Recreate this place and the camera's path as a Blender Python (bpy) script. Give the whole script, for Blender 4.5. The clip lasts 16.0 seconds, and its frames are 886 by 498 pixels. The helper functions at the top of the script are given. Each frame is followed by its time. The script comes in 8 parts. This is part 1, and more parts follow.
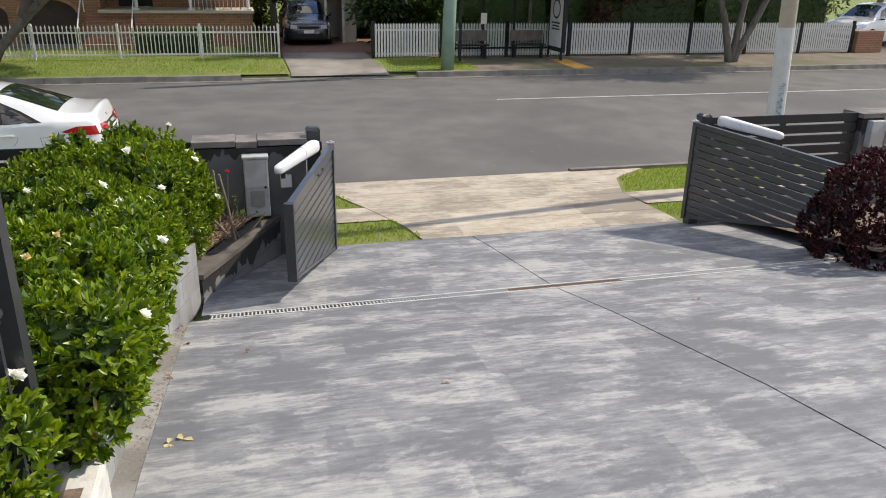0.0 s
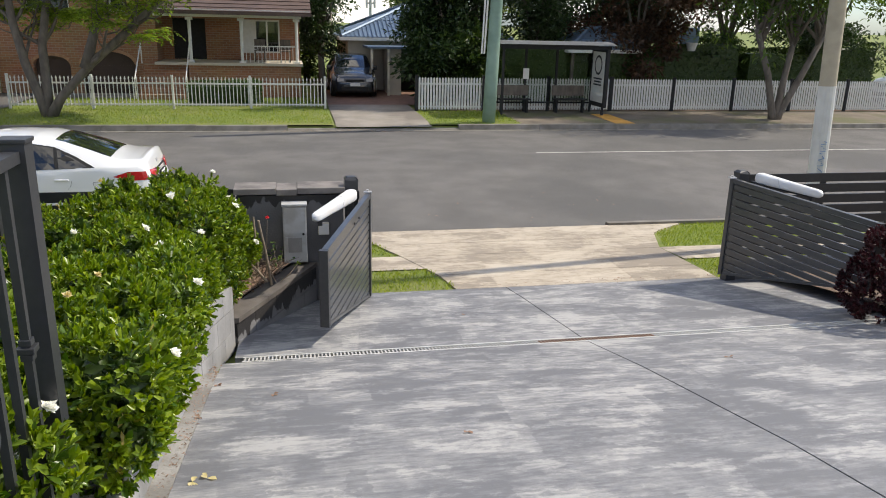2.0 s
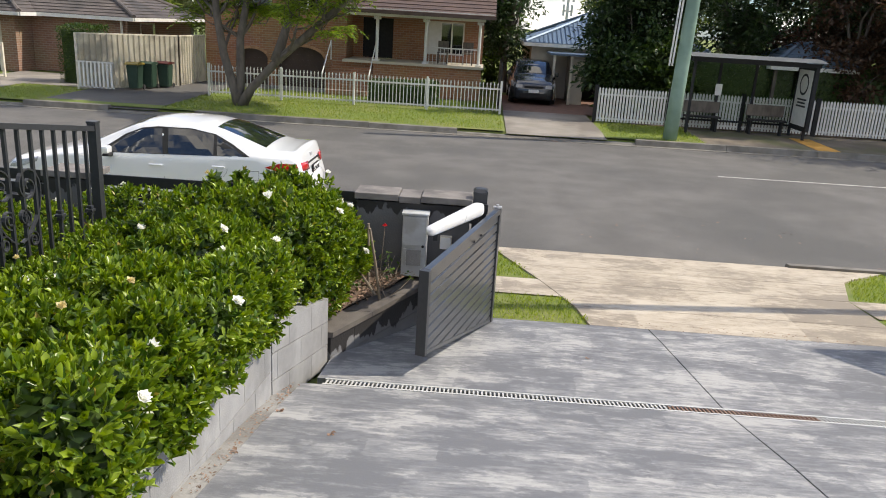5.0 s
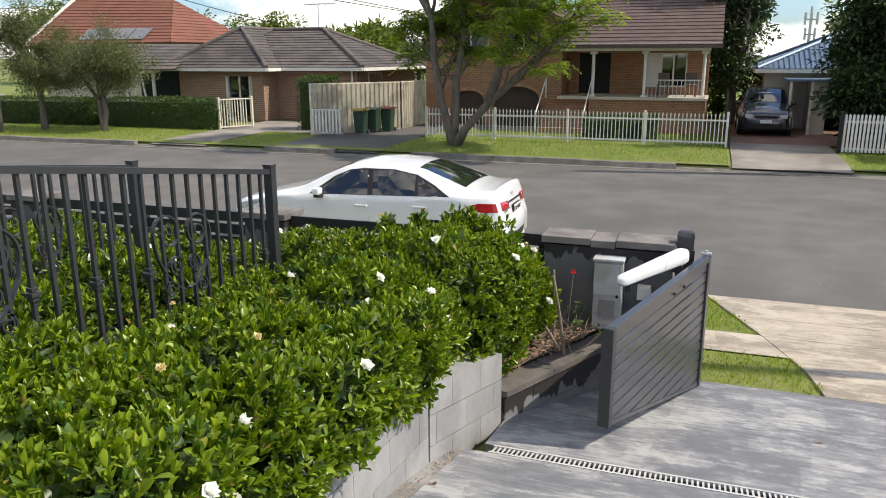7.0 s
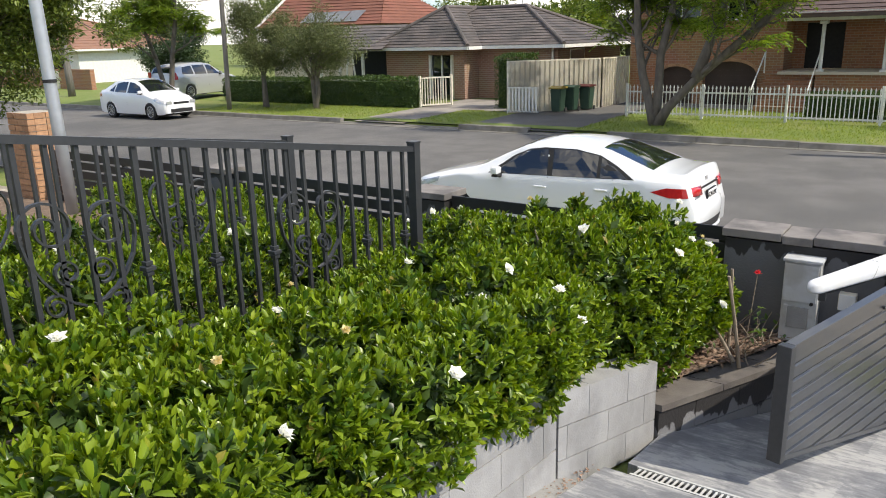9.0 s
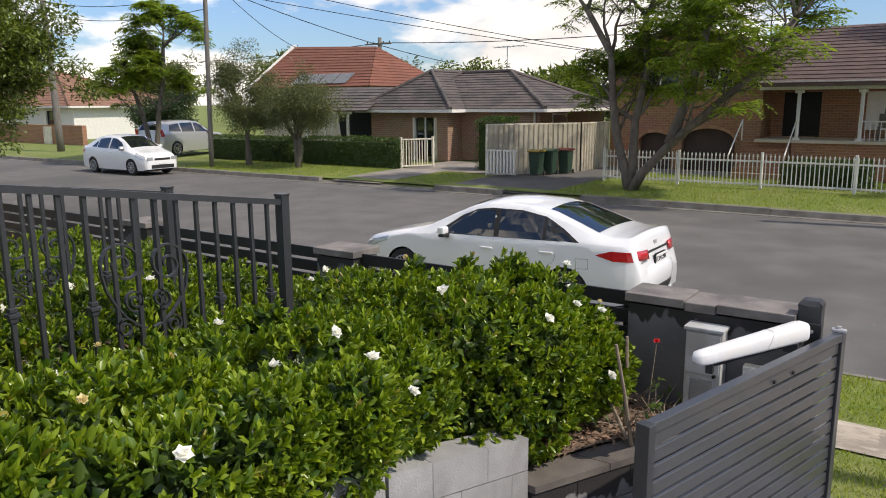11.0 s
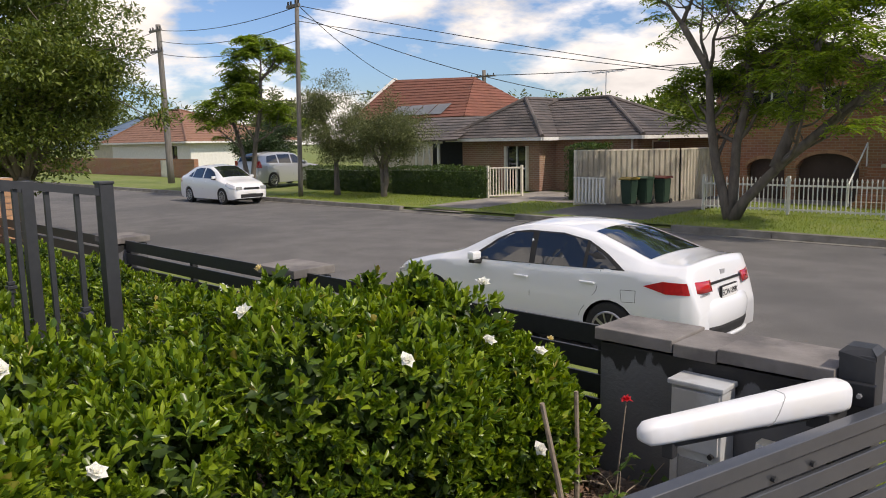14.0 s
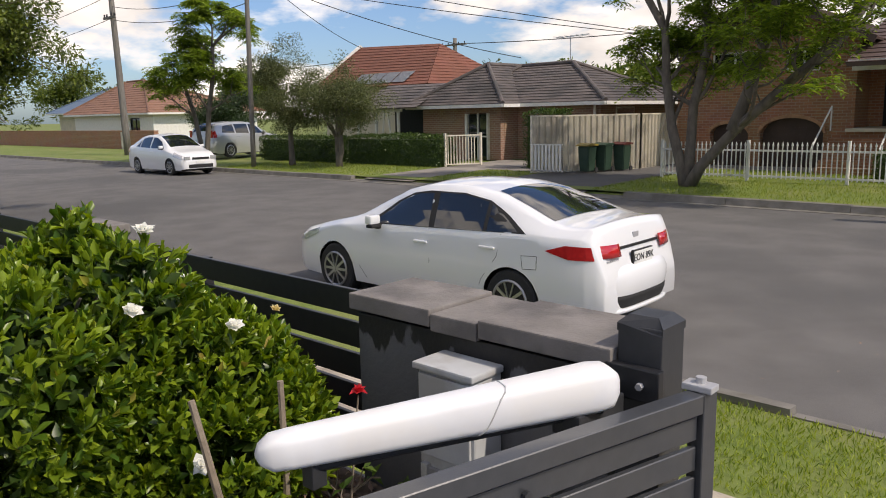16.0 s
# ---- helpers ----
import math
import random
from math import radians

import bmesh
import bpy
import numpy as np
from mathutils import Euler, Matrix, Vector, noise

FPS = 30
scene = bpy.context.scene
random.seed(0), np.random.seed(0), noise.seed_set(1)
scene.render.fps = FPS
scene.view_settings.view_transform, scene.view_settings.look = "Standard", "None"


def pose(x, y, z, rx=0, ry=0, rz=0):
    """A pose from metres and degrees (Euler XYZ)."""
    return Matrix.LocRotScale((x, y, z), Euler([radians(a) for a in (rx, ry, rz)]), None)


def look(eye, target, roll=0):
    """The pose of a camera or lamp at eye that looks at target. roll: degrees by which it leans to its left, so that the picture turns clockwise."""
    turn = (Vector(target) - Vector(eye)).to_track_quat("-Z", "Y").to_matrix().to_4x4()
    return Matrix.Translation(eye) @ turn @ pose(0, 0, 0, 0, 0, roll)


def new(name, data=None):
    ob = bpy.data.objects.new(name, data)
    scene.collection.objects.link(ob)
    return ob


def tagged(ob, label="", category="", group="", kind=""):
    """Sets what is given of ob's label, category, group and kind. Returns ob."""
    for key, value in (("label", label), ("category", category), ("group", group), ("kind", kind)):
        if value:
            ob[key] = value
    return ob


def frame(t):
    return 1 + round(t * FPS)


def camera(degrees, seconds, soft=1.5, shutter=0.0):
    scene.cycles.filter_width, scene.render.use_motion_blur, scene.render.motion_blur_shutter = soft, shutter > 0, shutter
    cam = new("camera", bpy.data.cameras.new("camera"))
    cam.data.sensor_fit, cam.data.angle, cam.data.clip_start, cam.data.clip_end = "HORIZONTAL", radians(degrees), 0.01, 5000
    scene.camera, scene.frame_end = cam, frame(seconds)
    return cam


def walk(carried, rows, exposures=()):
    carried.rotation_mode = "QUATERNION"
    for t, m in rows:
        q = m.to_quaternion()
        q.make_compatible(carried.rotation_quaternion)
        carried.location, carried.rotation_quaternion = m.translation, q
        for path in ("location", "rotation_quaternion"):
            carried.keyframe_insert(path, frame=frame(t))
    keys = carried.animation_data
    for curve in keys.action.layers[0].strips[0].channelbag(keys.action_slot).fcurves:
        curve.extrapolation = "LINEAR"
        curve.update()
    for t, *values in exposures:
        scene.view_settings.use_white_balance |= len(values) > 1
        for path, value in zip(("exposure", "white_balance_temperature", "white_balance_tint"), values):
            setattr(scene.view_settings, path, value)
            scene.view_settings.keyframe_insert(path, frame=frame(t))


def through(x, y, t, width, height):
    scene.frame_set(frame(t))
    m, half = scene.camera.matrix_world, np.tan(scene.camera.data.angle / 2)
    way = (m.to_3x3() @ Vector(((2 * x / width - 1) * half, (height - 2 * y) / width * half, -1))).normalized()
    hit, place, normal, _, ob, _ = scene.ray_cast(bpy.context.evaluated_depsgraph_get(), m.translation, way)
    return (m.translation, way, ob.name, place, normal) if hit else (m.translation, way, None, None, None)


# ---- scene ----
cam = camera(60.8, 16.0, soft=1.0)
METRES, EYE, TILT, LEAN, TURN = 6.5, 3.05, -0.5, -1.5, -14.4
ROWS = [
    (0.0, 0.0, 0.0, 0.0, -0.2, -19.98, 0.56),
    (0.5, 0.0029, -0.0005, -0.0009, 0.96, -19.6, 1.04),
    (1.0, 0.0056, -0.007, -0.0003, 4.24, -19.51, 1.53),
    (1.5, 0.0085, -0.0121, 0.0004, 3.92, -18.12, 0.92),
    (2.0, 0.0107, -0.0094, 0.0019, 3.13, -16.12, 0.15),
    (2.5, 0.011, 0.0188, 0.0008, 4.96, -16.43, -1.51),
    (3.0, 0.0161, 0.0381, 0.0023, 6.97, -15.78, -0.23),
    (3.5, 0.0354, 0.0523, -0.0006, 9.68, -13.77, -0.58),
    (4.0, 0.0502, 0.0697, -0.0038, 13.65, -16.79, -1.58),
    (6.5, 0.0574, 0.2058, -0.0175, 25.52, -13.42, -0.18),
    (7.0, 0.0618, 0.2225, -0.0199, 33.7, -13.11, 1.13),
    (7.5, 0.0729, 0.2302, -0.0198, 43.33, -12.89, 2.36),
    (8.0, 0.0758, 0.2427, -0.0236, 45.77, -14.41, 1.76),
    (8.5, 0.0653, 0.2726, -0.032, 48.58, -13.69, -1.03),
    (9.0, 0.0599, 0.3092, -0.03, 49.06, -14.22, 2.04),
    (11.5, 0.1004, 0.4624, -0.0536, 49.77, -7.36, 0.53),
    (12.0, 0.0869, 0.4958, -0.0618, 56.15, -4.46, 1.29),
    (12.5, 0.0793, 0.5429, -0.071, 58.12, -6.58, 2.8),
    (13.0, 0.0739, 0.593, -0.0811, 58.61, -9.04, 3.01),
    (13.5, 0.0543, 0.6453, -0.0906, 57.84, -8.89, 3.13),
    (14.0, 0.0477, 0.6978, -0.1007, 58.07, -6.61, 1.32),
    (14.5, 0.036, 0.752, -0.1114, 56.57, -6.76, 1.15),
    (15.0, 0.0325, 0.8032, -0.1225, 57.34, -7.79, 2.03),
    (15.5, 0.0317, 0.8563, -0.1314, 58.61, -9.21, 1.61),
    (16.0, 0.0145, 0.9046, -0.1401, 56.88, -8.58, 1.55),
]
walk(cam, [(t, pose(0, 0, EYE, TILT, LEAN, TURN) @ pose(METRES * x, METRES * y, METRES * z, 90 + pitch, roll, yaw)) for t, x, y, z, yaw, pitch, roll in ROWS],
     exposures=((0.0, 0.22, 6800, 10), (2.0, 0.28, 6800, 10), (3.5, 0.36, 6800, 10), (6.5, 0.36, 6800, 10), (9.0, 0.44, 6700, 9), (11.5, -0.05, 6800, 14), (12.5, -0.1, 6900, 15), (14.0, -0.08, 6900, 15), (16.0, -0.12, 6900, 15)))

# ---- light and sky ----
SUN_TO = Vector((0.86, 0.16, 0.95)).normalized()
world = bpy.data.worlds.new("world")
scene.world = world
world.use_nodes = True
wn, wl = world.node_tree.nodes, world.node_tree.links
sky = wn.new("ShaderNodeTexSky")
sky.sky_type, sky.sun_disc = "NISHITA", False
sky.sun_elevation = math.asin(SUN_TO.z)
sky.sun_rotation = math.atan2(SUN_TO.x, SUN_TO.y)
coords = wn.new("ShaderNodeTexCoord")
stretch = wn.new("ShaderNodeMapping")
stretch.inputs["Scale"].default_value = (1.0, 1.0, 2.6)
cloud = wn.new("ShaderNodeTexNoise")
cloud.inputs["Scale"].default_value, cloud.inputs["Detail"].default_value, cloud.inputs["Roughness"].default_value = 2.9, 9.0, 0.55
ramp = wn.new("ShaderNodeValToRGB")
ramp.color_ramp.elements[0].position, ramp.color_ramp.elements[1].position = 0.485, 0.555
fluff = wn.new("ShaderNodeTexNoise")
fluff.inputs["Scale"].default_value, fluff.inputs["Detail"].default_value = 6.0, 6.0
shade = wn.new("ShaderNodeValToRGB")
shade.color_ramp.elements[0].color, shade.color_ramp.elements[1].color = (10.6, 10.3, 10.0, 1), (18.0, 17.3, 16.4, 1)
shade.color_ramp.elements[0].position, shade.color_ramp.elements[1].position = 0.35, 0.62
both = wn.new("ShaderNodeMixRGB")
back = wn["Background"]
back.inputs["Strength"].default_value = 0.077
wl.new(coords.outputs["Generated"], stretch.inputs["Vector"])
wl.new(stretch.outputs["Vector"], cloud.inputs["Vector"])
wl.new(stretch.outputs["Vector"], fluff.inputs["Vector"])
wl.new(cloud.outputs["Fac"], ramp.inputs["Fac"])
wl.new(fluff.outputs["Fac"], shade.inputs["Fac"])
wl.new(ramp.outputs["Color"], both.inputs["Fac"])
clear = wn.new("ShaderNodeMixRGB")
clear.blend_type = "MULTIPLY"
clear.inputs["Fac"].default_value = 1.0
clear.inputs["Color2"].default_value = (1.2, 1.52, 2.0, 1)
wl.new(sky.outputs["Color"], clear.inputs["Color1"])
wl.new(clear.outputs["Color"], both.inputs["Color1"])
wl.new(shade.outputs["Color"], both.inputs["Color2"])
wl.new(both.outputs["Color"], back.inputs["Color"])

sun = new("sun", bpy.data.lights.new("sun", "SUN"))
sun.data.energy, sun.data.angle, sun.data.color = 3.8, radians(0.6), (1.0, 0.93, 0.82)
sun.matrix_world = look(SUN_TO * 60, (0, 0, 0))


# ---- materials ----
def mat(name, c1, c2=None, scale=4.0, rough=0.7, metal=0.0, bump=0.0, bscale=60.0, c3=None, scale3=0.6, spec=0.5, sub=0.0, squash=(1, 1, 1), coat=0.0, rand=0.0):
    """A surface with grain between c1 and c2, and broad patches of c3."""
    m = bpy.data.materials.new(name)
    m.use_nodes = True
    n, l = m.node_tree.nodes, m.node_tree.links
    p = n["Principled BSDF"]
    p.inputs["Roughness"].default_value, p.inputs["Metallic"].default_value = rough, metal
    p.inputs["Specular IOR Level"].default_value = spec
    p.inputs["Coat Weight"].default_value = coat
    p.inputs["Coat Roughness"].default_value = 0.04
    tc = n.new("ShaderNodeTexCoord")
    mp = n.new("ShaderNodeMapping")
    mp.inputs["Scale"].default_value = squash
    l.new(tc.outputs["Object"], mp.inputs["Vector"])
    c2 = c2 or tuple(v * 0.82 for v in c1)
    a = n.new("ShaderNodeTexNoise")
    a.inputs["Scale"].default_value, a.inputs["Detail"].default_value = scale, 6
    l.new(mp.outputs["Vector"], a.inputs["Vector"])
    r = n.new("ShaderNodeValToRGB")
    r.color_ramp.elements[0].position, r.color_ramp.elements[1].position = 0.34, 0.68
    r.color_ramp.elements[0].color, r.color_ramp.elements[1].color = (*c1, 1), (*c2, 1)
    l.new(a.outputs["Fac"], r.inputs["Fac"])
    out = r.outputs["Color"]
    if c3:
        b = n.new("ShaderNodeTexNoise")
        b.inputs["Scale"].default_value, b.inputs["Detail"].default_value = scale3, 5
        l.new(mp.outputs["Vector"], b.inputs["Vector"])
        rb = n.new("ShaderNodeValToRGB")
        rb.color_ramp.elements[0].position, rb.color_ramp.elements[1].position = 0.48, 0.62
        l.new(b.outputs["Fac"], rb.inputs["Fac"])
        mx = n.new("ShaderNodeMixRGB")
        mx.inputs["Color2"].default_value = (*c3, 1)
        l.new(rb.outputs["Color"], mx.inputs["Fac"])
        l.new(out, mx.inputs["Color1"])
        out = mx.outputs["Color"]
    if rand:
        oi = n.new("ShaderNodeNewGeometry")
        ob_i = n.new("ShaderNodeObjectInfo")
        ad = n.new("ShaderNodeMath")
        ad.operation = "ADD"
        l.new(oi.outputs["Random Per Island"], ad.inputs[0])
        l.new(ob_i.outputs["Random"], ad.inputs[1])
        fr = n.new("ShaderNodeMath")
        fr.operation = "FRACT"
        l.new(ad.outputs[0], fr.inputs[0])
        hs = n.new("ShaderNodeHueSaturation")
        mr = n.new("ShaderNodeMapRange")
        mr.inputs["To Min"].default_value, mr.inputs["To Max"].default_value = 1 - rand, 1 + rand
        l.new(fr.outputs[0], mr.inputs["Value"])
        l.new(mr.outputs["Result"], hs.inputs["Value"])
        l.new(out, hs.inputs["Color"])
        out = hs.outputs["Color"]
    l.new(out, p.inputs["Base Color"])
    if bump:
        bn = n.new("ShaderNodeTexNoise")
        bn.inputs["Scale"].default_value, bn.inputs["Detail"].default_value = bscale, 4
        l.new(mp.outputs["Vector"], bn.inputs["Vector"])
        bp = n.new("ShaderNodeBump")
        bp.inputs["Strength"].default_value, bp.inputs["Distance"].default_value = bump, 0.01
        l.new(bn.outputs["Fac"], bp.inputs["Height"])
        l.new(bp.outputs["Normal"], p.inputs["Normal"])
    return m


def leaf_mat(name, dark, light, rough=0.35, through=0.35, spec=0.5, odd=None):
    """Leaves that differ one from the next and let some light through."""
    m = bpy.data.materials.new(name)
    m.use_nodes = True
    n, l = m.node_tree.nodes, m.node_tree.links
    p = n["Principled BSDF"]
    g = n.new("ShaderNodeNewGeometry")
    r = n.new("ShaderNodeValToRGB")
    r.color_ramp.elements[0].color, r.color_ramp.elements[1].color = (*dark, 1), (*light, 1)
    if odd:
        r.color_ramp.elements[1].position = 0.982
        r.color_ramp.elements.new(0.995).color = (*odd, 1)
    l.new(g.outputs["Random Per Island"], r.inputs["Fac"])
    l.new(r.outputs["Color"], p.inputs["Base Color"])
    p.inputs["Roughness"].default_value, p.inputs["Specular IOR Level"].default_value = rough, spec
    t = n.new("ShaderNodeBsdfTranslucent")
    hs = n.new("ShaderNodeHueSaturation")
    hs.inputs["Value"].default_value, hs.inputs["Saturation"].default_value = 1.5, 1.1
    l.new(r.outputs["Color"], hs.inputs["Color"])
    l.new(hs.outputs["Color"], t.inputs["Color"])
    mx = n.new("ShaderNodeMixShader")
    mx.inputs["Fac"].default_value = through
    l.new(p.outputs["BSDF"], mx.inputs[1])
    l.new(t.outputs["BSDF"], mx.inputs[2])
    l.new(mx.outputs["Shader"], n["Material Output"].inputs["Surface"])
    return m


def brick_mat(name, c1, c2, mortar, w=0.24, h=0.086, gap=0.011, rough=0.85, offset=0.5):
    """Brickwork for upright walls: running bond along the wall, courses up it."""
    m = bpy.data.materials.new(name)
    m.use_nodes = True
    n, l = m.node_tree.nodes, m.node_tree.links
    p = n["Principled BSDF"]
    tc, sp, ad, cb = n.new("ShaderNodeTexCoord"), n.new("ShaderNodeSeparateXYZ"), n.new("ShaderNodeMath"), n.new("ShaderNodeCombineXYZ")
    l.new(tc.outputs["Object"], sp.inputs["Vector"])
    l.new(sp.outputs["X"], ad.inputs[0])
    l.new(sp.outputs["Y"], ad.inputs[1])
    l.new(ad.outputs[0], cb.inputs["X"])
    l.new(sp.outputs["Z"], cb.inputs["Y"])
    b = n.new("ShaderNodeTexBrick")
    b.offset = offset
    for key, v in (("Scale", 1.0), ("Brick Width", w), ("Row Height", h), ("Mortar Size", gap), ("Mortar Smooth", 0.2), ("Bias", 0.0)):
        b.inputs[key].default_value = v
    b.inputs["Color1"].default_value, b.inputs["Color2"].default_value, b.inputs["Mortar"].default_value = (*c1, 1), (*c2, 1), (*mortar, 1)
    l.new(cb.outputs["Vector"], b.inputs["Vector"])
    ns = n.new("ShaderNodeTexNoise")
    ns.inputs["Scale"].default_value, ns.inputs["Detail"].default_value = 1.3, 6
    l.new(tc.outputs["Object"], ns.inputs["Vector"])
    mx = n.new("ShaderNodeMixRGB")
    mx.blend_type = "MULTIPLY"
    mx.inputs["Fac"].default_value = 0.35
    l.new(b.outputs["Color"], mx.inputs["Color1"])
    l.new(ns.outputs["Color"], mx.inputs["Color2"])
    hs = n.new("ShaderNodeHueSaturation")
    hs.inputs["Value"].default_value = 1.15
    l.new(mx.outputs["Color"], hs.inputs["Color"])
    l.new(hs.outputs["Color"], p.inputs["Base Color"])
    p.inputs["Roughness"].default_value = rough
    bp = n.new("ShaderNodeBump")
    bp.inputs["Strength"].default_value, bp.inputs["Distance"].default_value, bp.invert = 0.6, 0.008, True
    l.new(b.outputs["Fac"], bp.inputs["Height"])
    l.new(bp.outputs["Normal"], p.inputs["Normal"])
    return m


def concrete_mat(name, base, light, dark, cell=(1.15, 2.0, 1.0), sharp=0.08):
    """Trowelled concrete: mottled, with lighter rubbed blocks that have ragged edges, and fine scratches."""
    m = bpy.data.materials.new(name)
    m.use_nodes = True
    n, l = m.node_tree.nodes, m.node_tree.links
    p = n["Principled BSDF"]
    tc = n.new("ShaderNodeTexCoord")

    def noise_tex(scale, detail, rough=0.55, src=None):
        t = n.new("ShaderNodeTexNoise")
        t.inputs["Scale"].default_value, t.inputs["Detail"].default_value, t.inputs["Roughness"].default_value = scale, detail, rough
        l.new(src or tc.outputs["Object"], t.inputs["Vector"])
        return t

    def calc(op, a, b):
        t = n.new("ShaderNodeMath")
        t.operation = op
        for k, v in enumerate((a, b)):
            if isinstance(v, (int, float)):
                t.inputs[k].default_value = v
            else:
                l.new(v, t.inputs[k])
        return t.outputs[0]

    wob = noise_tex(17.0, 9, 0.75)
    shift = n.new("ShaderNodeVectorMath")
    shift.operation = "MULTIPLY_ADD"
    l.new(wob.outputs["Color"], shift.inputs[0])
    shift.inputs[1].default_value = (0.11, 0.11, 0.0)
    l.new(tc.outputs["Object"], shift.inputs[2])
    total = None
    for k, (sc, turn, w) in enumerate((((cell[0], cell[1], 1), 0.06, 0.30), ((cell[0] * 2.3, cell[1] * 1.9, 1), -0.03, 0.22))):
        mp = n.new("ShaderNodeMapping")
        mp.inputs["Scale"].default_value, mp.inputs["Rotation"].default_value, mp.inputs["Location"].default_value = sc, (0, 0, turn), (3.1 * k, 1.7 * k, 0)
        l.new(shift.outputs[0], mp.inputs["Vector"])
        vo = n.new("ShaderNodeTexBrick")
        vo.offset, vo.offset_frequency, vo.squash, vo.squash_frequency = 0.37, 2, 1.7, 3
        vo.inputs["Scale"].default_value, vo.inputs["Mortar Size"].default_value = 1.0, 0.0
        vo.inputs["Brick Width"].default_value, vo.inputs["Row Height"].default_value = 1.0, 1.0
        vo.inputs["Color1"].default_value, vo.inputs["Color2"].default_value = (0, 0, 0, 1), (1, 1, 1, 1)
        l.new(mp.outputs["Vector"], vo.inputs["Vector"])
        sep = n.new("ShaderNodeSeparateColor")
        l.new(vo.outputs["Color"], sep.inputs["Color"])
        part_ = calc("MULTIPLY", calc("POWER", sep.outputs["Red"], 1.25), w)
        total = part_ if total is None else calc("ADD", total, part_)
    patch_map = n.new("ShaderNodeMapping")
    patch_map.inputs["Scale"].default_value, patch_map.inputs["Rotation"].default_value = (cell[0] * 0.62, cell[1] * 0.75, 1.0), (0, 0, 0.05)
    l.new(shift.outputs[0], patch_map.inputs["Vector"])
    for sc, lo, w in ((1.2, 0.50, 0.22), (3.6, 0.52, 0.30)):
        pt = noise_tex(sc, 9, 0.66, patch_map.outputs["Vector"])
        pt.inputs["Distortion"].default_value = 0.15
        edge = n.new("ShaderNodeMapRange")
        edge.inputs["From Min"].default_value, edge.inputs["From Max"].default_value, edge.inputs["To Max"].default_value = lo, lo + sharp * 0.7, w
        l.new(pt.outputs["Fac"], edge.inputs["Value"])
        total = calc("ADD", total, edge.outputs["Result"])
    cloudy = noise_tex(2.2, 10, 0.72)
    streak_map = n.new("ShaderNodeMapping")
    streak_map.inputs["Scale"].default_value = (2.0, 9.0, 1.0)
    l.new(tc.outputs["Object"], streak_map.inputs["Vector"])
    streak = noise_tex(3.0, 9, 0.7, streak_map.outputs["Vector"])
    worn = calc("MULTIPLY", total, calc("ADD", calc("ADD", calc("MULTIPLY", streak.outputs["Fac"], 1.7), calc("MULTIPLY", cloudy.outputs["Fac"], 1.1)), -0.7))
    mixv = calc("ADD", calc("ADD", calc("MULTIPLY", worn, 0.9), calc("MULTIPLY", cloudy.outputs["Fac"], 0.55)), calc("MULTIPLY", streak.outputs["Fac"], 0.40))
    r = n.new("ShaderNodeValToRGB")
    e = r.color_ramp.elements
    e[0].position, e[0].color = 0.54, (*dark, 1)
    e[1].position, e[1].color = 1.0, (*light, 1)
    k = e.new(0.69)
    k.color = (*base, 1)
    l.new(mixv, r.inputs["Fac"])
    l.new(r.outputs["Color"], p.inputs["Base Color"])
    p.inputs["Roughness"].default_value = 0.6
    p.inputs["Specular IOR Level"].default_value = 0.4
    gr = noise_tex(70, 6, 0.6)
    bp = n.new("ShaderNodeBump")
    bp.inputs["Strength"].default_value, bp.inputs["Distance"].default_value = 0.3, 0.004
    l.new(gr.outputs["Fac"], bp.inputs["Height"])
    l.new(bp.outputs["Normal"], p.inputs["Normal"])
    return m


def stained_mat(name, c1, c2, wet, level):
    """Dark render with a ragged black stain running down from the capping."""
    m = mat(name, c1, c2, 4, 0.6, bump=0.3, bscale=60)
    n, l = m.node_tree.nodes, m.node_tree.links
    p = n["Principled BSDF"]
    old = p.inputs["Base Color"].links[0].from_socket
    tc, sp = n.new("ShaderNodeTexCoord"), n.new("ShaderNodeSeparateXYZ")
    l.new(tc.outputs["Object"], sp.inputs["Vector"])
    mp = n.new("ShaderNodeMapping")
    mp.inputs["Scale"].default_value = (1.0, 1.0, 0.45)
    l.new(tc.outputs["Object"], mp.inputs["Vector"])
    ns = n.new("ShaderNodeTexNoise")
    ns.inputs["Scale"].default_value, ns.inputs["Detail"].default_value = 7.0, 5
    l.new(mp.outputs["Vector"], ns.inputs["Vector"])
    k = n.new("ShaderNodeMath")
    k.operation, k.inputs[1].default_value = "MULTIPLY_ADD", 0.50
    k.inputs[2].default_value = -level - 0.23
    l.new(ns.outputs["Fac"], k.inputs[0])
    a = n.new("ShaderNodeMath")
    l.new(sp.outputs["Z"], a.inputs[0])
    l.new(k.outputs[0], a.inputs[1])
    r = n.new("ShaderNodeMapRange")
    r.inputs["From Min"].default_value, r.inputs["From Max"].default_value = 0.0, 0.015
    l.new(a.outputs[0], r.inputs["Value"])
    mx = n.new("ShaderNodeMixRGB")
    mx.inputs["Color2"].default_value = (*wet, 1)
    l.new(r.outputs["Result"], mx.inputs["Fac"])
    l.new(old, mx.inputs["Color1"])
    l.new(mx.outputs["Color"], p.inputs["Base Color"])
    return m


def glass_mat(name, tint, rough=0.03):
    m = bpy.data.materials.new(name)
    m.use_nodes = True
    p = m.node_tree.nodes["Principled BSDF"]
    p.inputs["Base Color"].default_value, p.inputs["Roughness"].default_value = (*tint, 1), rough
    p.inputs["Specular IOR Level"].default_value = 0.8
    p.inputs["Coat Weight"].default_value = 0.6
    return m


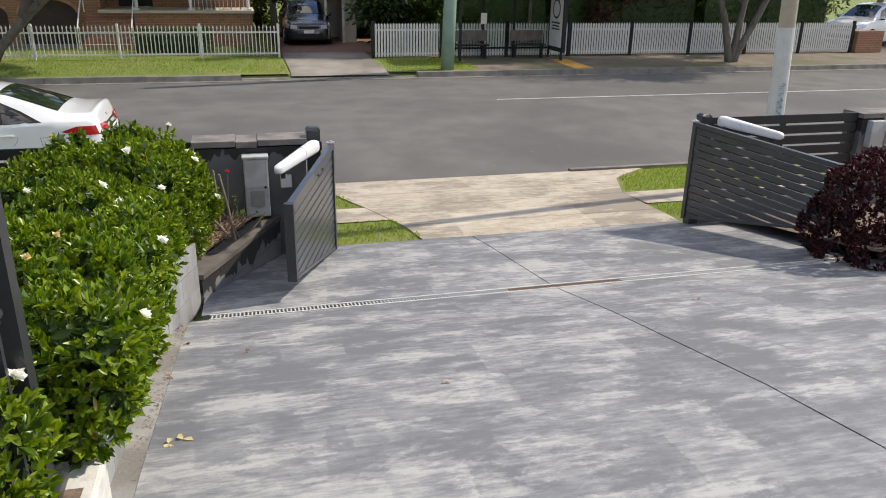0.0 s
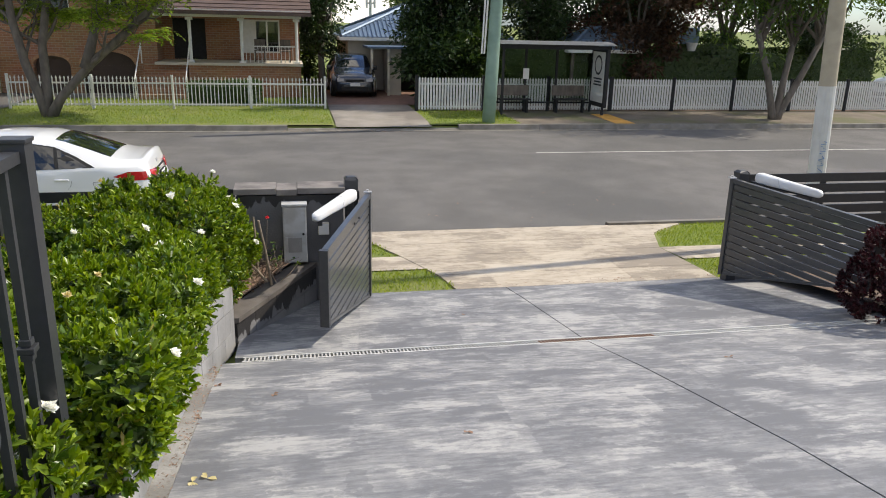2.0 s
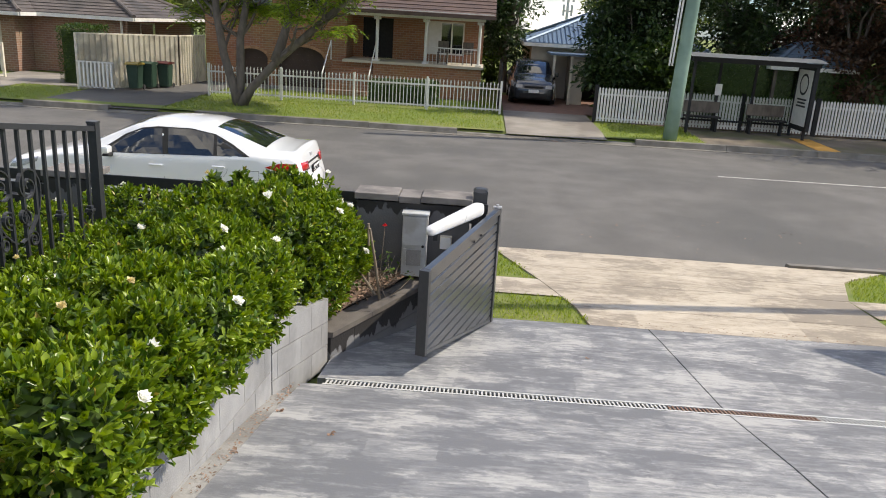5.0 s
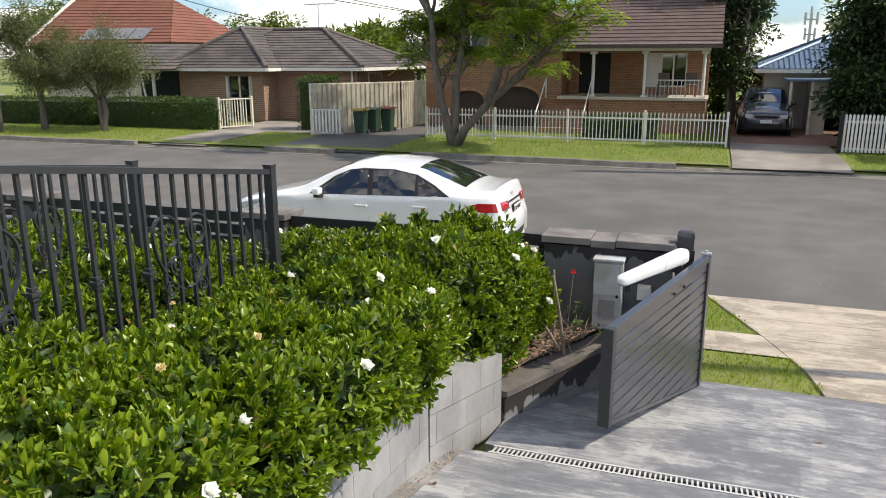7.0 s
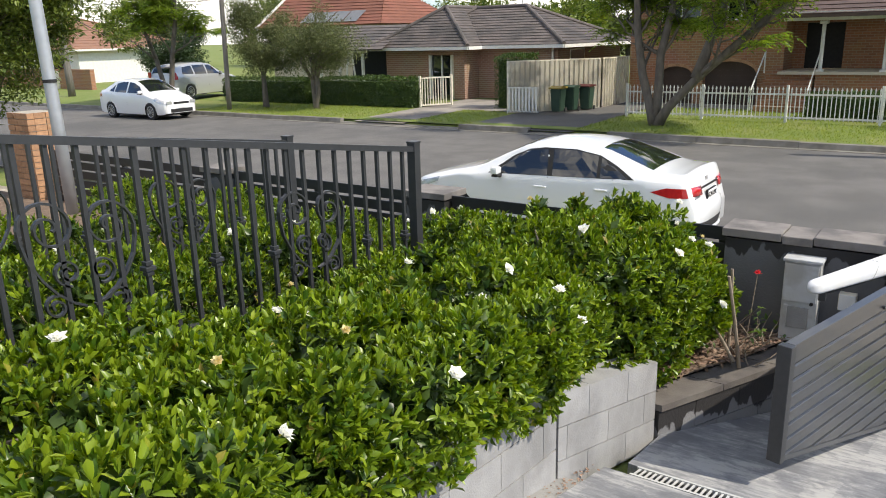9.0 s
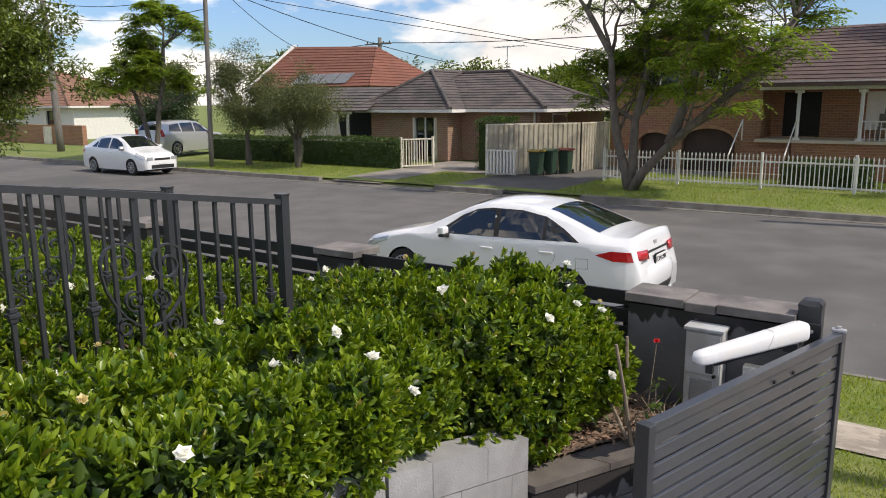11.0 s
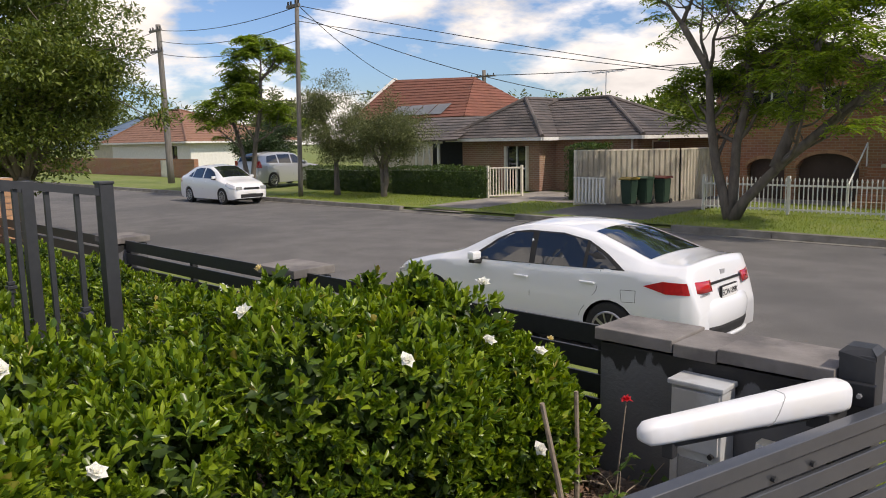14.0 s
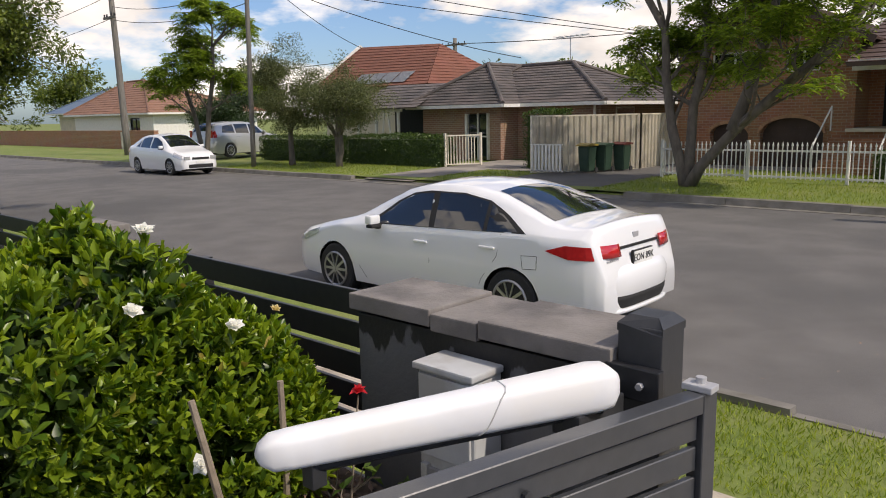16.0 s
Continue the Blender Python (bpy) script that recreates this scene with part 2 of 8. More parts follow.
M = {
    "asphalt": mat("asphalt", (0.105, 0.10, 0.094), (0.145, 0.138, 0.13), 1.2, 0.88, bump=0.5, bscale=140, c3=(0.092, 0.089, 0.085), scale3=0.25),
    "drive": concrete_mat("drive", (0.215, 0.218, 0.226), (0.40, 0.395, 0.385), (0.155, 0.158, 0.168)),
    "crossover": concrete_mat("crossover", (0.42, 0.36, 0.28), (0.52, 0.46, 0.37), (0.27, 0.23, 0.18), (0.6, 0.9, 1)),
    "strip": mat("strip", (0.33, 0.32, 0.30), (0.24, 0.235, 0.22), 5, 0.9, bump=0.4, bscale=50, c3=(0.2, 0.19, 0.175), scale3=2),
    "kerb": mat("kerb", (0.22, 0.205, 0.18), (0.13, 0.12, 0.10), 3, 0.9, bump=0.5, bscale=50),
    "path": mat("path", (0.30, 0.27, 0.235), (0.22, 0.20, 0.17), 1.5, 0.9, bump=0.4, bscale=60, c3=(0.17, 0.15, 0.13)),
    "grass_base": mat("grass_base", (0.12, 0.17, 0.028), (0.17, 0.21, 0.045), 5, 0.95, bump=0.8, bscale=80, c3=(0.19, 0.21, 0.06), scale3=0.7),
    "soil": mat("soil", (0.12, 0.085, 0.06), (0.21, 0.15, 0.11), 14, 0.95, bump=0.9, bscale=40),
    "block": mat("block", (0.275, 0.272, 0.27), (0.325, 0.322, 0.318), 8, 0.85, bump=0.35, bscale=90, c3=(0.225, 0.223, 0.22), scale3=2.5, rand=0.09),
    "cap": mat("cap", (0.175, 0.158, 0.142), (0.225, 0.205, 0.188), 9, 0.8, bump=0.3, bscale=80, c3=(0.115, 0.105, 0.098), scale3=3.5),
    "cap_dark": mat("cap_dark", (0.115, 0.10, 0.09), (0.15, 0.135, 0.12), 9, 0.8, bump=0.3, bscale=80, c3=(0.09, 0.08, 0.075), scale3=3.5),
    "pier": stained_mat("pier", (0.105, 0.106, 0.112), (0.135, 0.135, 0.14), (0.020, 0.019, 0.019), 1.31),
    "charcoal": mat("charcoal", (0.036, 0.038, 0.042), (0.044, 0.046, 0.050), 30, 0.42, metal=0.15, bump=0.05, bscale=200),
    "slat_grey": mat("slat_grey", (0.043, 0.046, 0.051), (0.051, 0.054, 0.059), 25, 0.34, metal=0.0, bump=0.04, bscale=200, coat=0.25),
    "slat_dark": mat("slat_dark", (0.022, 0.023, 0.026), (0.028, 0.029, 0.032), 25, 0.4, metal=0.15),
    "white_plastic": mat("white_plastic", (0.80, 0.81, 0.82), (0.72, 0.72, 0.72), 7, 0.35, c3=(0.76, 0.75, 0.73), scale3=4),
    "box_grey": mat("box_grey", (0.52, 0.54, 0.55), (0.46, 0.47, 0.48), 10, 0.45, c3=(0.38, 0.37, 0.35), scale3=5),
    "steel": mat("steel", (0.50, 0.50, 0.51), (0.38, 0.38, 0.39), 20, 0.4, metal=0.25, bump=0.1),
    "stone_white": mat("stone_white", (0.66, 0.64, 0.60), (0.55, 0.53, 0.48), 14, 0.7, bump=0.3, bscale=40),
    "dark": mat("dark", (0.012, 0.012, 0.013), (0.02, 0.02, 0.02), 10, 0.8),
    "white_paint": mat("white_paint", (0.74, 0.73, 0.69), (0.66, 0.65, 0.6), 6, 0.6),
    "cream": mat("cream", (0.72, 0.67, 0.55), (0.66, 0.61, 0.50), 3, 0.5, c3=(0.5, 0.46, 0.38), scale3=1.5),
    "brick_a": brick_mat("brick_a", (0.33, 0.19, 0.12), (0.26, 0.145, 0.095), (0.36, 0.29, 0.23)),
    "brick_b": brick_mat("brick_b", (0.36, 0.17, 0.085), (0.28, 0.125, 0.065), (0.34, 0.24, 0.17)),
    "brick_post": mat("brick_post", (0.42, 0.24, 0.13), (0.33, 0.18, 0.10), 20, 0.85, bump=0.5, bscale=40, rand=0.18),
    "mortar": mat("mortar", (0.4, 0.36, 0.3), (0.33, 0.3, 0.25), 30, 0.95, bump=0.5),
    "render": mat("render", (0.56, 0.50, 0.40), (0.48, 0.43, 0.35), 2, 0.9, bump=0.2),
    "tile_grey": mat("tile_grey", (0.088, 0.073, 0.066), (0.125, 0.105, 0.095), 2.5, 0.75, bump=0.4, bscale=20, c3=(0.065, 0.058, 0.053), scale3=0.8, rand=0.16),
    "tile_brown": mat("tile_brown", (0.085, 0.055, 0.046), (0.12, 0.078, 0.064), 2.5, 0.7, bump=0.4, bscale=20, rand=0.16),
    "tile_red": mat("tile_red", (0.21, 0.078, 0.045), (0.165, 0.062, 0.038), 2.0, 0.8, bump=0.4, bscale=20, c3=(0.22, 0.08, 0.05), scale3=0.7, rand=0.12),
    "tile_orange": mat("tile_orange", (0.25, 0.13, 0.08), (0.19, 0.10, 0.065), 2.0, 0.8, bump=0.4, bscale=20, rand=0.14),
    "iron_blue": mat("iron_blue", (0.13, 0.19, 0.27), (0.16, 0.22, 0.30), 3, 0.45, metal=0.3),
    "timber_pole": mat("timber_pole", (0.20, 0.185, 0.165), (0.13, 0.12, 0.105), 3, 0.9, bump=0.6, bscale=30, squash=(8, 8, 0.6)),
    "green_pole": mat("green_pole", (0.20, 0.30, 0.235), (0.24, 0.35, 0.28), 4, 0.6, c3=(0.16, 0.25, 0.20), scale3=1.2),
    "pole_conc": mat("pole_conc", (0.42, 0.37, 0.28), (0.34, 0.30, 0.23), 6, 0.85, bump=0.3),
    "pole_paint": mat("pole_paint", (0.60, 0.60, 0.58), (0.5, 0.5, 0.48), 6, 0.8),
    "galv": mat("galv", (0.46, 0.48, 0.50), (0.40, 0.42, 0.44), 8, 0.45, metal=0.5),
    "galv_bright": mat("galv_bright", (0.60, 0.60, 0.58), (0.48, 0.48, 0.46), 9, 0.5, metal=0.15, bump=0.1),
    "rust": mat("rust", (0.17, 0.085, 0.05), (0.32, 0.22, 0.16), 30, 0.8, bump=0.3),
    "wall_stained": stained_mat("wall_stained", (0.19, 0.19, 0.195), (0.23, 0.23, 0.235), (0.030, 0.028, 0.028), 0.52),
    "bark": mat("bark", (0.17, 0.145, 0.12), (0.10, 0.085, 0.07), 8, 0.95, bump=0.9, bscale=25, squash=(1, 1, 0.4)),
    "twig": mat("twig", (0.28, 0.23, 0.17), (0.2, 0.16, 0.12), 20, 0.9, bump=0.4),
    "car_white": mat("car_white", (0.78, 0.79, 0.80), (0.76, 0.77, 0.78), 1, 0.28, coat=1.0),
    "car_silver": mat("car_silver", (0.50, 0.51, 0.52), (0.48, 0.49, 0.5), 1, 0.32, metal=0.5, coat=1.0),
    "car_black": mat("car_black", (0.03, 0.034, 0.04), (0.028, 0.03, 0.036), 1, 0.25, coat=1.0),
    "car_glass": glass_mat("car_glass", (0.012, 0.015, 0.018)),
    "win_glass": glass_mat("win_glass", (0.015, 0.017, 0.02)),
    "white_wall": mat("white_wall", (0.74, 0.73, 0.69), (0.66, 0.65, 0.6), 6, 0.6),
    "rubber": mat("rubber", (0.018, 0.018, 0.019), (0.028, 0.028, 0.028), 30, 0.85),
    "rim": mat("rim", (0.5, 0.5, 0.51), (0.45, 0.45, 0.46), 10, 0.3, metal=0.8),
    "red_light": mat("red_light", (0.5, 0.02, 0.02), (0.38, 0.015, 0.015), 20, 0.15, coat=1.0),
    "clear_light": mat("clear_light", (0.6, 0.62, 0.65), (0.4, 0.42, 0.45), 30, 0.12, metal=0.4, coat=1.0),
    "plate": mat("plate", (0.78, 0.78, 0.76), (0.74, 0.74, 0.72), 5, 0.4),
    "ink": mat("ink", (0.02, 0.02, 0.022), (0.025, 0.025, 0.025), 5, 0.6),
    "yellow": mat("yellow", (0.62, 0.33, 0.06), (0.5, 0.27, 0.06), 5, 0.8),
    "line_white": mat("line_white", (0.55, 0.54, 0.50), (0.32, 0.31, 0.29), 7, 0.8),
    "bin_green": mat("bin_green", (0.022, 0.05, 0.032), (0.03, 0.06, 0.04), 5, 0.5),
    "bin_red": mat("bin_red", (0.09, 0.02, 0.018), (0.08, 0.02, 0.018), 5, 0.5),
    "bin_yellow": mat("bin_yellow", (0.28, 0.21, 0.04), (0.24, 0.18, 0.04), 5, 0.5),
    "leaf_gard": leaf_mat("leaf_gard", (0.042, 0.098, 0.010), (0.25, 0.335, 0.022), 0.34, 0.26, 0.5, odd=(0.30, 0.24, 0.05)),
    "leaf_new": leaf_mat("leaf_new", (0.14, 0.24, 0.02), (0.30, 0.36, 0.03), 0.3, 0.35),
    "petal": leaf_mat("petal", (0.80, 0.80, 0.74), (0.85, 0.84, 0.78), 0.6, 0.3),
    "petal_old": leaf_mat("petal_old", (0.62, 0.52, 0.22), (0.70, 0.60, 0.32), 0.6, 0.25),
    "leaf_red": leaf_mat("leaf_red", (0.016, 0.004, 0.005), (0.062, 0.009, 0.013), 0.5, 0.2),
    "leaf_jaca": leaf_mat("leaf_jaca", (0.085, 0.14, 0.018), (0.26, 0.34, 0.045), 0.5, 0.5),
    "leaf_dark": leaf_mat("leaf_dark", (0.016, 0.036, 0.012), (0.05, 0.085, 0.022), 0.4, 0.25),
    "leaf_olive": leaf_mat("leaf_olive", (0.075, 0.095, 0.035), (0.17, 0.19, 0.07), 0.55, 0.3),
    "leaf_mid": leaf_mat("leaf_mid", (0.035, 0.075, 0.012), (0.12, 0.19, 0.025), 0.45, 0.35),
    "leaf_verge": leaf_mat("leaf_verge", (0.05, 0.085, 0.014), (0.18, 0.22, 0.035), 0.42, 0.28),
    "leaf_autumn": leaf_mat("leaf_autumn", (0.04, 0.026, 0.014), (0.12, 0.062, 0.036), 0.5, 0.3),
    "leaf_hedge": leaf_mat("leaf_hedge", (0.018, 0.045, 0.008), (0.085, 0.135, 0.022), 0.4, 0.25),
    "grass_blade": leaf_mat("grass_blade", (0.11, 0.175, 0.016), (0.35, 0.40, 0.055), 0.55, 0.4),
    "mulch": mat("mulch", (0.20, 0.12, 0.08), (0.33, 0.23, 0.17), 10, 0.9, rand=0.4),
}


# ---- builders ----
def part(name, bm, material, parent=None, label=""):
    """Links a bmesh as one mesh object, under a thing or part."""
    me = bpy.data.meshes.new(name)
    bm.normal_update()
    bm.to_mesh(me)
    bm.free()
    me.materials.append(material if not isinstance(material, str) else M[material])
    ob = new(name, me)
    if parent:
        ob.parent = parent
    if label:
        tagged(ob, label)
    return ob


def thing(name, label, category, group="", at=None, kind=""):
    ob = new(name)
    if at:
        ob.location = at
        bpy.context.view_layer.update()
    return tagged(ob, label, category, group, kind)


def structure(name, bm, material, label="", category=""):
    return tagged(part(name, bm, material), label, category, kind="structure")


def under(ob, parent):
    """Puts a mesh built in world places under a thing that stands elsewhere."""
    ob.parent = parent
    ob.matrix_parent_inverse = parent.matrix_basis.inverted()
    return ob


def smooth(ob, angle=None):
    for f in ob.data.polygons:
        f.use_smooth = True
    return ob


def box(bm, x0, x1, y0, y1, z0, z1, bevel=0.0):
    vs = [bm.verts.new(v) for v in ((x0, y0, z0), (x1, y0, z0), (x1, y1, z0), (x0, y1, z0), (x0, y0, z1), (x1, y0, z1), (x1, y1, z1), (x0, y1, z1))]
    fs = [bm.faces.new([vs[i] for i in q]) for q in ((3, 2, 1, 0), (4, 5, 6, 7), (0, 1, 5, 4), (1, 2, 6, 5), (2, 3, 7, 6), (3, 0, 4, 7))]
    if bevel:
        es = list({e for f in fs for e in f.edges})
        bmesh.ops.bevel(bm, geom=es, offset=bevel, segments=2, affect="EDGES", profile=0.6)
    return bm


def B(*a, bevel=0.0):
    bm = bmesh.new()
    return box(bm, *a, bevel=bevel)


def prism(poly, axis, a, b, bm=None):
    """A polygon of (u, v) drawn out along an axis from a to b."""
    bm = bm or bmesh.new()
    put = {"x": lambda u, v, w: (w, u, v), "y": lambda u, v, w: (u, w, v), "z": lambda u, v, w: (u, v, w)}[axis]
    r0, r1 = [bm.verts.new(put(u, v, a)) for u, v in poly], [bm.verts.new(put(u, v, b)) for u, v in poly]
    n = len(poly)
    bm.faces.new(r0)
    bm.faces.new(r1[::-1])
    for i in range(n):
        bm.faces.new((r0[i], r1[i], r1[(i + 1) % n], r0[(i + 1) % n]))
    bmesh.ops.recalc_face_normals(bm, faces=bm.faces)
    return bm


def tube(path, radii, sides=8, bm=None, caps=True):
    """A round tube along points, with a radius at each."""
    bm = bm or bmesh.new()
    pts = [Vector(p) for p in path]
    rings, side = [], None
    for i, p in enumerate(pts):
        d = (pts[min(i + 1, len(pts) - 1)] - pts[max(i - 1, 0)]).normalized()
        if side is None:
            side = d.cross(Vector((0.3, 0.9, 0.2))).normalized()
        side = (side - d * side.dot(d)).normalized()
        up = d.cross(side)
        r = radii[i] if hasattr(radii, "__len__") else radii
        rings.append([bm.verts.new(p + r * (math.cos(2 * math.pi * k / sides) * side + math.sin(2 * math.pi * k / sides) * up)) for k in range(sides)])
    for a, b in zip(rings, rings[1:]):
        for k in range(sides):
            bm.faces.new((a[k], a[(k + 1) % sides], b[(k + 1) % sides], b[k]))
    if caps:
        bm.faces.new(rings[0][::-1])
        bm.faces.new(rings[-1])
    return bm


def bar(bm, p, q, w, h=None):
    """A square bar between two points."""
    h = h or w
    p, q = Vector(p), Vector(q)
    d = (q - p).normalized()
    ref = Vector((0, 0, 1)) if abs(d.z) < 0.9 else Vector((0, 1, 0))
    s = d.cross(ref).normalized() * w / 2
    u = s.cross(d).normalized() * h / 2
    a = [bm.verts.new(p + i * s + j * u) for i, j in ((-1, -1), (1, -1), (1, 1), (-1, 1))]
    b = [bm.verts.new(q + i * s + j * u) for i, j in ((-1, -1), (1, -1), (1, 1), (-1, 1))]
    fs = [bm.faces.new(a[::-1]), bm.faces.new(b)] + [bm.faces.new((a[k], a[(k + 1) % 4], b[(k + 1) % 4], b[k])) for k in range(4)]
    bmesh.ops.recalc_face_normals(bm, faces=fs)
    return bm


def sheet(xs, ys, zf):
    """A ground sheet over a grid, at the heights that zf(x, y) gives."""
    bm = bmesh.new()
    g = [[bm.verts.new((x, y, zf(x, y))) for x in xs] for y in ys]
    for j in range(len(ys) - 1):
        for i in range(len(xs) - 1):
            bm.faces.new((g[j][i], g[j][i + 1], g[j + 1][i + 1], g[j + 1][i]))
    return bm


def leaves(name, pts, dirs, ups, length, width, material, parent=None, fold=0.22, jitter=0.3, seed=1, shape="blade"):
    """Many folded leaves in one mesh: each from a point along its direction."""
    rng = np.random.default_rng(seed)
    n = len(pts)
    d = dirs / np.linalg.norm(dirs, axis=1, keepdims=True)
    s = np.cross(d, ups)
    s /= np.linalg.norm(s, axis=1, keepdims=True) + 1e-9
    u = np.cross(s, d)
    L = (length * (1 + jitter * rng.uniform(-1, 1, n)))[:, None]
    W = (width * (1 + jitter * rng.uniform(-1, 1, n)))[:, None]
    bend = rng.uniform(-0.25, 0.12, n)[:, None]
    if shape == "oval":
        at = lambda f, w, h: pts + d * L * f + s * W * w + u * (W * h + L * bend * f * f)
        v = np.stack([at(0, 0, 0), at(0.34, -0.36, fold * 0.7), at(0.70, -0.47, fold), at(1.0, 0, 0.0), at(0.70, 0.47, fold), at(0.34, 0.36, fold * 0.7), at(0.40, 0, 0), at(0.72, 0, 0)], 1).reshape(-1, 3)
        tri, size = [[0, 6, 1], [1, 6, 7], [1, 7, 2], [2, 7, 3], [0, 5, 6], [5, 4, 7], [5, 7, 6], [4, 3, 7]], 8
    elif shape == "chip":
        mid = pts + d * L * 0.45
        v = np.stack([pts, mid - s * W / 2 + u * W * fold, pts + d * L + u * L * bend, mid + s * W / 2 + u * W * fold], 1).reshape(-1, 3)
        tri, size = [[0, 2, 1], [0, 3, 2]], 4
    else:
        v = np.stack([pts, pts + d * L * 0.5 - s * W / 2 + u * W * fold, pts + d * L * 0.48, pts + d * L * 0.5 + s * W / 2 + u * W * fold, pts + d * L + u * L * bend], 1).reshape(-1, 3)
        tri, size = [[0, 2, 1], [0, 3, 2], [1, 2, 4], [2, 3, 4]], 5
    base = (np.arange(n) * size)[:, None, None]
    f = (np.array(tri)[None] + base).reshape(-1, 3)
    me = bpy.data.meshes.new(name)
    me.from_pydata(v.tolist(), [], f.tolist())
    me.materials.append(M[material] if isinstance(material, str) else material)
    for p in me.polygons:
        p.use_smooth = True
    ob = new(name, me)
    if parent:
        ob.parent = parent
    return tagged(ob, kind="stuff")


def blob_points(blobs, n, seed, inside=0.86):
    """Points and outward directions on the outer skin of a heap of ellipsoids."""
    rng = np.random.default_rng(seed)
    c, r = np.array([b[:3] for b in blobs]), np.array([b[3:6] for b in blobs])
    area = (r[:, 0] * r[:, 1] + r[:, 1] * r[:, 2] + r[:, 0] * r[:, 2])
    pick = rng.choice(len(blobs), n, p=area / area.sum())
    q = rng.normal(size=(n, 3))
    q /= np.linalg.norm(q, axis=1, keepdims=True)
    depth = 1 - 0.28 * rng.random(n) ** 2
    p = c[pick] + q * r[pick] * depth[:, None]
    nor = q / r[pick]
    nor /= np.linalg.norm(nor, axis=1, keepdims=True)
    keep = np.ones(n, bool)
    for k in range(len(blobs)):
        keep &= ~((((p - c[k]) / r[k]) ** 2).sum(1) < inside * 0.8)
    return p[keep], nor[keep]


# ---- ground ----
DRIVE = ((-40, 2.2), (-6, 1.93), (0, 1.51), (1.2, 1.39), (1.85, 1.30), (2.74, 1.15), (3.5, 0.99), (4.31, 0.82), (5.3, 0.585), (5.45, 0.56), (7.1, 0.31), (7.66, 0.215))


def prof(table, y):
    return float(np.interp(y, [a for a, b in table], [b for a, b in table]))


VERGE = ((7.6, 0.205), (7.9, 0.19), (9.4, 0.085), (10.9, 0.0))
FAR = ((21.95, 0.14), (25.5, 0.20), (30, 0.28), (60, 0.32), (900, 0.4))


def ground_z(x, y):
    if y < 7.6:
        return prof(DRIVE, y) - 0.10
    if y < 10.88:
        return prof(VERGE, y) - 0.06
    if y < 22.1:
        return -0.12
    return prof(FAR, y) - 0.05


structure("ground", sheet((-900, -200, -60, -30, -8, 0, 10, 40, 200, 900), (-300, -40, -6, 0, 1.2, 2.74, 4.31, 5.4, 7.59, 7.61, 9.4, 10.87, 10.89, 16, 22.0, 22.2, 25.5, 30, 60, 200, 900), ground_z), "grass_base", "grassy ground that runs on beyond the street", "ground")
structure("road", sheet((-300, -40, -10, 10, 40, 300), (10.95, 13, 16.4, 19.5, 21.95), lambda x, y: 0.05 - (0.175 if y < 16.3 else 0.05) * abs(y - 16.3) / 5.6), "asphalt", "worn grey asphalt street with tyre marks", "road")


def spread(a, b, step):
    n = max(1, round((b - a) / step))
    return [a + (b - a) * i / n for i in range(n + 1)]


# near verge: grass strips, footpath and the crossing of the driveway
def verge_z(lift):
    return lambda x, y: prof(VERGE, y) + lift


structure("verge_near", sheet(spread(-60, 0.9, 2) + [1.15, 1.8], spread(7.62, 10.86, 0.4), verge_z(-0.01)), "grass_base", "strip of grass between fence and kerb", "grass")
structure("verge_near", sheet([4.95, 5.2] + spread(6, 60, 2), spread(7.62, 10.86, 0.4), verge_z(-0.01)), "grass_base", "strip of grass between fence and kerb", "grass")
structure("footpath", sheet(spread(-60, 1.68, 1.5), (8.65, 9.0, 9.35), verge_z(0.006)), "crossover", "old concrete footpath along the verge", "path")
structure("footpath", sheet(spread(5.12, 60, 1.5), (8.65, 9.0, 9.35), verge_z(0.006)), "crossover", "old concrete footpath along the verge", "path")
bm = bmesh.new()
crossing = tagged(new("driveway_crossing"), "weathered beige concrete driveway crossing over the footpath", "driveway", kind="structure")
for n_, (y0, y1) in enumerate(((7.685, 8.30), (8.31, 9.30), (9.31, 10.0), (10.01, 10.89))):
    xl = lambda y: float(np.interp(y, (7.68, 8.3, 9.35, 10.55, 10.89), (1.82, 1.74, 1.43, 1.0, 0.88)))
    xr = lambda y: float(np.interp(y, (7.66, 9.3, 10.3, 10.89), (5.02, 5.1, 5.5, 6.3)))
    b_ = bmesh.new()
    ring = []
    for y in spread(y0, y1, 0.2):
        ring.append([b_.verts.new((xl(y) + (xr(y) - xl(y)) * k / 8, y, prof(VERGE, y) + 0.012)) for k in range(9)])
    for r0, r1 in zip(ring, ring[1:]):
        for k in range(8):
            b_.faces.new((r0[k], r0[k + 1], r1[k + 1], r1[k]))
    low = bmesh.ops.extrude_face_region(b_, geom=list(b_.faces))
    bmesh.ops.translate(b_, vec=(0, 0, -0.05), verts=[v for v in low["geom"] if isinstance(v, bmesh.types.BMVert)])
    bmesh.ops.recalc_face_normals(b_, faces=b_.faces)
    part("concrete_panel", b_, "crossover", crossing)

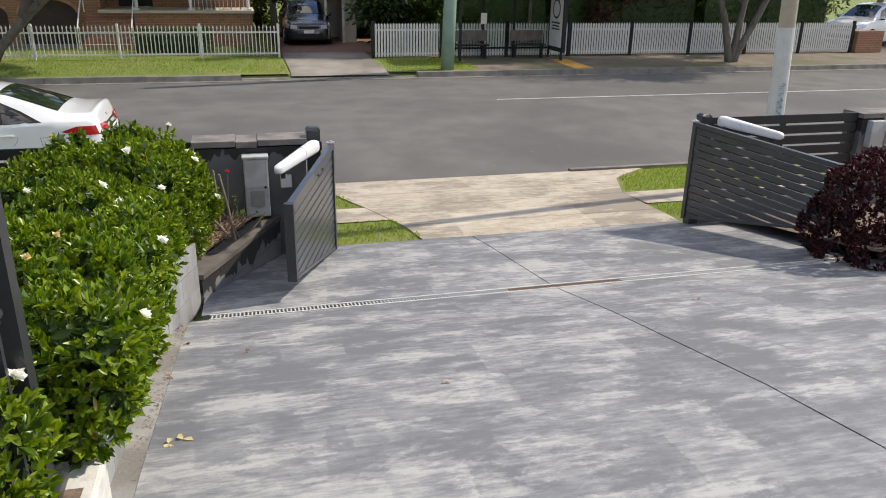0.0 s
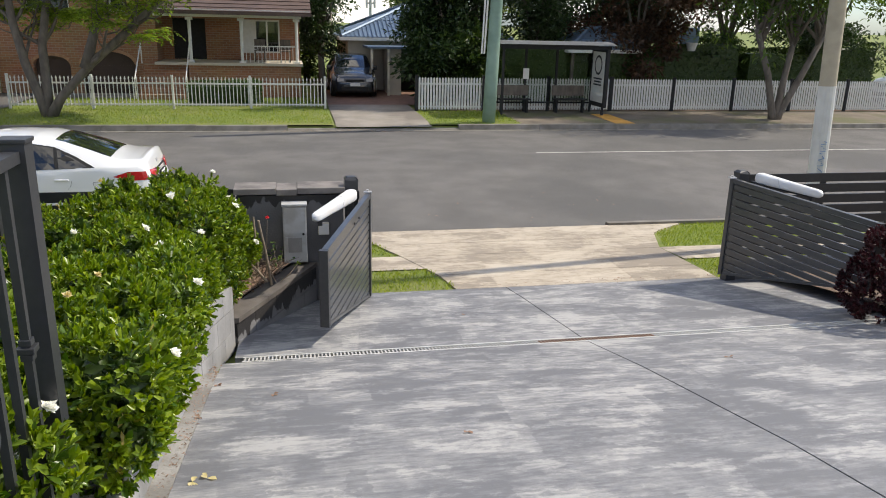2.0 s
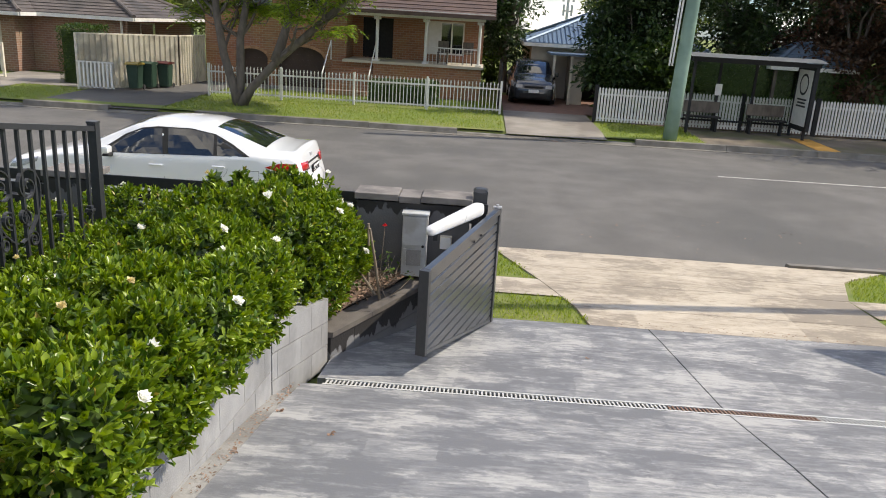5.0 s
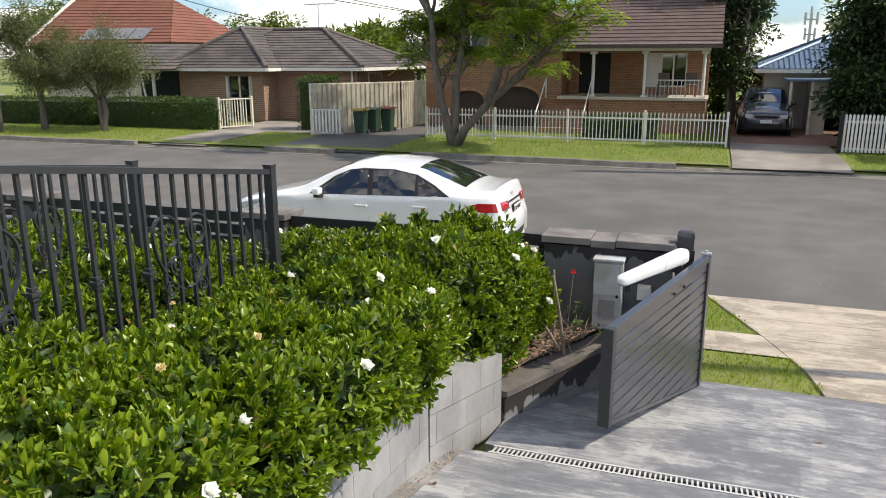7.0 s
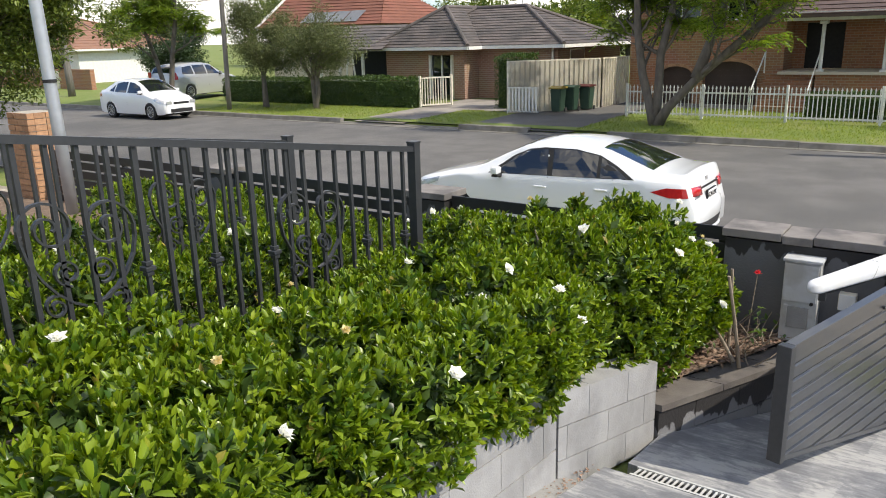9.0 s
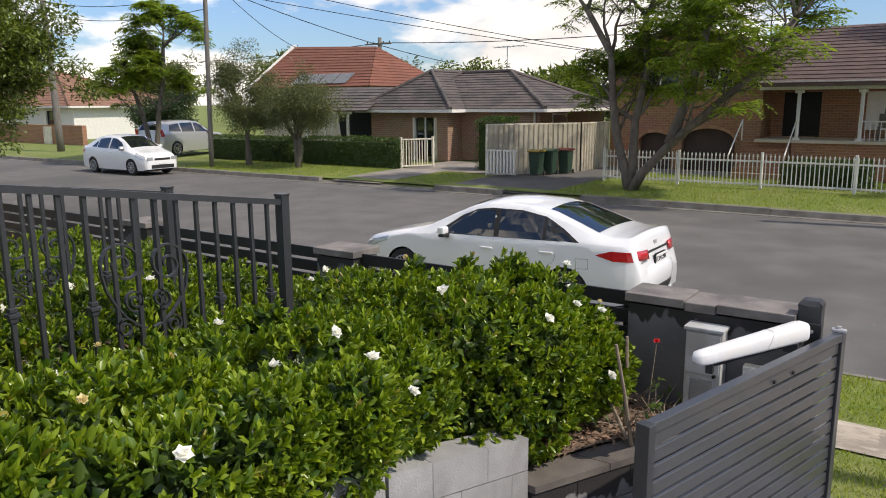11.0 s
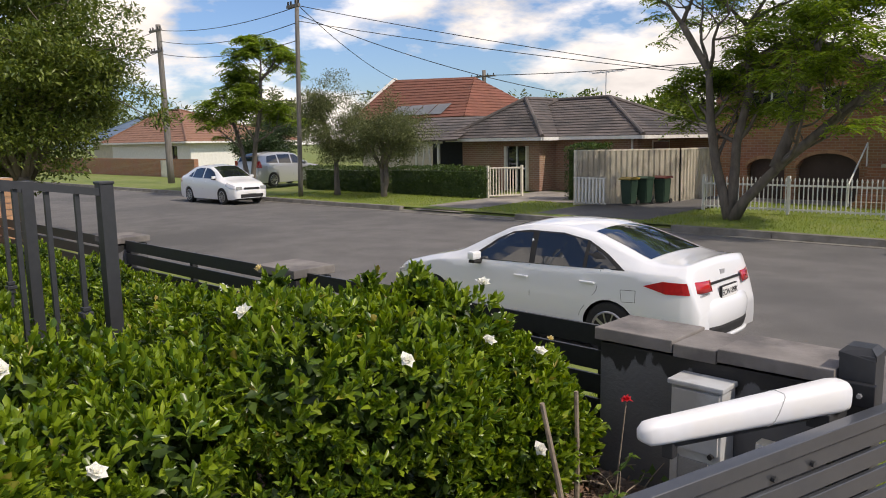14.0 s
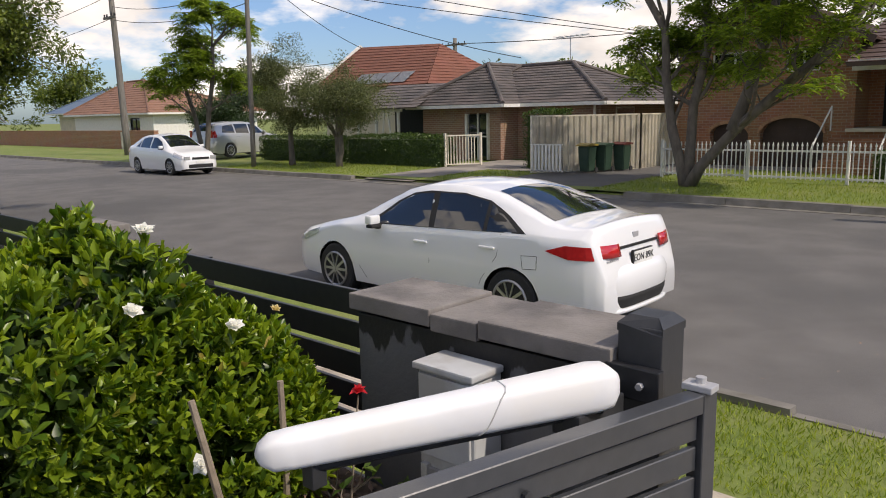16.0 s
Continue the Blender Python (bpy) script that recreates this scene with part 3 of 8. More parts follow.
kerb_n = tagged(new("kerb_near"), "low worn concrete kerb and gutter", "kerb", kind="structure")
for x0 in spread(-40, 40, 2.5)[:-1]:
    low = 0.3 < x0 + 1.2 < 6.0
    h = 0.075 if low else 0.13
    b_ = prism(((10.86, -0.16), (10.86, min(h, 0.06) - 0.055 if low else h - 0.08), (10.98, h - 0.085), (11.02, -0.095), (11.07, -0.108), (11.07, -0.16)), "x", x0 + 0.006, x0 + 2.494)
    part("kerb_stone", b_, "kerb", kerb_n)
kerb_f = tagged(new("kerb_far"), "weathered concrete kerb with leaf litter along it", "kerb", kind="structure")
for x0 in spread(-60, 40, 2.5)[:-1]:
    low = 1.2 < x0 + 1.25 < 4.3 or -17 < x0 + 1.25 < -12 or -11 < x0 + 1.25 < -8.5
    h = 0.05 if low else 0.15 + random.uniform(-0.012, 0.012)
    b_ = prism(((21.72, -0.05), (21.72, 0.012), (21.94, 0.012), (21.98, h), (22.16, h + 0.005), (22.16, -0.05)), "x", x0 + 0.006, x0 + 2.494)
    part("kerb_stone", b_, "kerb", kerb_f)

# driveway slab in panels, with the drain across it
drive = tagged(new("driveway"), "charcoal grey trowelled concrete driveway, worn in lighter patches", "driveway", kind="structure")


def panel(x0, x1, y0, y1, mat_name="drive", parent=drive):
    b_ = sheet(spread(x0, x1, 1.0), sorted({y0, y1, *[y for y, z in DRIVE if y0 < y < y1]}), lambda x, y: prof(DRIVE, y))
    low = bmesh.ops.extrude_face_region(b_, geom=list(b_.faces))
    bmesh.ops.translate(b_, vec=(0, 0, -0.09), verts=[v for v in low["geom"] if isinstance(v, bmesh.types.BMVert)])
    bmesh.ops.recalc_face_normals(b_, faces=b_.faces)
    return part("concrete_panel", b_, mat_name, parent)


for x0, x1 in ((-0.50, 2.385), (2.397, 9.0)):
    panel(x0, x1, -8, 5.285)
    panel(x0 if x0 > 0 else -0.42, x1, 5.425, 7.675)
panel(-0.62, -0.502, -8, 4.98, "strip")

grate = tagged(new("trench_drain"), "narrow steel channel drain grate across the driveway, partly rusty", "drain")
bm = bmesh.new()
for a, b in ((5.29, 5.305), (5.405, 5.42)):
    box(bm, -0.36, 5.35, a, b, prof(DRIVE, 5.35) - 0.03, prof(DRIVE, (a + b) / 2) + 0.004)
part("grate_frame", bm, "galv_bright", grate)
part("channel", B(-0.36, 5.35, 5.30, 5.41, 0.49, 0.50), "dark", grate)
slat_me = rust_me = None
for i, x in enumerate(np.arange(-0.34, 5.33, 0.029)):
    if slat_me is None:
        ob = part("grate_slat", B(-0.0058, 0.0058, -0.052, 0.052, -0.005, 0.001), "galv_bright", grate)
        slat_me = ob.data
    else:
        if 2.0 < x < 3.0 and rust_me is None:
            rust_me = slat_me.copy()
            rust_me.materials[0] = M["rust"]
        ob = new("grate_slat", rust_me if 2.0 < x < 3.0 else slat_me)
        ob.parent = grate
    ob.location = (x, 5.355, prof(DRIVE, 5.355))
    ob.rotation_euler = (-0.22, 0, 0)

# retaining wall of grey blocks on the planter side
planter = tagged(new("retaining_wall"), "grey concrete block garden wall stepping down with the driveway", "wall", kind="structure")


def block_run(p, q, top_p, top_q, courses, depth=0.19, length=0.40, shift=0.0, course=0.19, mat_name="block"):
    """Blocks laid from p to q in courses under a falling top."""
    p, q = Vector((*p, 0)), Vector((*q, 0))
    d = (q - p).normalized()
    nrm = Vector((d.y, -d.x, 0))
    total = (q - p).length
    for c in range(courses):
        s = -((c * 0.5 + shift) % 1.0) * length
        while s < total:
            a, b = max(s, 0) + 0.002, min(s + length, total) - 0.002
            if b - a > 0.03:
                bm = bmesh.new()
                vs = []
                for along, off in ((a, 0), (b, 0), (b, -depth), (a, -depth)):
                    pt = p + d * along + nrm * off
                    zt = top_p + (top_q - top_p) * along / total - c * course - 0.003
                    vs.append((bm.verts.new((pt.x, pt.y, zt - course + 0.006)), bm.verts.new((pt.x, pt.y, zt))))
                bm.faces.new([v[1] for v in vs])
                bm.faces.new([v[0] for v in vs][::-1])
                for k in range(4):
                    bm.faces.new((vs[k][0], vs[(k + 1) % 4][0], vs[(k + 1) % 4][1], vs[k][1]))
                bmesh.ops.recalc_face_normals(bm, faces=bm.faces)
                part("block", bm, mat_name, planter)
            s += length


block_run((-0.60, 2.56), (-0.60, 4.90), 1.49, 1.235, 3)
block_run((-0.60, 4.92), (-0.45, 5.93), 1.15, 0.97, 3, shift=0.3)
block_run((-0.43, 5.94), (0.27, 7.40), 0.64, 0.64, 3, shift=0.2, mat_name="wall_stained")
bm = bmesh.new()
part("wall_core", prism(((-0.63, 2.56), (-0.63, 4.91), (-0.48, 5.93), (0.23, 7.4), (0.10, 7.4), (-0.62, 5.9), (-0.76, 4.9), (-0.76, 2.56)), "z", -0.1, 0.62), "mortar", planter)
for i in range(3):
    a, b = 5.945 + i * 0.485, 5.945 + (i + 1) * 0.485 - 0.006
    x = lambda y: -0.43 + 0.70 * (y - 5.94) / 1.46
    part("coping", prism(((x(a) + 0.015, a), (x(b) + 0.015, b), (x(b) - 0.22, b), (x(a) - 0.22, a)), "z", 0.642, 0.685), "cap_dark", planter)

soil_z = lambda x, y: min(prof(((-10, 1.9), (2, 1.42), (4.9, 1.05), (5.9, 0.80), (6.2, 0.70), (7.4, 0.72)), y), 1.4) + 0.03 * noise.noise((x * 3, y * 3, 0))
structure("garden_bed", sheet(spread(-12, -0.62, 0.35), spread(-4, 7.42, 0.3), soil_z), "soil", "dark garden soil with bark mulch", "soil")
bm = bmesh.new()
rows_ = [[bm.verts.new((-0.62 + (-0.43 + 0.48 * (y - 5.94) - 0.2 + 0.62) * k / 4, y, soil_z(-0.62 + (0.19 + 0.48 * (y - 5.94) - 0.2) * k / 4, y))) for k in range(5)] for y in spread(6.0, 7.42, 0.2)]
for r0, r1 in zip(rows_, rows_[1:]):
    for k in range(4):
        bm.faces.new((r0[k], r0[k + 1], r1[k + 1], r1[k]))
structure("garden_bed", bm, "soil", "dark garden soil with bark mulch", "soil")
structure("garden_bed", sheet(spread(5.4, 12, 0.5), spread(4.4, 7.42, 0.3), lambda x, y: prof(DRIVE, y) + 0.10), "soil", "dark garden soil beside the driveway", "soil")


# ---- front boundary ----
def pier(x0, x1, y0, y1, z0, z1, caps, label):
    t = thing("masonry_pier", label, "pier")
    part("pier_body", B(x0, x1, y0, y1, z0, z1 - 0.075, bevel=0.006), "pier", t)
    for a, b, dz in caps:
        part("cap_tile", B(a, b, y0 - 0.025, y1 + 0.025, z1 - 0.06 + dz, z1 + dz, bevel=0.006), "cap", t)
    return t


pier(-0.49, 0.56, 7.43, 7.72, 0.05, 1.455, ((-0.51, -0.105, 0), (-0.10, 0.10, -0.012), (0.105, 0.575, 0)), "charcoal rendered fence pier with stone capping tiles and dark stains")
pier(-3.42, -2.98, 7.40, 7.72, 0.05, 1.47, ((-3.44, -2.96, 0),), "charcoal rendered fence pier with a stone capping tile")
pier(-6.40, -5.98, 7.40, 7.72, 0.05, 1.47, ((-6.42, -5.96, 0),), "charcoal rendered fence pier with a stone capping tile")
pier(7.15, 7.75, 7.43, 7.72, 0.05, 1.50, ((7.13, 7.77, 0),), "charcoal rendered fence pier with a capping tile")


def slat_fence(x0, x1, y, z0, z1, n, label):
    t = thing("slat_fence", label, "fence")
    step = (z1 - z0) / n
    for i in range(n):
        part("slat", B(x0, x1, y - 0.01, y + 0.01, z1 - (i + 1) * step + step * 0.20, z1 - i * step, bevel=0.003), "slat_dark", t)
    for x in (x0 + 0.03, (x0 + x1) / 2, x1 - 0.03):
        part("post", B(x - 0.025, x + 0.025, y + 0.012, y + 0.06, 0.1, z1 - 0.01), "slat_dark", t)
    part("plinth", B(x0, x1, y + 0.0, y + 0.09, 0.03, z0 - 0.02), "pier", t)
    return t


for x0, x1 in ((-2.96, -0.50), (-5.96, -3.44), (-9.9, -6.42)):
    slat_fence(x0, x1, 7.50, 0.55, 1.44, 7, "black aluminium horizontal slat fence on a low plinth")
slat_fence(5.12, 7.13, 7.50, 0.50, 1.50, 8, "black aluminium horizontal slat fence on a low plinth")


def square_post(x, y, z0, z1, w, label, mat_name="charcoal"):
    t = thing("gate_post", label, "post")
    part("shaft", B(x - w / 2, x + w / 2, y - w / 2, y + w / 2, z0, z1 - 0.012, bevel=0.004), mat_name, t)
    bm = prism(((-w / 2 - 0.002, 0), (w / 2 + 0.002, 0), (w / 2 + 0.002, 0.022), (w / 2 - 0.022, 0.045), (-w / 2 + 0.022, 0.045), (-w / 2 - 0.002, 0.022)), "y", -w / 2 - 0.002, w / 2 + 0.002)
    for v in bm.verts:
        v.co = (v.co.x + x, (v.co.y if v.co.z < 0.03 else v.co.y * (1 - 0.046 / w)) + y, v.co.z + z1 - 0.03)
    part("post_cap", bm, mat_name, t)
    return t


gp_l = square_post(0.645, 7.50, 0.1, 1.535, 0.13, "square charcoal steel gate post with a flat cap")
gp_r = square_post(5.05, 7.52, 0.1, 1.53, 0.12, "square charcoal steel gate post with a flat cap")


def swing_gate(hinge, end, top_h, top_e, low_h, low_e, label, face="slat_grey"):
    """A leaf of level slats whose foot is cut along the slope of the drive."""
    t = thing("driveway_gate", label, "gate", "driveway gate leaves")
    h, e = Vector((*hinge, 0)), Vector((*end, 0))
    L = (e - h).length
    d = (e - h).normalized()
    nrm = Vector((-d.y, d.x, 0))

    def plate(name, poly, thick, mat_name, off=0.0):
        bm = bmesh.new()
        a = [bm.verts.new(h + d * s + nrm * (off - thick / 2) + Vector((0, 0, z))) for s, z in poly]
        b = [bm.verts.new(h + d * s + nrm * (off + thick / 2) + Vector((0, 0, z))) for s, z in poly]
        bm.faces.new(a)
        bm.faces.new(b[::-1])
        for k in range(len(poly)):
            bm.faces.new((a[k], b[k], b[(k + 1) % len(poly)], a[(k + 1) % len(poly)]))
        bmesh.ops.recalc_face_normals(bm, faces=bm.faces)
        bmesh.ops.bevel(bm, geom=list(bm.edges), offset=0.0025, segments=1, affect="EDGES")
        return part(name, bm, mat_name, t)

    foot = lambda s: low_h + (low_e - low_h) * s / L
    top = lambda s: top_h + (top_e - top_h) * s / L
    plate("gate_stile", ((0.0, foot(0)), (0.05, foot(0.05)), (0.05, top(0.05)), (0.0, top(0))), 0.05, face)
    plate("gate_stile", ((L - 0.05, foot(L)), (L, foot(L)), (L, top(L)), (L - 0.05, top(L))), 0.075, "charcoal")
    plate("top_rail", ((0.052, top(0.05) - 0.05), (L - 0.052, top(L) - 0.05), (L - 0.052, top(L)), (0.052, top(0.05))), 0.052, face)
    pitch, hgt = 0.083, 0.065
    i = 0
    while True:
        drop0, drop1 = 0.06 + i * pitch, 0.06 + i * pitch + hgt
        if top(0) - drop0 < low_h + 0.02:
            break
        s0, s1 = 0.052, L - 0.052
        cut = lambda drop: (top_h - drop - low_h) / ((low_e - low_h) - (top_e - top_h)) * L if low_e > low_h else L
        a, b = min(max(cut(drop0), s0 + 0.02), s1), min(max(cut(drop1), s0), s1)
        if a > s0 + 0.03:
            poly = [(s0, top(s0) - drop0), (a, top(a) - drop0)]
            if a >= s1 - 1e-6 and b < s1 - 1e-6:
                poly.append((s1, foot(s1)))
            if b > s0 + 1e-4:
                poly += [(b, top(b) - drop1), (s0, top(s0) - drop1)]
            else:
                poly += [(s0, foot(s0))]
            plate("slat", poly, 0.018, face)
        i += 1
    plate("foot_rail", ((0.052, foot(0.05)), (L - 0.052, foot(L - 0.05)), (L - 0.052, foot(L - 0.05) + 0.03), (0.052, foot(0.05) + 0.03)), 0.03, face)
    return t, h, d, nrm


gate_l, gh, gd, gn = swing_gate((0.825, 7.475), (0.275, 5.63), 1.385, 1.335, 0.26, 0.69, "open charcoal aluminium slat driveway gate with a sloping foot")
gate_r, rh, rd, rn = swing_gate((4.90, 7.47), (5.33, 5.66), 1.47, 1.40, 0.33, 0.74, "open charcoal aluminium slat driveway gate with a sloping foot")
for gh_, gd_, gn_, z_, parent_, sgn in ((gh, gd, gn, 1.372, gate_l, 1), (rh, rd, rn, 1.455, gate_r, -1)):
    bm = bmesh.new()
    c_ = gh_ + gd_ * 0.02
    box(bm, c_.x - 0.05, c_.x + 0.03, c_.y - 0.03, c_.y + 0.02, z_ + 0.012, z_ + 0.03, bevel=0.004)
    tube([(c_.x - 0.01, c_.y, z_), (c_.x - 0.01, c_.y, z_ + 0.045)], 0.014, 10, bm)
    part("hinge", bm, "steel", parent_, "galvanised hinge")


def opener(a, b, z_a, z_b, label):
    """A gate motor in a long white rounded case: thick at b, its motor end."""
    t = thing("gate_opener", label, "gate opener", "gate openers")
    A_, B_ = Vector((*a, z_a)), Vector((*b, z_b))
    d = (B_ - A_).normalized()
    s = d.cross(Vector((0, 0, 1))).normalized()
    u = s.cross(d)
    L = (B_ - A_).length

    def hull(t0, t1, grow=0.0):
        bm = bmesh.new()
        rings = []
        for k in range(17):
            f = t0 + (t1 - t0) * k / 16
            f = 0.5 - 0.5 * math.cos(math.pi * f) if t0 == 0 and t1 == 1 else f
            end = min(1.0, math.sqrt(max(0, 1 - max(0, 1 - f * L / 0.05) ** 2))) * min(1.0, math.sqrt(max(0, 1 - max(0, 1 - (1 - f) * L / 0.06) ** 2)))
            w, hh = (0.038 + 0.018 * f) * max(end, 0.12) + grow, (0.040 + 0.022 * f) * max(end, 0.12) + grow
            c = A_ + d * L * f
            rings.append([bm.verts.new(c + s * w * math.copysign(abs(math.cos(q)) ** 0.55, math.cos(q)) + u * hh * math.copysign(abs(math.sin(q)) ** 0.55, math.sin(q))) for q in [2 * math.pi * j / 20 for j in range(20)]])
        for r0, r1 in zip(rings, rings[1:]):
            for j in range(20):
                bm.faces.new((r0[j], r0[(j + 1) % 20], r1[(j + 1) % 20], r1[j]))
        bm.faces.new(rings[0][::-1])
        bm.faces.new(rings[-1])
        bmesh.ops.recalc_face_normals(bm, faces=bm.faces)
        return bm

    smooth(part("casing", hull(0, 1), "white_plastic", t))
    bm = bmesh.new()
    for k in range(14):
        q0, q1 = math.pi * 2 * k / 14, math.pi * 2 * (k + 1) / 14
        f0, f1 = 0.60 + 0.05 * math.sin(q0), 0.60 + 0.05 * math.sin(q1)
        pt = lambda f, q: A_ + d * L * f + s * (0.0385 + 0.0182 * f) * math.copysign(abs(math.cos(q)) ** 0.55, math.cos(q)) + u * (0.0405 + 0.0222 * f) * math.copysign(abs(math.sin(q)) ** 0.55, math.sin(q))
        bar(bm, pt(f0, q0), pt(f1, q1), 0.003)
    part("seam", bm, "box_grey", t)
    bm = bmesh.new()
    c = A_ + d * L * 0.14
    box(bm, c.x - 0.02, c.x + 0.02, c.y - 0.02, c.y + 0.02, c.z - 0.10, c.z - 0.03, bevel=0.004)
    part("arm_bracket", bm, "charcoal", t)
    bm = bmesh.new()
    c = B_ - d * 0.10
    box(bm, c.x - 0.05, c.x + 0.03, c.y - 0.06, c.y + 0.16, c.z - 0.11, c.z - 0.05, bevel=0.006)
    part("motor_bracket", bm, "charcoal", t)
    part("underside", tube([A_ + d * 0.12 - u * 0.045, B_ - d * 0.05 - u * 0.055], 0.022, 10), "charcoal", t)
    return t


opener((0.235, 6.50), (0.655, 7.30), 1.374, 1.412, "long white plastic gate opener arm with scuffs")
opener((5.42, 6.62), (5.12, 7.35), 1.45, 1.50, "long white plastic gate opener arm")
for s_ in (0.60, 0.80):
    c_ = gh + gd * s_ + gn * 0.012 + Vector((0, 0, 1.285 - 0.026 * s_))
    part("bolt", tube([c_, c_ + gn * 0.012], 0.011, 8), "charcoal", gate_l)
tagged(part("post_bracket", B(0.56, 0.72, 7.40, 7.432, 1.33, 1.42, bevel=0.004), "slat_dark", gp_l), "black bolted bracket plate")
for x in (0.60, 0.67):
    part("bolt", tube([(x, 7.385, 1.375), (x, 7.40, 1.375)], 0.010, 6), "steel", gp_l)

cabinet = thing("control_cabinet", "light grey metal control cabinet with an opening below", "cabinet")
part("cabinet_body", B(-0.045, 0.185, 7.29, 7.425, 0.72, 1.30, bevel=0.008), "box_grey", cabinet)
part("hood", B(-0.055, 0.195, 7.27, 7.425, 1.302, 1.325, bevel=0.006), "box_grey", cabinet)
part("cabinet_door", B(-0.035, 0.175, 7.278, 7.289, 1.02, 1.29, bevel=0.004), "box_grey", cabinet)
part("opening", B(-0.015, 0.135, 7.276, 7.289, 0.83, 0.98), "block", cabinet)
part("opening_frame", B(-0.025, 0.0, 7.27, 7.289, 0.82, 0.99), "box_grey", cabinet)
part("lock", tube([(0.15, 7.262, 1.02), (0.15, 7.28, 1.02)], 0.012, 10), "dark", cabinet)
sensor = thing("junction_box", "small cream plastic junction box on the pier", "junction box")
part("box_body", B(0.30, 0.41, 7.36, 7.428, 0.98, 1.10, bevel=0.008), "cream", sensor)
part("box_lid", B(0.305, 0.405, 7.35, 7.359, 0.985, 1.095, bevel=0.003), "white_plastic", sensor)
meter = thing("meter_box", "white electrical box with conduits on a fence pier", "electrical box")
part("box_body", B(7.22, 7.42, 7.33, 7.428, 1.10, 1.42, bevel=0.01), "box_grey", meter)
part("box_body", B(7.44, 7.74, 7.30, 7.428, 1.12, 1.46, bevel=0.01), "cream", meter)
for x in (7.33, 7.40):
    part("conduit", tube([(x, 7.40, 0.5), (x, 7.40, 1.10)], 0.014, 8), "box_grey", meter)


# ---- iron fence with scrolls ----
def spiral(cx, cz, r0, r1, a0, turns, flip=1, n=26):
    return [(cx + flip * (r0 + (r1 - r0) * k / n) * math.cos(a0 + turns * 2 * math.pi * k / n), cz + (r0 + (r1 - r0) * k / n) * math.sin(a0 + turns * 2 * math.pi * k / n)) for k in range(n + 1)]


def ribbon(path, place, width=0.028, thick=0.008):
    bm = bmesh.new()
    rings = []
    for i, p in enumerate(path):
        a, b = Vector((*path[max(i - 1, 0)], 0)), Vector((*path[min(i + 1, len(path) - 1)], 0))
        t = (b - a).normalized()
        nrm = Vector((-t.y, t.x, 0)) * thick / 2
        q = Vector((p[0], p[1], 0))
        rings.append([bm.verts.new(place(v.x, w, v.y)) for v, w in ((q - nrm, -width / 2), (q + nrm, -width / 2), (q + nrm, width / 2), (q - nrm, width / 2))])
    for r0, r1 in zip(rings, rings[1:]):
        for k in range(4):
            bm.faces.new((r0[k], r0[(k + 1) % 4], r1[(k + 1) % 4], r1[k]))
    bm.faces.new(rings[0])
    bm.faces.new(rings[-1][::-1])
    bmesh.ops.recalc_face_normals(bm, faces=bm.faces)
    return bm


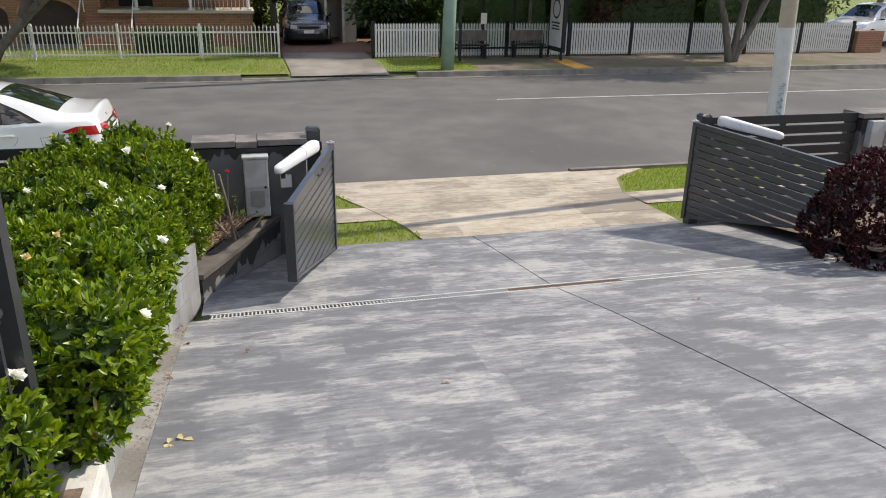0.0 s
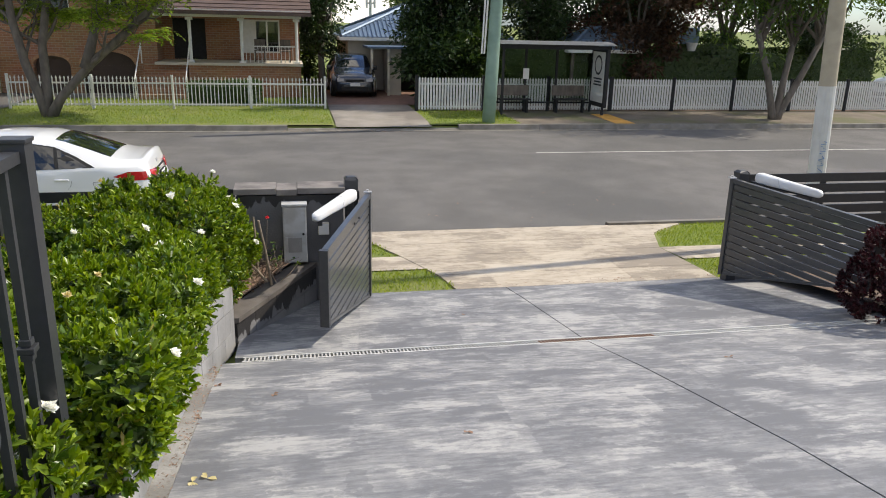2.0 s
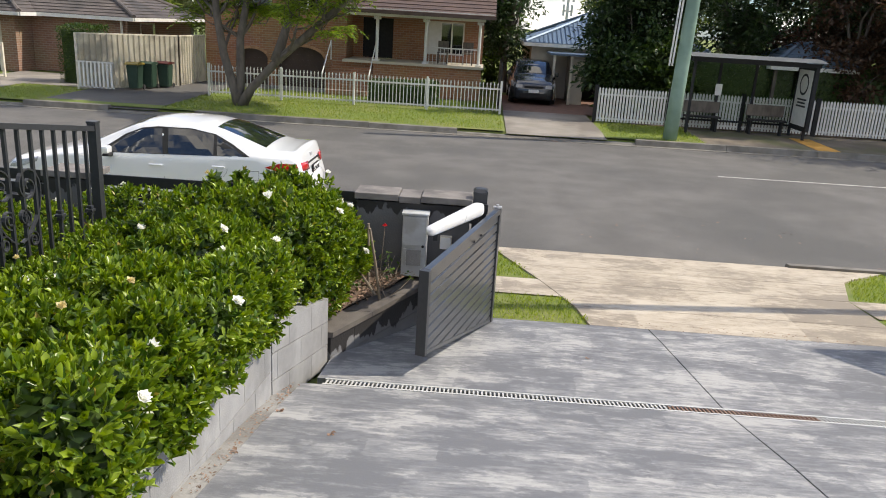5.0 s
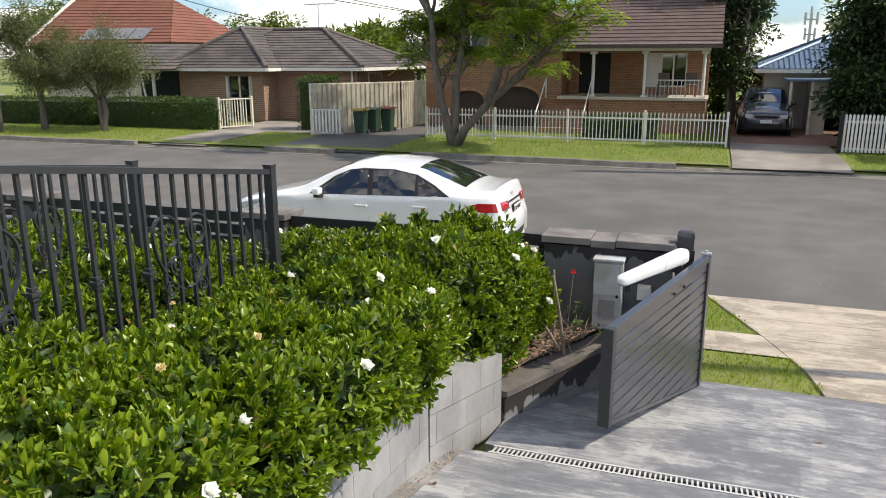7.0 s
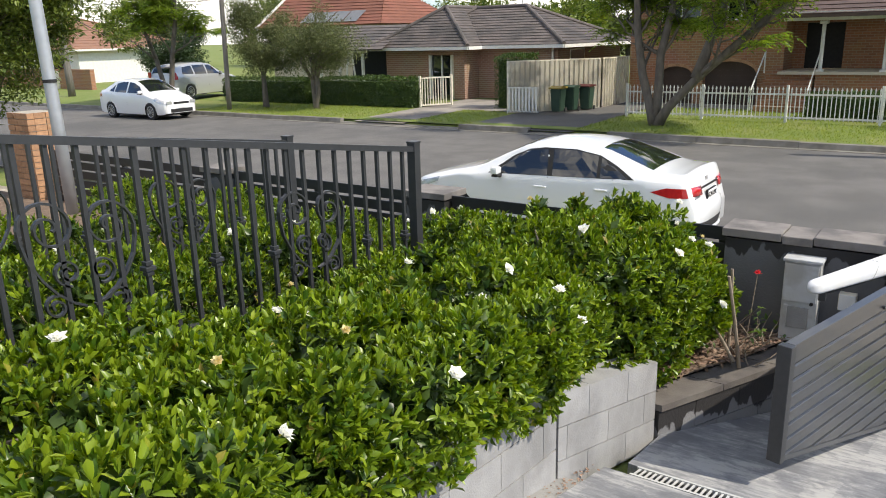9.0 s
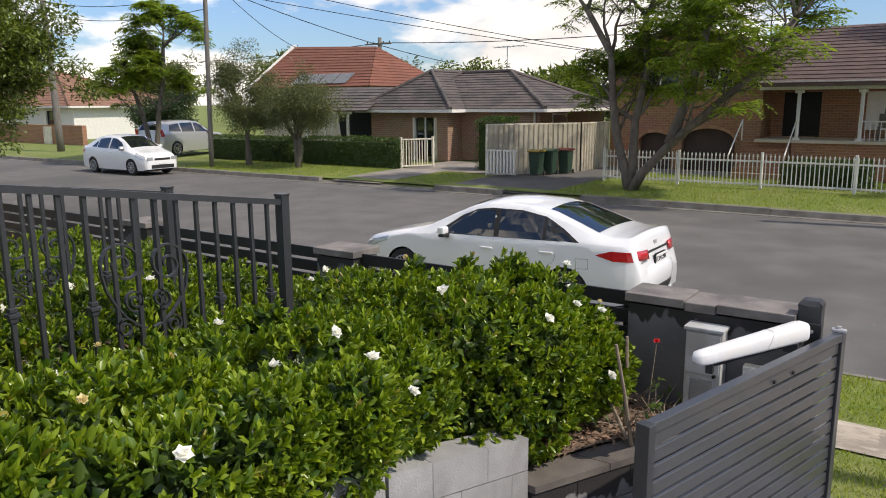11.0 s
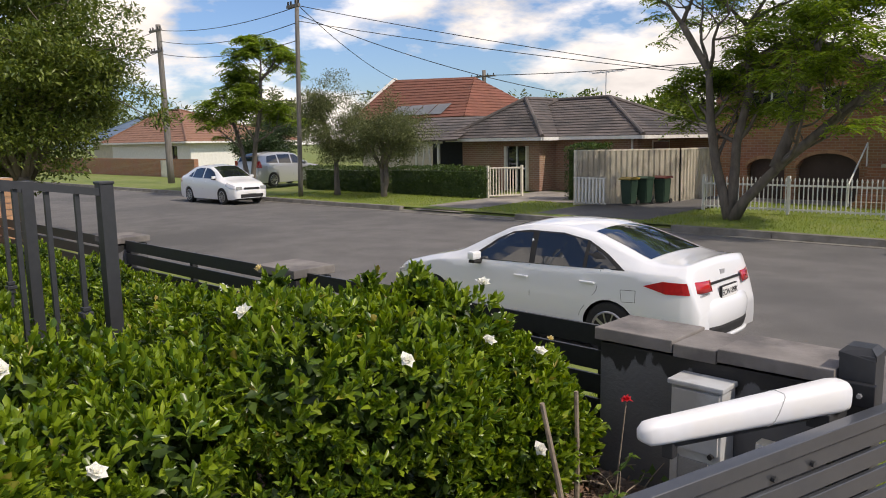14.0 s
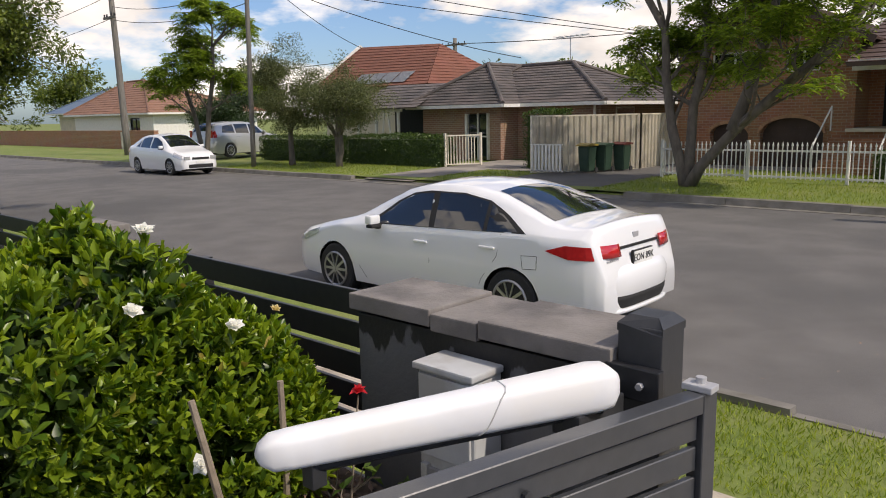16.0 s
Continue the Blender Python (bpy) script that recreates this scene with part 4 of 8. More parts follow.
def iron_fence(p, q, z0, z1, label, posts, hearts, post_w=0.06, rise=0.0, gap=0.125, bw=0.02):
    """Square bars between rails from p to q that may rise, with scroll hearts and knuckles."""
    t = thing("iron_fence", label, "fence", "wrought iron fences")
    p, q = Vector((*p, 0)), Vector((*q, 0))
    L = (q - p).length
    d = (q - p).normalized()
    nrm = Vector((-d.y, d.x, 0))
    place = lambda s, w, z: p + d * s + nrm * w + Vector((0, 0, z + rise * s))

    def rod(name, s, za, zb, w):
        bm = bmesh.new()
        bar(bm, place(s, 0, za), place(s, 0, zb), w)
        return part(name, bm, "charcoal", t)

    for name, z, w, h in (("top_rail", z1 - 0.018, 0.045, 0.034), ("bottom_rail", z0 + 0.05, 0.04, 0.034)):
        bm = bmesh.new()
        bar(bm, place(0, 0, z), place(L, 0, z), w, h)
        part(name, bm, "charcoal", t)
    for s in posts:
        rod("post", s, z0 - 0.06, z1 + 0.02, post_w)
        c = place(s, 0, z1 + 0.02)
        part("post_cap", B(c.x - post_w * 0.58, c.x + post_w * 0.58, c.y - post_w * 0.58, c.y + post_w * 0.58, c.z, c.z + 0.014, bevel=0.004), "charcoal", t)
        c = place(s, 0, z0 - 0.06)
        part("foot_plate", B(c.x - post_w * 0.9, c.x + post_w * 0.9, c.y - post_w * 0.9, c.y + post_w * 0.9, c.z - 0.02, c.z + 0.03, bevel=0.012), "charcoal", t)
    n = round(L / gap)
    for i in range(1, n):
        s = L * i / n
        if any(abs(s - k) < 0.05 for k in posts):
            continue
        rod("baluster", s, z0 + 0.068, z1 - 0.036, bw)
        if i % 3 == 1 and not any(abs(s - k) < 0.26 for k in hearts):
            bm = bmesh.new()
            c = place(s, 0, z1 - 0.58)
            for dz, w in ((-0.024, 0.018), (0.0, 0.026), (0.024, 0.018)):
                box(bm, c.x - w, c.x + w, c.y - w, c.y + w, c.z + dz - 0.010, c.z + dz + 0.010, bevel=0.003)
            part("knuckle", bm, "charcoal", t)
    mid = z1 - 0.47
    for s in hearts:
        for f in (1, -1):
            side = [(0.02, -0.235), (0.07, -0.215), (0.13, -0.17), (0.18, -0.11), (0.225, -0.03), (0.243, 0.05), (0.245, 0.10)]
            side += [(0.126 + (0.119 - 0.0105 * k / 3) * math.cos(k * math.pi / 9), 0.10 + (0.119 - 0.0105 * k / 3) * math.sin(k * math.pi / 9)) for k in range(1, 30)]
            part("scroll", ribbon([(s + f * x, mid + z) for x, z in side], place, 0.022, 0.010), "charcoal", t)
            part("scroll", ribbon([(s + f * x, mid + z) for x, z in spiral(0.075, -0.085, 0.06, 0.014, math.pi * 1.45, 1.7)], place, 0.02, 0.009), "charcoal", t)
            part("scroll", ribbon([(s + f * x, mid + z) for x, z in spiral(0.14, -0.225, 0.055, 0.014, math.pi * 0.95, -1.6)], place, 0.02, 0.009), "charcoal", t)
    return t


iron_fence((-2.05, 5.73), (-2.05, -1.5), 1.22, 2.175, "charcoal wrought iron handrail fence with scroll hearts, half sunk in foliage", (0.0, 4.0), (0.95, 2.28, 3.6), rise=0.147)
iron_fence((-3.25, 5.78), (-3.25, -1.5), 1.20, 2.145, "charcoal wrought iron handrail fence with scroll hearts, behind a garden path", (0.0, 4.0), (0.95, 2.28, 3.6), rise=0.135)
iron_fence((-0.74, 2.33), (-0.74, -2.6), 1.46, 2.68, "charcoal wrought iron fence with scroll hearts on a white stone ledge", (0.0, 2.6), (0.62, 1.95, 3.3), post_w=0.075, rise=0.0, gap=0.13, bw=0.024)
ledge = thing("stone_ledge", "white rough stone ledge under the iron fence", "ledge")
for i in range(6):
    part("ledge_stone", B(-0.95, -0.575, 2.53 - (i + 1) * 0.85 + 0.006, 2.53 - i * 0.85, 0.95, 1.372 + i * 0.0, bevel=0.014), "stone_white", ledge)


# ---- hedge and garden ----
def rosettes(name, blobs, n, length, width, seed, parent, per=7, material="leaf_gard", keep=None, extra_new=0.09, shape="blade", fold=0.22):
    """Sprays of leaves over a heap of blobs; a few sprays are young and paler."""
    p, nor = blob_points(blobs, n, seed)
    if keep is not None:
        ok = keep(p)
        p, nor = p[ok], nor[ok]
    rng = np.random.default_rng(seed + 5)
    axis = nor * 0.75 + np.array([0, 0, 0.55]) + rng.normal(scale=0.25, size=p.shape)
    axis /= np.linalg.norm(axis, axis=1, keepdims=True)
    a = np.cross(axis, rng.normal(size=p.shape))
    a /= np.linalg.norm(a, axis=1, keepdims=True)
    b = np.cross(axis, a)
    P, D, U = [], [], []
    for k in range(per):
        ang = 2 * math.pi * k / per * 2.4 + rng.uniform(0, 6.28, len(p)) * 0.15
        open_ = rng.uniform(0.5, 1.15, len(p)) if k < per - 4 else rng.uniform(0.12, 0.45, len(p))
        d = axis * np.cos(open_)[:, None] + (a * np.cos(ang)[:, None] + b * np.sin(ang)[:, None]) * np.sin(open_)[:, None]
        P.append(p - axis * (0.007 * (per - k)))
        D.append(d)
        U.append(axis)
    P, D, U = np.concatenate(P), np.concatenate(D), np.concatenate(U)
    young = np.tile(rng.random(len(p)) < extra_new, per)
    leaves(name, P[~young], D[~young], U[~young], length, width, material, parent, seed=seed, shape=shape, fold=fold)
    if young.any():
        leaves("young_" + name, P[young], D[young], U[young], length * 0.85, width * 0.85, "leaf_new" if material == "leaf_gard" else material, parent, seed=seed + 1, shape=shape, fold=fold)
    return p, nor


rng = np.random.default_rng(4)
GARDENIA = (  # middle of each bush and its reach
    ("gardenia_bush", (-1.08, 6.2), 0.66, 0.78, 1.92), ("gardenia_bush", (-0.80, 6.80), 0.35, 0.32, 1.58), ("gardenia_bush", (-1.22, 4.85), 0.64, 0.84, 1.86), ("gardenia_bush", (-1.22, 3.75), 0.62, 0.66, 1.88),
    ("gardenia_bush", (-1.24, 2.8), 0.58, 0.66, 1.93), ("gardenia_bush", (-1.3, 1.7), 0.5, 0.7, 2.0),
    ("gardenia_bush", (-2.35, 6.6), 0.62, 0.5, 1.58), ("gardenia_bush", (-3.6, 6.65), 0.75, 0.48, 1.48), ("gardenia_bush", (-4.95, 6.65), 0.75, 0.48, 1.50), ("gardenia_bush", (-6.4, 6.6), 0.8, 0.5, 1.55), ("gardenia_bush", (-2.68, 4.75), 0.42, 0.62, 1.84), ("gardenia_bush", (-2.68, 3.6), 0.42, 0.62, 1.97), ("gardenia_bush", (-2.68, 2.5), 0.42, 0.62, 1.95), ("gardenia_bush", (-4.3, 5.2), 0.7, 0.8, 1.76), ("gardenia_bush", (-4.4, 3.6), 0.7, 0.8, 1.92))
flower_bm = None
for k, (nm, (cx, cy), rx, ry, top) in enumerate(GARDENIA):
    near_ = cx > -2.0
    bush = thing(nm, "dense glossy green gardenia bush with white blooms" if near_ else "dense dark green gardenia shrub along the fence", "shrub", "gardenia hedge")
    blobs = []
    base = soil_z(cx, cy)
    for j in range(30 if near_ else 18):
        u, v = rng.uniform(-1, 1), rng.uniform(-1, 1)
        z = top - 0.30 - 0.22 * (u * u + v * v) - (0.5 * rng.random() ** 2 if j % 3 == 0 else 0) + rng.uniform(-0.15, 0.05)
        blobs.append((cx + u * rx * 0.85, cy + v * ry * 0.9, max(z, base + 0.3), rng.uniform(0.19, 0.30), rng.uniform(0.20, 0.30), rng.uniform(0.20, 0.30)))
    for j in range(9):
        u, v = rng.uniform(-0.8, 0.8), rng.uniform(-0.8, 0.8)
        blobs.append((cx + u * rx, cy + v * ry, max(top - 0.16 - 0.22 * (u * u + v * v), base + 0.3), 0.07, 0.07, rng.uniform(0.10, 0.15)))
    for j in range(22 if near_ else 6):
        ang = rng.uniform(-1.3, 1.3) if near_ else rng.uniform(0, 6.28)
        blobs.append((cx + rx * 0.72 * math.cos(ang), cy + ry * 0.95 * math.sin(ang), base + rng.uniform(0.25, max(0.3, top - base - 0.4)), 0.21, 0.24, 0.23))
    if near_ and 2.4 < cy < 5.2:
        for j in range(16):
            y_ = min(max(cy + rng.uniform(-0.62, 0.62), 2.62), 4.72)
            blobs.append((-0.70 + rng.uniform(0, 0.13), y_, float(np.interp(y_, (2.56, 4.9), (1.49, 1.235))) + rng.uniform(-0.02, 0.34), 0.16, 0.18, 0.17))
    dens = (12500 if near_ else 4200)
    p, nor = rosettes("foliage", blobs, dens, 0.050 if near_ else 0.054, 0.0225, 20 + k, bush, per=8 if near_ else 6, shape="oval" if near_ else "blade", fold=0.34)
    # old leaves inside, which keep the light out
    ib = np.array(blobs)
    pick = rng.integers(len(ib), size=4000 if near_ else 1500)
    q_ = rng.normal(size=(len(pick), 3))
    q_ *= (0.66 * rng.random(len(pick)) ** 0.4 / np.linalg.norm(q_, axis=1))[:, None]
    leaves("inner_foliage", ib[pick, :3] + q_ * ib[pick, 3:6], rng.normal(size=q_.shape), rng.normal(size=q_.shape), 0.065, 0.04, "leaf_hedge", bush, seed=300 + k, shape="chip")
    bm = bmesh.new()
    for j in range(9):
        ang = rng.uniform(0, 6.28)
        tube([(cx + 0.05 * math.cos(ang), cy + 0.05 * math.sin(ang), base - 0.03), (cx + 0.2 * math.cos(ang), cy + 0.25 * math.sin(ang), base + 0.35), (cx + rx * 0.7 * math.cos(ang), cy + ry * 0.7 * math.sin(ang), top - 0.35)], (0.018, 0.012, 0.005), 6, bm)
    part("stem", bm, "bark", bush)
    up = nor[:, 2] > 0.15
    cand, cn = p[up & (p[:, 0] > -3.6)], nor[up & (p[:, 0] > -3.6)]
    for j in range(min(len(cand), 6 if near_ else 2)):
        i = rng.integers(len(cand))
        if j % 3 == 2:
            near_i = np.where(np.hypot(cand[:, 1] - cand[i, 1], cand[:, 2] - cand[i, 2]) < 0.10)[0]
            i = near_i[np.argmax(cand[near_i, 0] - 0.4 * cand[near_i, 1])]
        else:
            near_i = np.where(np.hypot(cand[:, 0] - cand[i, 0], cand[:, 1] - cand[i, 1]) < 0.12)[0]
            i = near_i[np.argmax(cand[near_i, 2])]
        c, nn = Vector(cand[i]), Vector(cn[i])
        old = j % 4 == 3
        nrm = (nn + Vector((0.1, -0.2, 0.6))).normalized()
        a = nrm.orthogonal().normalized()
        b = nrm.cross(a)
        P, D, U = [], [], []
        for ring, (m, op) in enumerate(((6, 1.25), (5, 0.8), (4, 0.35))):
            for q in range(m):
                an = 2 * math.pi * (q + 0.5 * ring) / m
                P.append(c + nrm * 0.035)
                D.append(nrm * math.cos(op) + (a * math.cos(an) + b * math.sin(an)) * math.sin(op))
                U.append(nrm)
        leaves("flower", np.array(P), np.array(D), np.array(U), 0.033 if not old else 0.024, 0.032 if not old else 0.020, "petal" if not old else "petal_old", bush, fold=0.1, seed=j)
        tagged(bush.children[-1], "white gardenia bloom" if not old else "yellowing old bloom")

# red-leaved shrub by the other gate leaf
red = thing("red_shrub", "rounded shrub with small dark burgundy leaves", "shrub")
blobs = [(5.62 + rng.uniform(-0.42, 0.5), 5.2 + rng.uniform(-0.4, 0.5), 0.78 + rng.uniform(-0.1, 0.52), 0.27, 0.27, 0.26) for j in range(36)]
rosettes("foliage", blobs, 13000, 0.044, 0.026, 90, red, per=7, material="leaf_red")
bm = bmesh.new()
for j in range(7):
    ang = rng.uniform(0, 6.28)
    tube([(5.75, 5.15, 0.5), (5.75 + 0.3 * math.cos(ang), 5.15 + 0.3 * math.sin(ang), 1.1)], (0.014, 0.005), 5, bm)
part("stem", bm, "bark", red)

# bare rose bush and stakes in the mulch
rose = thing("rose_bush", "sparse rose bush with bare brown canes and one red bloom", "shrub")
bm = bmesh.new()
P, D, U = [], [], []
for j in range(26):
    x, y = -0.28 + rng.uniform(-0.2, 0.22), 7.0 + rng.uniform(-0.25, 0.28)
    z = soil_z(x, y)
    q = Vector((x, y, z))
    dirn = Vector((rng.uniform(-0.5, 0.5), rng.uniform(-0.5, 0.5), 1)).normalized()
    pts = [q.copy()]
    for s in range(4):
        dirn = (dirn + Vector(rng.normal(scale=0.35, size=3))).normalized()
        dirn.z = abs(dirn.z) * 0.8
        q = q + dirn * rng.uniform(0.05, 0.13)
        pts.append(q.copy())
        if s > 1 and rng.random() < 0.5:
            for g in range(3):
                P.append(q); D.append(rng.normal(size=3)); U.append((0, 0, 1))
    tube(pts, (0.005, 0.004, 0.0035, 0.003, 0.002), 5, bm)
part("cane", bm, "twig", rose)
leaves("foliage", np.array(P), np.array(D), np.array(U, float), 0.045, 0.028, "leaf_mid", rose, seed=3)
c = np.array([-0.19, 7.16, 1.22])
bm = tube([(-0.22, 7.12, 0.72), (-0.19, 7.16, 1.21)], (0.004, 0.003), 5)
part("cane", bm, "twig", rose)
dd = rng.normal(size=(14, 3)); dd[:, 2] = np.abs(dd[:, 2])
leaves("rose_bloom", np.repeat(c[None], 14, 0), dd, np.tile([0, 0, 1.0], (14, 1)), 0.03, 0.028, leaf_mat("rose_red", (0.45, 0.01, 0.02), (0.6, 0.03, 0.04), 0.6, 0.2), rose, seed=3)
for a, b in (((-0.29, 6.93, 0.66), (-0.31, 6.95, 1.29)), ((-0.16, 6.70, 0.70), (-0.25, 6.62, 1.34)), ((-0.20, 6.72, 0.72), (-0.38, 6.85, 0.90))):
    st = thing("garden_stake", "weathered bare wooden garden stake in the mulch", "stake", "garden stakes")
    part("stick", tube([a, ((a[0] + b[0]) / 2 + 0.006, (a[1] + b[1]) / 2, (a[2] + b[2]) / 2), b], (0.013, 0.012, 0.010), 7), "twig", st)

# mulch chips
chips = bmesh.new()
n_ = 2600
cp = np.stack([rng.uniform(-1.2, 0.0, n_), rng.uniform(5.97, 7.38, n_), np.zeros(n_)], 1)
cp = cp[cp[:, 0] < -0.62 + 0.48 * (cp[:, 1] - 5.94)]
n_ = len(cp)
cp[:, 2] = [soil_z(x, y) + rng.uniform(0.0, 0.022) for x, y, z in cp]
cd = rng.normal(size=(n_, 3)); cd[:, 2] *= 0.25
leaves("mulch", cp, cd, np.tile([0, 0, 1.0], (n_, 1)) + rng.normal(scale=0.4, size=(n_, 3)), 0.042, 0.02, "mulch", seed=8)
tagged(bpy.data.objects["mulch"], "brown bark chips and dry leaves on the bed", "mulch")


# fallen bits on the concrete
for k, (x, y) in enumerate(((-0.42, 2.95), (-0.36, 2.98), (-0.1, 4.25), (0.9, 3.3), (3.1, 4.4), (1.6, 6.4), (-0.47, 4.6), (-0.5, 3.9))):
    r_ = np.random.default_rng(200 + k)
    z = prof(DRIVE, y) + 0.006
    ob = leaves("fallen_petal" if k < 2 else "fallen_leaf", np.array([[x, y, z]] * 3), r_.normal(size=(3, 3)) * np.array([1, 1, 0.1]), np.tile([0, 0, 1.0], (3, 1)), 0.045 if k < 2 else 0.03, 0.024, "petal_old" if k < 2 else "mulch", seed=k, shape="oval")
    tagged(ob, "wilted flower fallen on the concrete" if k < 2 else "small dry leaf fallen on the concrete", "petal" if k < 2 else "leaf", "fallen bits")
    ob["kind"] = "thing"
    del ob["kind"]


def litter(x0, x1, y0, y1, zf, n, size, label, seed, material="mulch"):
    r = np.random.default_rng(seed)
    p = np.stack([r.uniform(x0, x1, n), r.uniform(y0, y1, n), np.zeros(n)], 1)
    p[:, 2] = [zf(a, b) + 0.004 for a, b, c in p]
    d = r.normal(size=p.shape) * np.array([1, 1, 0.08])
    ob = leaves("leaf_litter", p, d, np.tile([0, 0, 1.0], (n, 1)) + r.normal(scale=0.2, size=p.shape), size, size * 0.5, material, jitter=0.6, seed=seed, fold=0.1)
    return tagged(ob, label, "leaves")


litter(-0.60, -0.50, 2.6, 5.25, lambda x, y: prof(DRIVE, y), 240, 0.018, "crumbs of dry leaf along the foot of the garden wall", 401)
litter(-6.0, 7.0, 11.06, 11.22, lambda x, y: -0.112, 700, 0.03, "dark leaf crumbs along the gutter", 402)
litter(-6.0, 9.0, 11.2, 13.5, lambda x, y: 0.05 - 0.175 * abs(y - 16.3) / 5.6, 90, 0.045, "small dry leaves scattered on the asphalt", 403)
litter(1.0, 5.4, 7.55, 7.80, lambda x, y: 0.222, 160, 0.022, "dry leaf crumbs along the joint of the driveway", 404)
litter(-1.3, 3.2, 21.5, 21.9, lambda x, y: 0.012, 160, 0.05, "dry leaves along the far gutter", 405)


# grass blades on the verges
def blades(name, x0, x1, y0, y1, zf, n, length, seed, shape=None, parent=None):
    r = np.random.default_rng(seed)
    x, y = r.uniform(x0, x1, n), r.uniform(y0, y1, n)
    if shape:
        ok = np.array([shape(a, b) for a, b in zip(x, y)])
        x, y = x[ok], y[ok]
    p = np.stack([x, y, [zf(a, b) for a, b in zip(x, y)]], 1)
    d = r.normal(scale=0.55, size=p.shape)
    d[:, 2] = 1
    ob = leaves(name, p, d, r.normal(size=p.shape), length, length * 0.16, "grass_blade", seed=seed)
    return tagged(ob, "short bright green lawn grass", "grass")


def near_grass(x, y):
    left = x < float(np.interp(y, (7.6, 8.3, 9.35, 10.55, 10.89), (1.82, 1.73, 1.42, 1.0, 0.88))) + 0.05 * math.sin(y * 9) and not 8.6 < y < 9.4
    right = x > float(np.interp(y, (7.6, 8.6, 9.35, 10.3, 10.88), (5.05, 5.1, 5.2, 5.55, 6.3))) and not 8.6 < y < 9.4
    return left or right


blades("grass", -2.2, 8.5, 7.72, 10.84, verge_z(-0.01), 52000, 0.05, 5, near_grass)
structure("verge_near", sheet(spread(1.15, 1.72, 0.2), (7.62, 7.9, 8.3, 8.6), verge_z(-0.012)), "grass_base", "strip of grass between fence and kerb", "grass")


# ---- trees ----
def tree(base, height, crown, label, material, n_leaf, leaf_len, leaf_w, seed, trunks=((0, 0),), trunk_r=0.16, fork=0.35, bark="bark", droop=0.0, name="tree", clump=0.55, per=46, limb_n=9, z_flat=1.0):
    """Trunks that fork into limbs; leaves in clumps round the twigs, thin and uneven at the edge."""
    r = np.random.default_rng(seed)
    t = thing(name, label, "tree")
    base = Vector(base)
    cx, cy, cz, rx, ry, rz = crown
    bm = bmesh.new()
    tips = []
    for tx, ty in trunks:
        top = base + Vector((tx, ty, height * fork))
        midp = base.lerp(top, 0.5) + Vector((r.normal() * 0.06, r.normal() * 0.06, 0))
        tube([base + Vector((tx * 0.05, ty * 0.05, -0.05)), base + Vector((tx * 0.12, ty * 0.12, 0.25)), midp, top], (trunk_r * 1.35, trunk_r * 1.05, trunk_r * 0.9, trunk_r * 0.75), 9, bm)
        for k in range(limb_n):
            q = r.normal(size=3)
            q /= np.linalg.norm(q)
            goal = Vector((cx + q[0] * rx * r.uniform(0.45, 0.95), cy + q[1] * ry * r.uniform(0.45, 0.95), cz + q[2] * rz * r.uniform(0.3, 0.95)))
            goal.x += (tx * 0.6)
            start = base.lerp(top, r.uniform(0.8, 1.0))
            m1 = start.lerp(goal, 0.45) + Vector(r.normal(scale=0.12 * height / 5, size=3)) + Vector((0, 0, 0.08 * height))
            tube([start, m1, goal], (trunk_r * 0.5, trunk_r * 0.26, trunk_r * 0.07), 6, bm)
            tips.append((m1, goal))
            for j in range(3):
                f = r.uniform(0.35, 0.95)
                s0 = m1.lerp(goal, f)
                g2 = s0 + Vector(r.normal(scale=0.28, size=3)) * max(rx, rz) * 0.7
                tube([s0, s0.lerp(g2, 0.5) + Vector((0, 0, 0.08)), g2], (trunk_r * 0.13, trunk_r * 0.09, 0.01), 5, bm)
                tips.append((s0, g2))
    smooth(part("trunk", bm, bark, t))
    n_cl = max(6, n_leaf // per)
    cen = []
    for k in range(n_cl):
        if r.random() < 0.82:
            a, b = tips[r.integers(len(tips))]
            cen.append(np.array(a.lerp(b, r.uniform(0.5, 1.05))) + r.normal(scale=0.08 * rx, size=3))
        else:
            q = r.normal(size=3)
            q /= np.linalg.norm(q)
            cen.append(np.array((cx, cy, cz)) + q * np.array((rx, ry, rz)) * r.uniform(0.55, 1.0))
    cen = np.repeat(np.array(cen), per, 0)
    off = r.normal(size=cen.shape)
    off *= (r.random(len(cen)) ** 0.45 / np.linalg.norm(off, axis=1))[:, None]
    off *= clump * np.array([1.45, 1.45, 0.85 * z_flat]) * np.repeat(r.uniform(0.7, 1.25, n_cl), per)[:, None]
    p = cen + off
    d = off + r.normal(scale=0.3, size=off.shape)
    d[:, 2] -= droop
    ob = leaves("crown", p, d, r.normal(scale=0.5, size=p.shape) + np.array([0, 0, 1.0]), leaf_len, leaf_w, material, t, jitter=0.45, seed=seed, shape="chip")
    return t


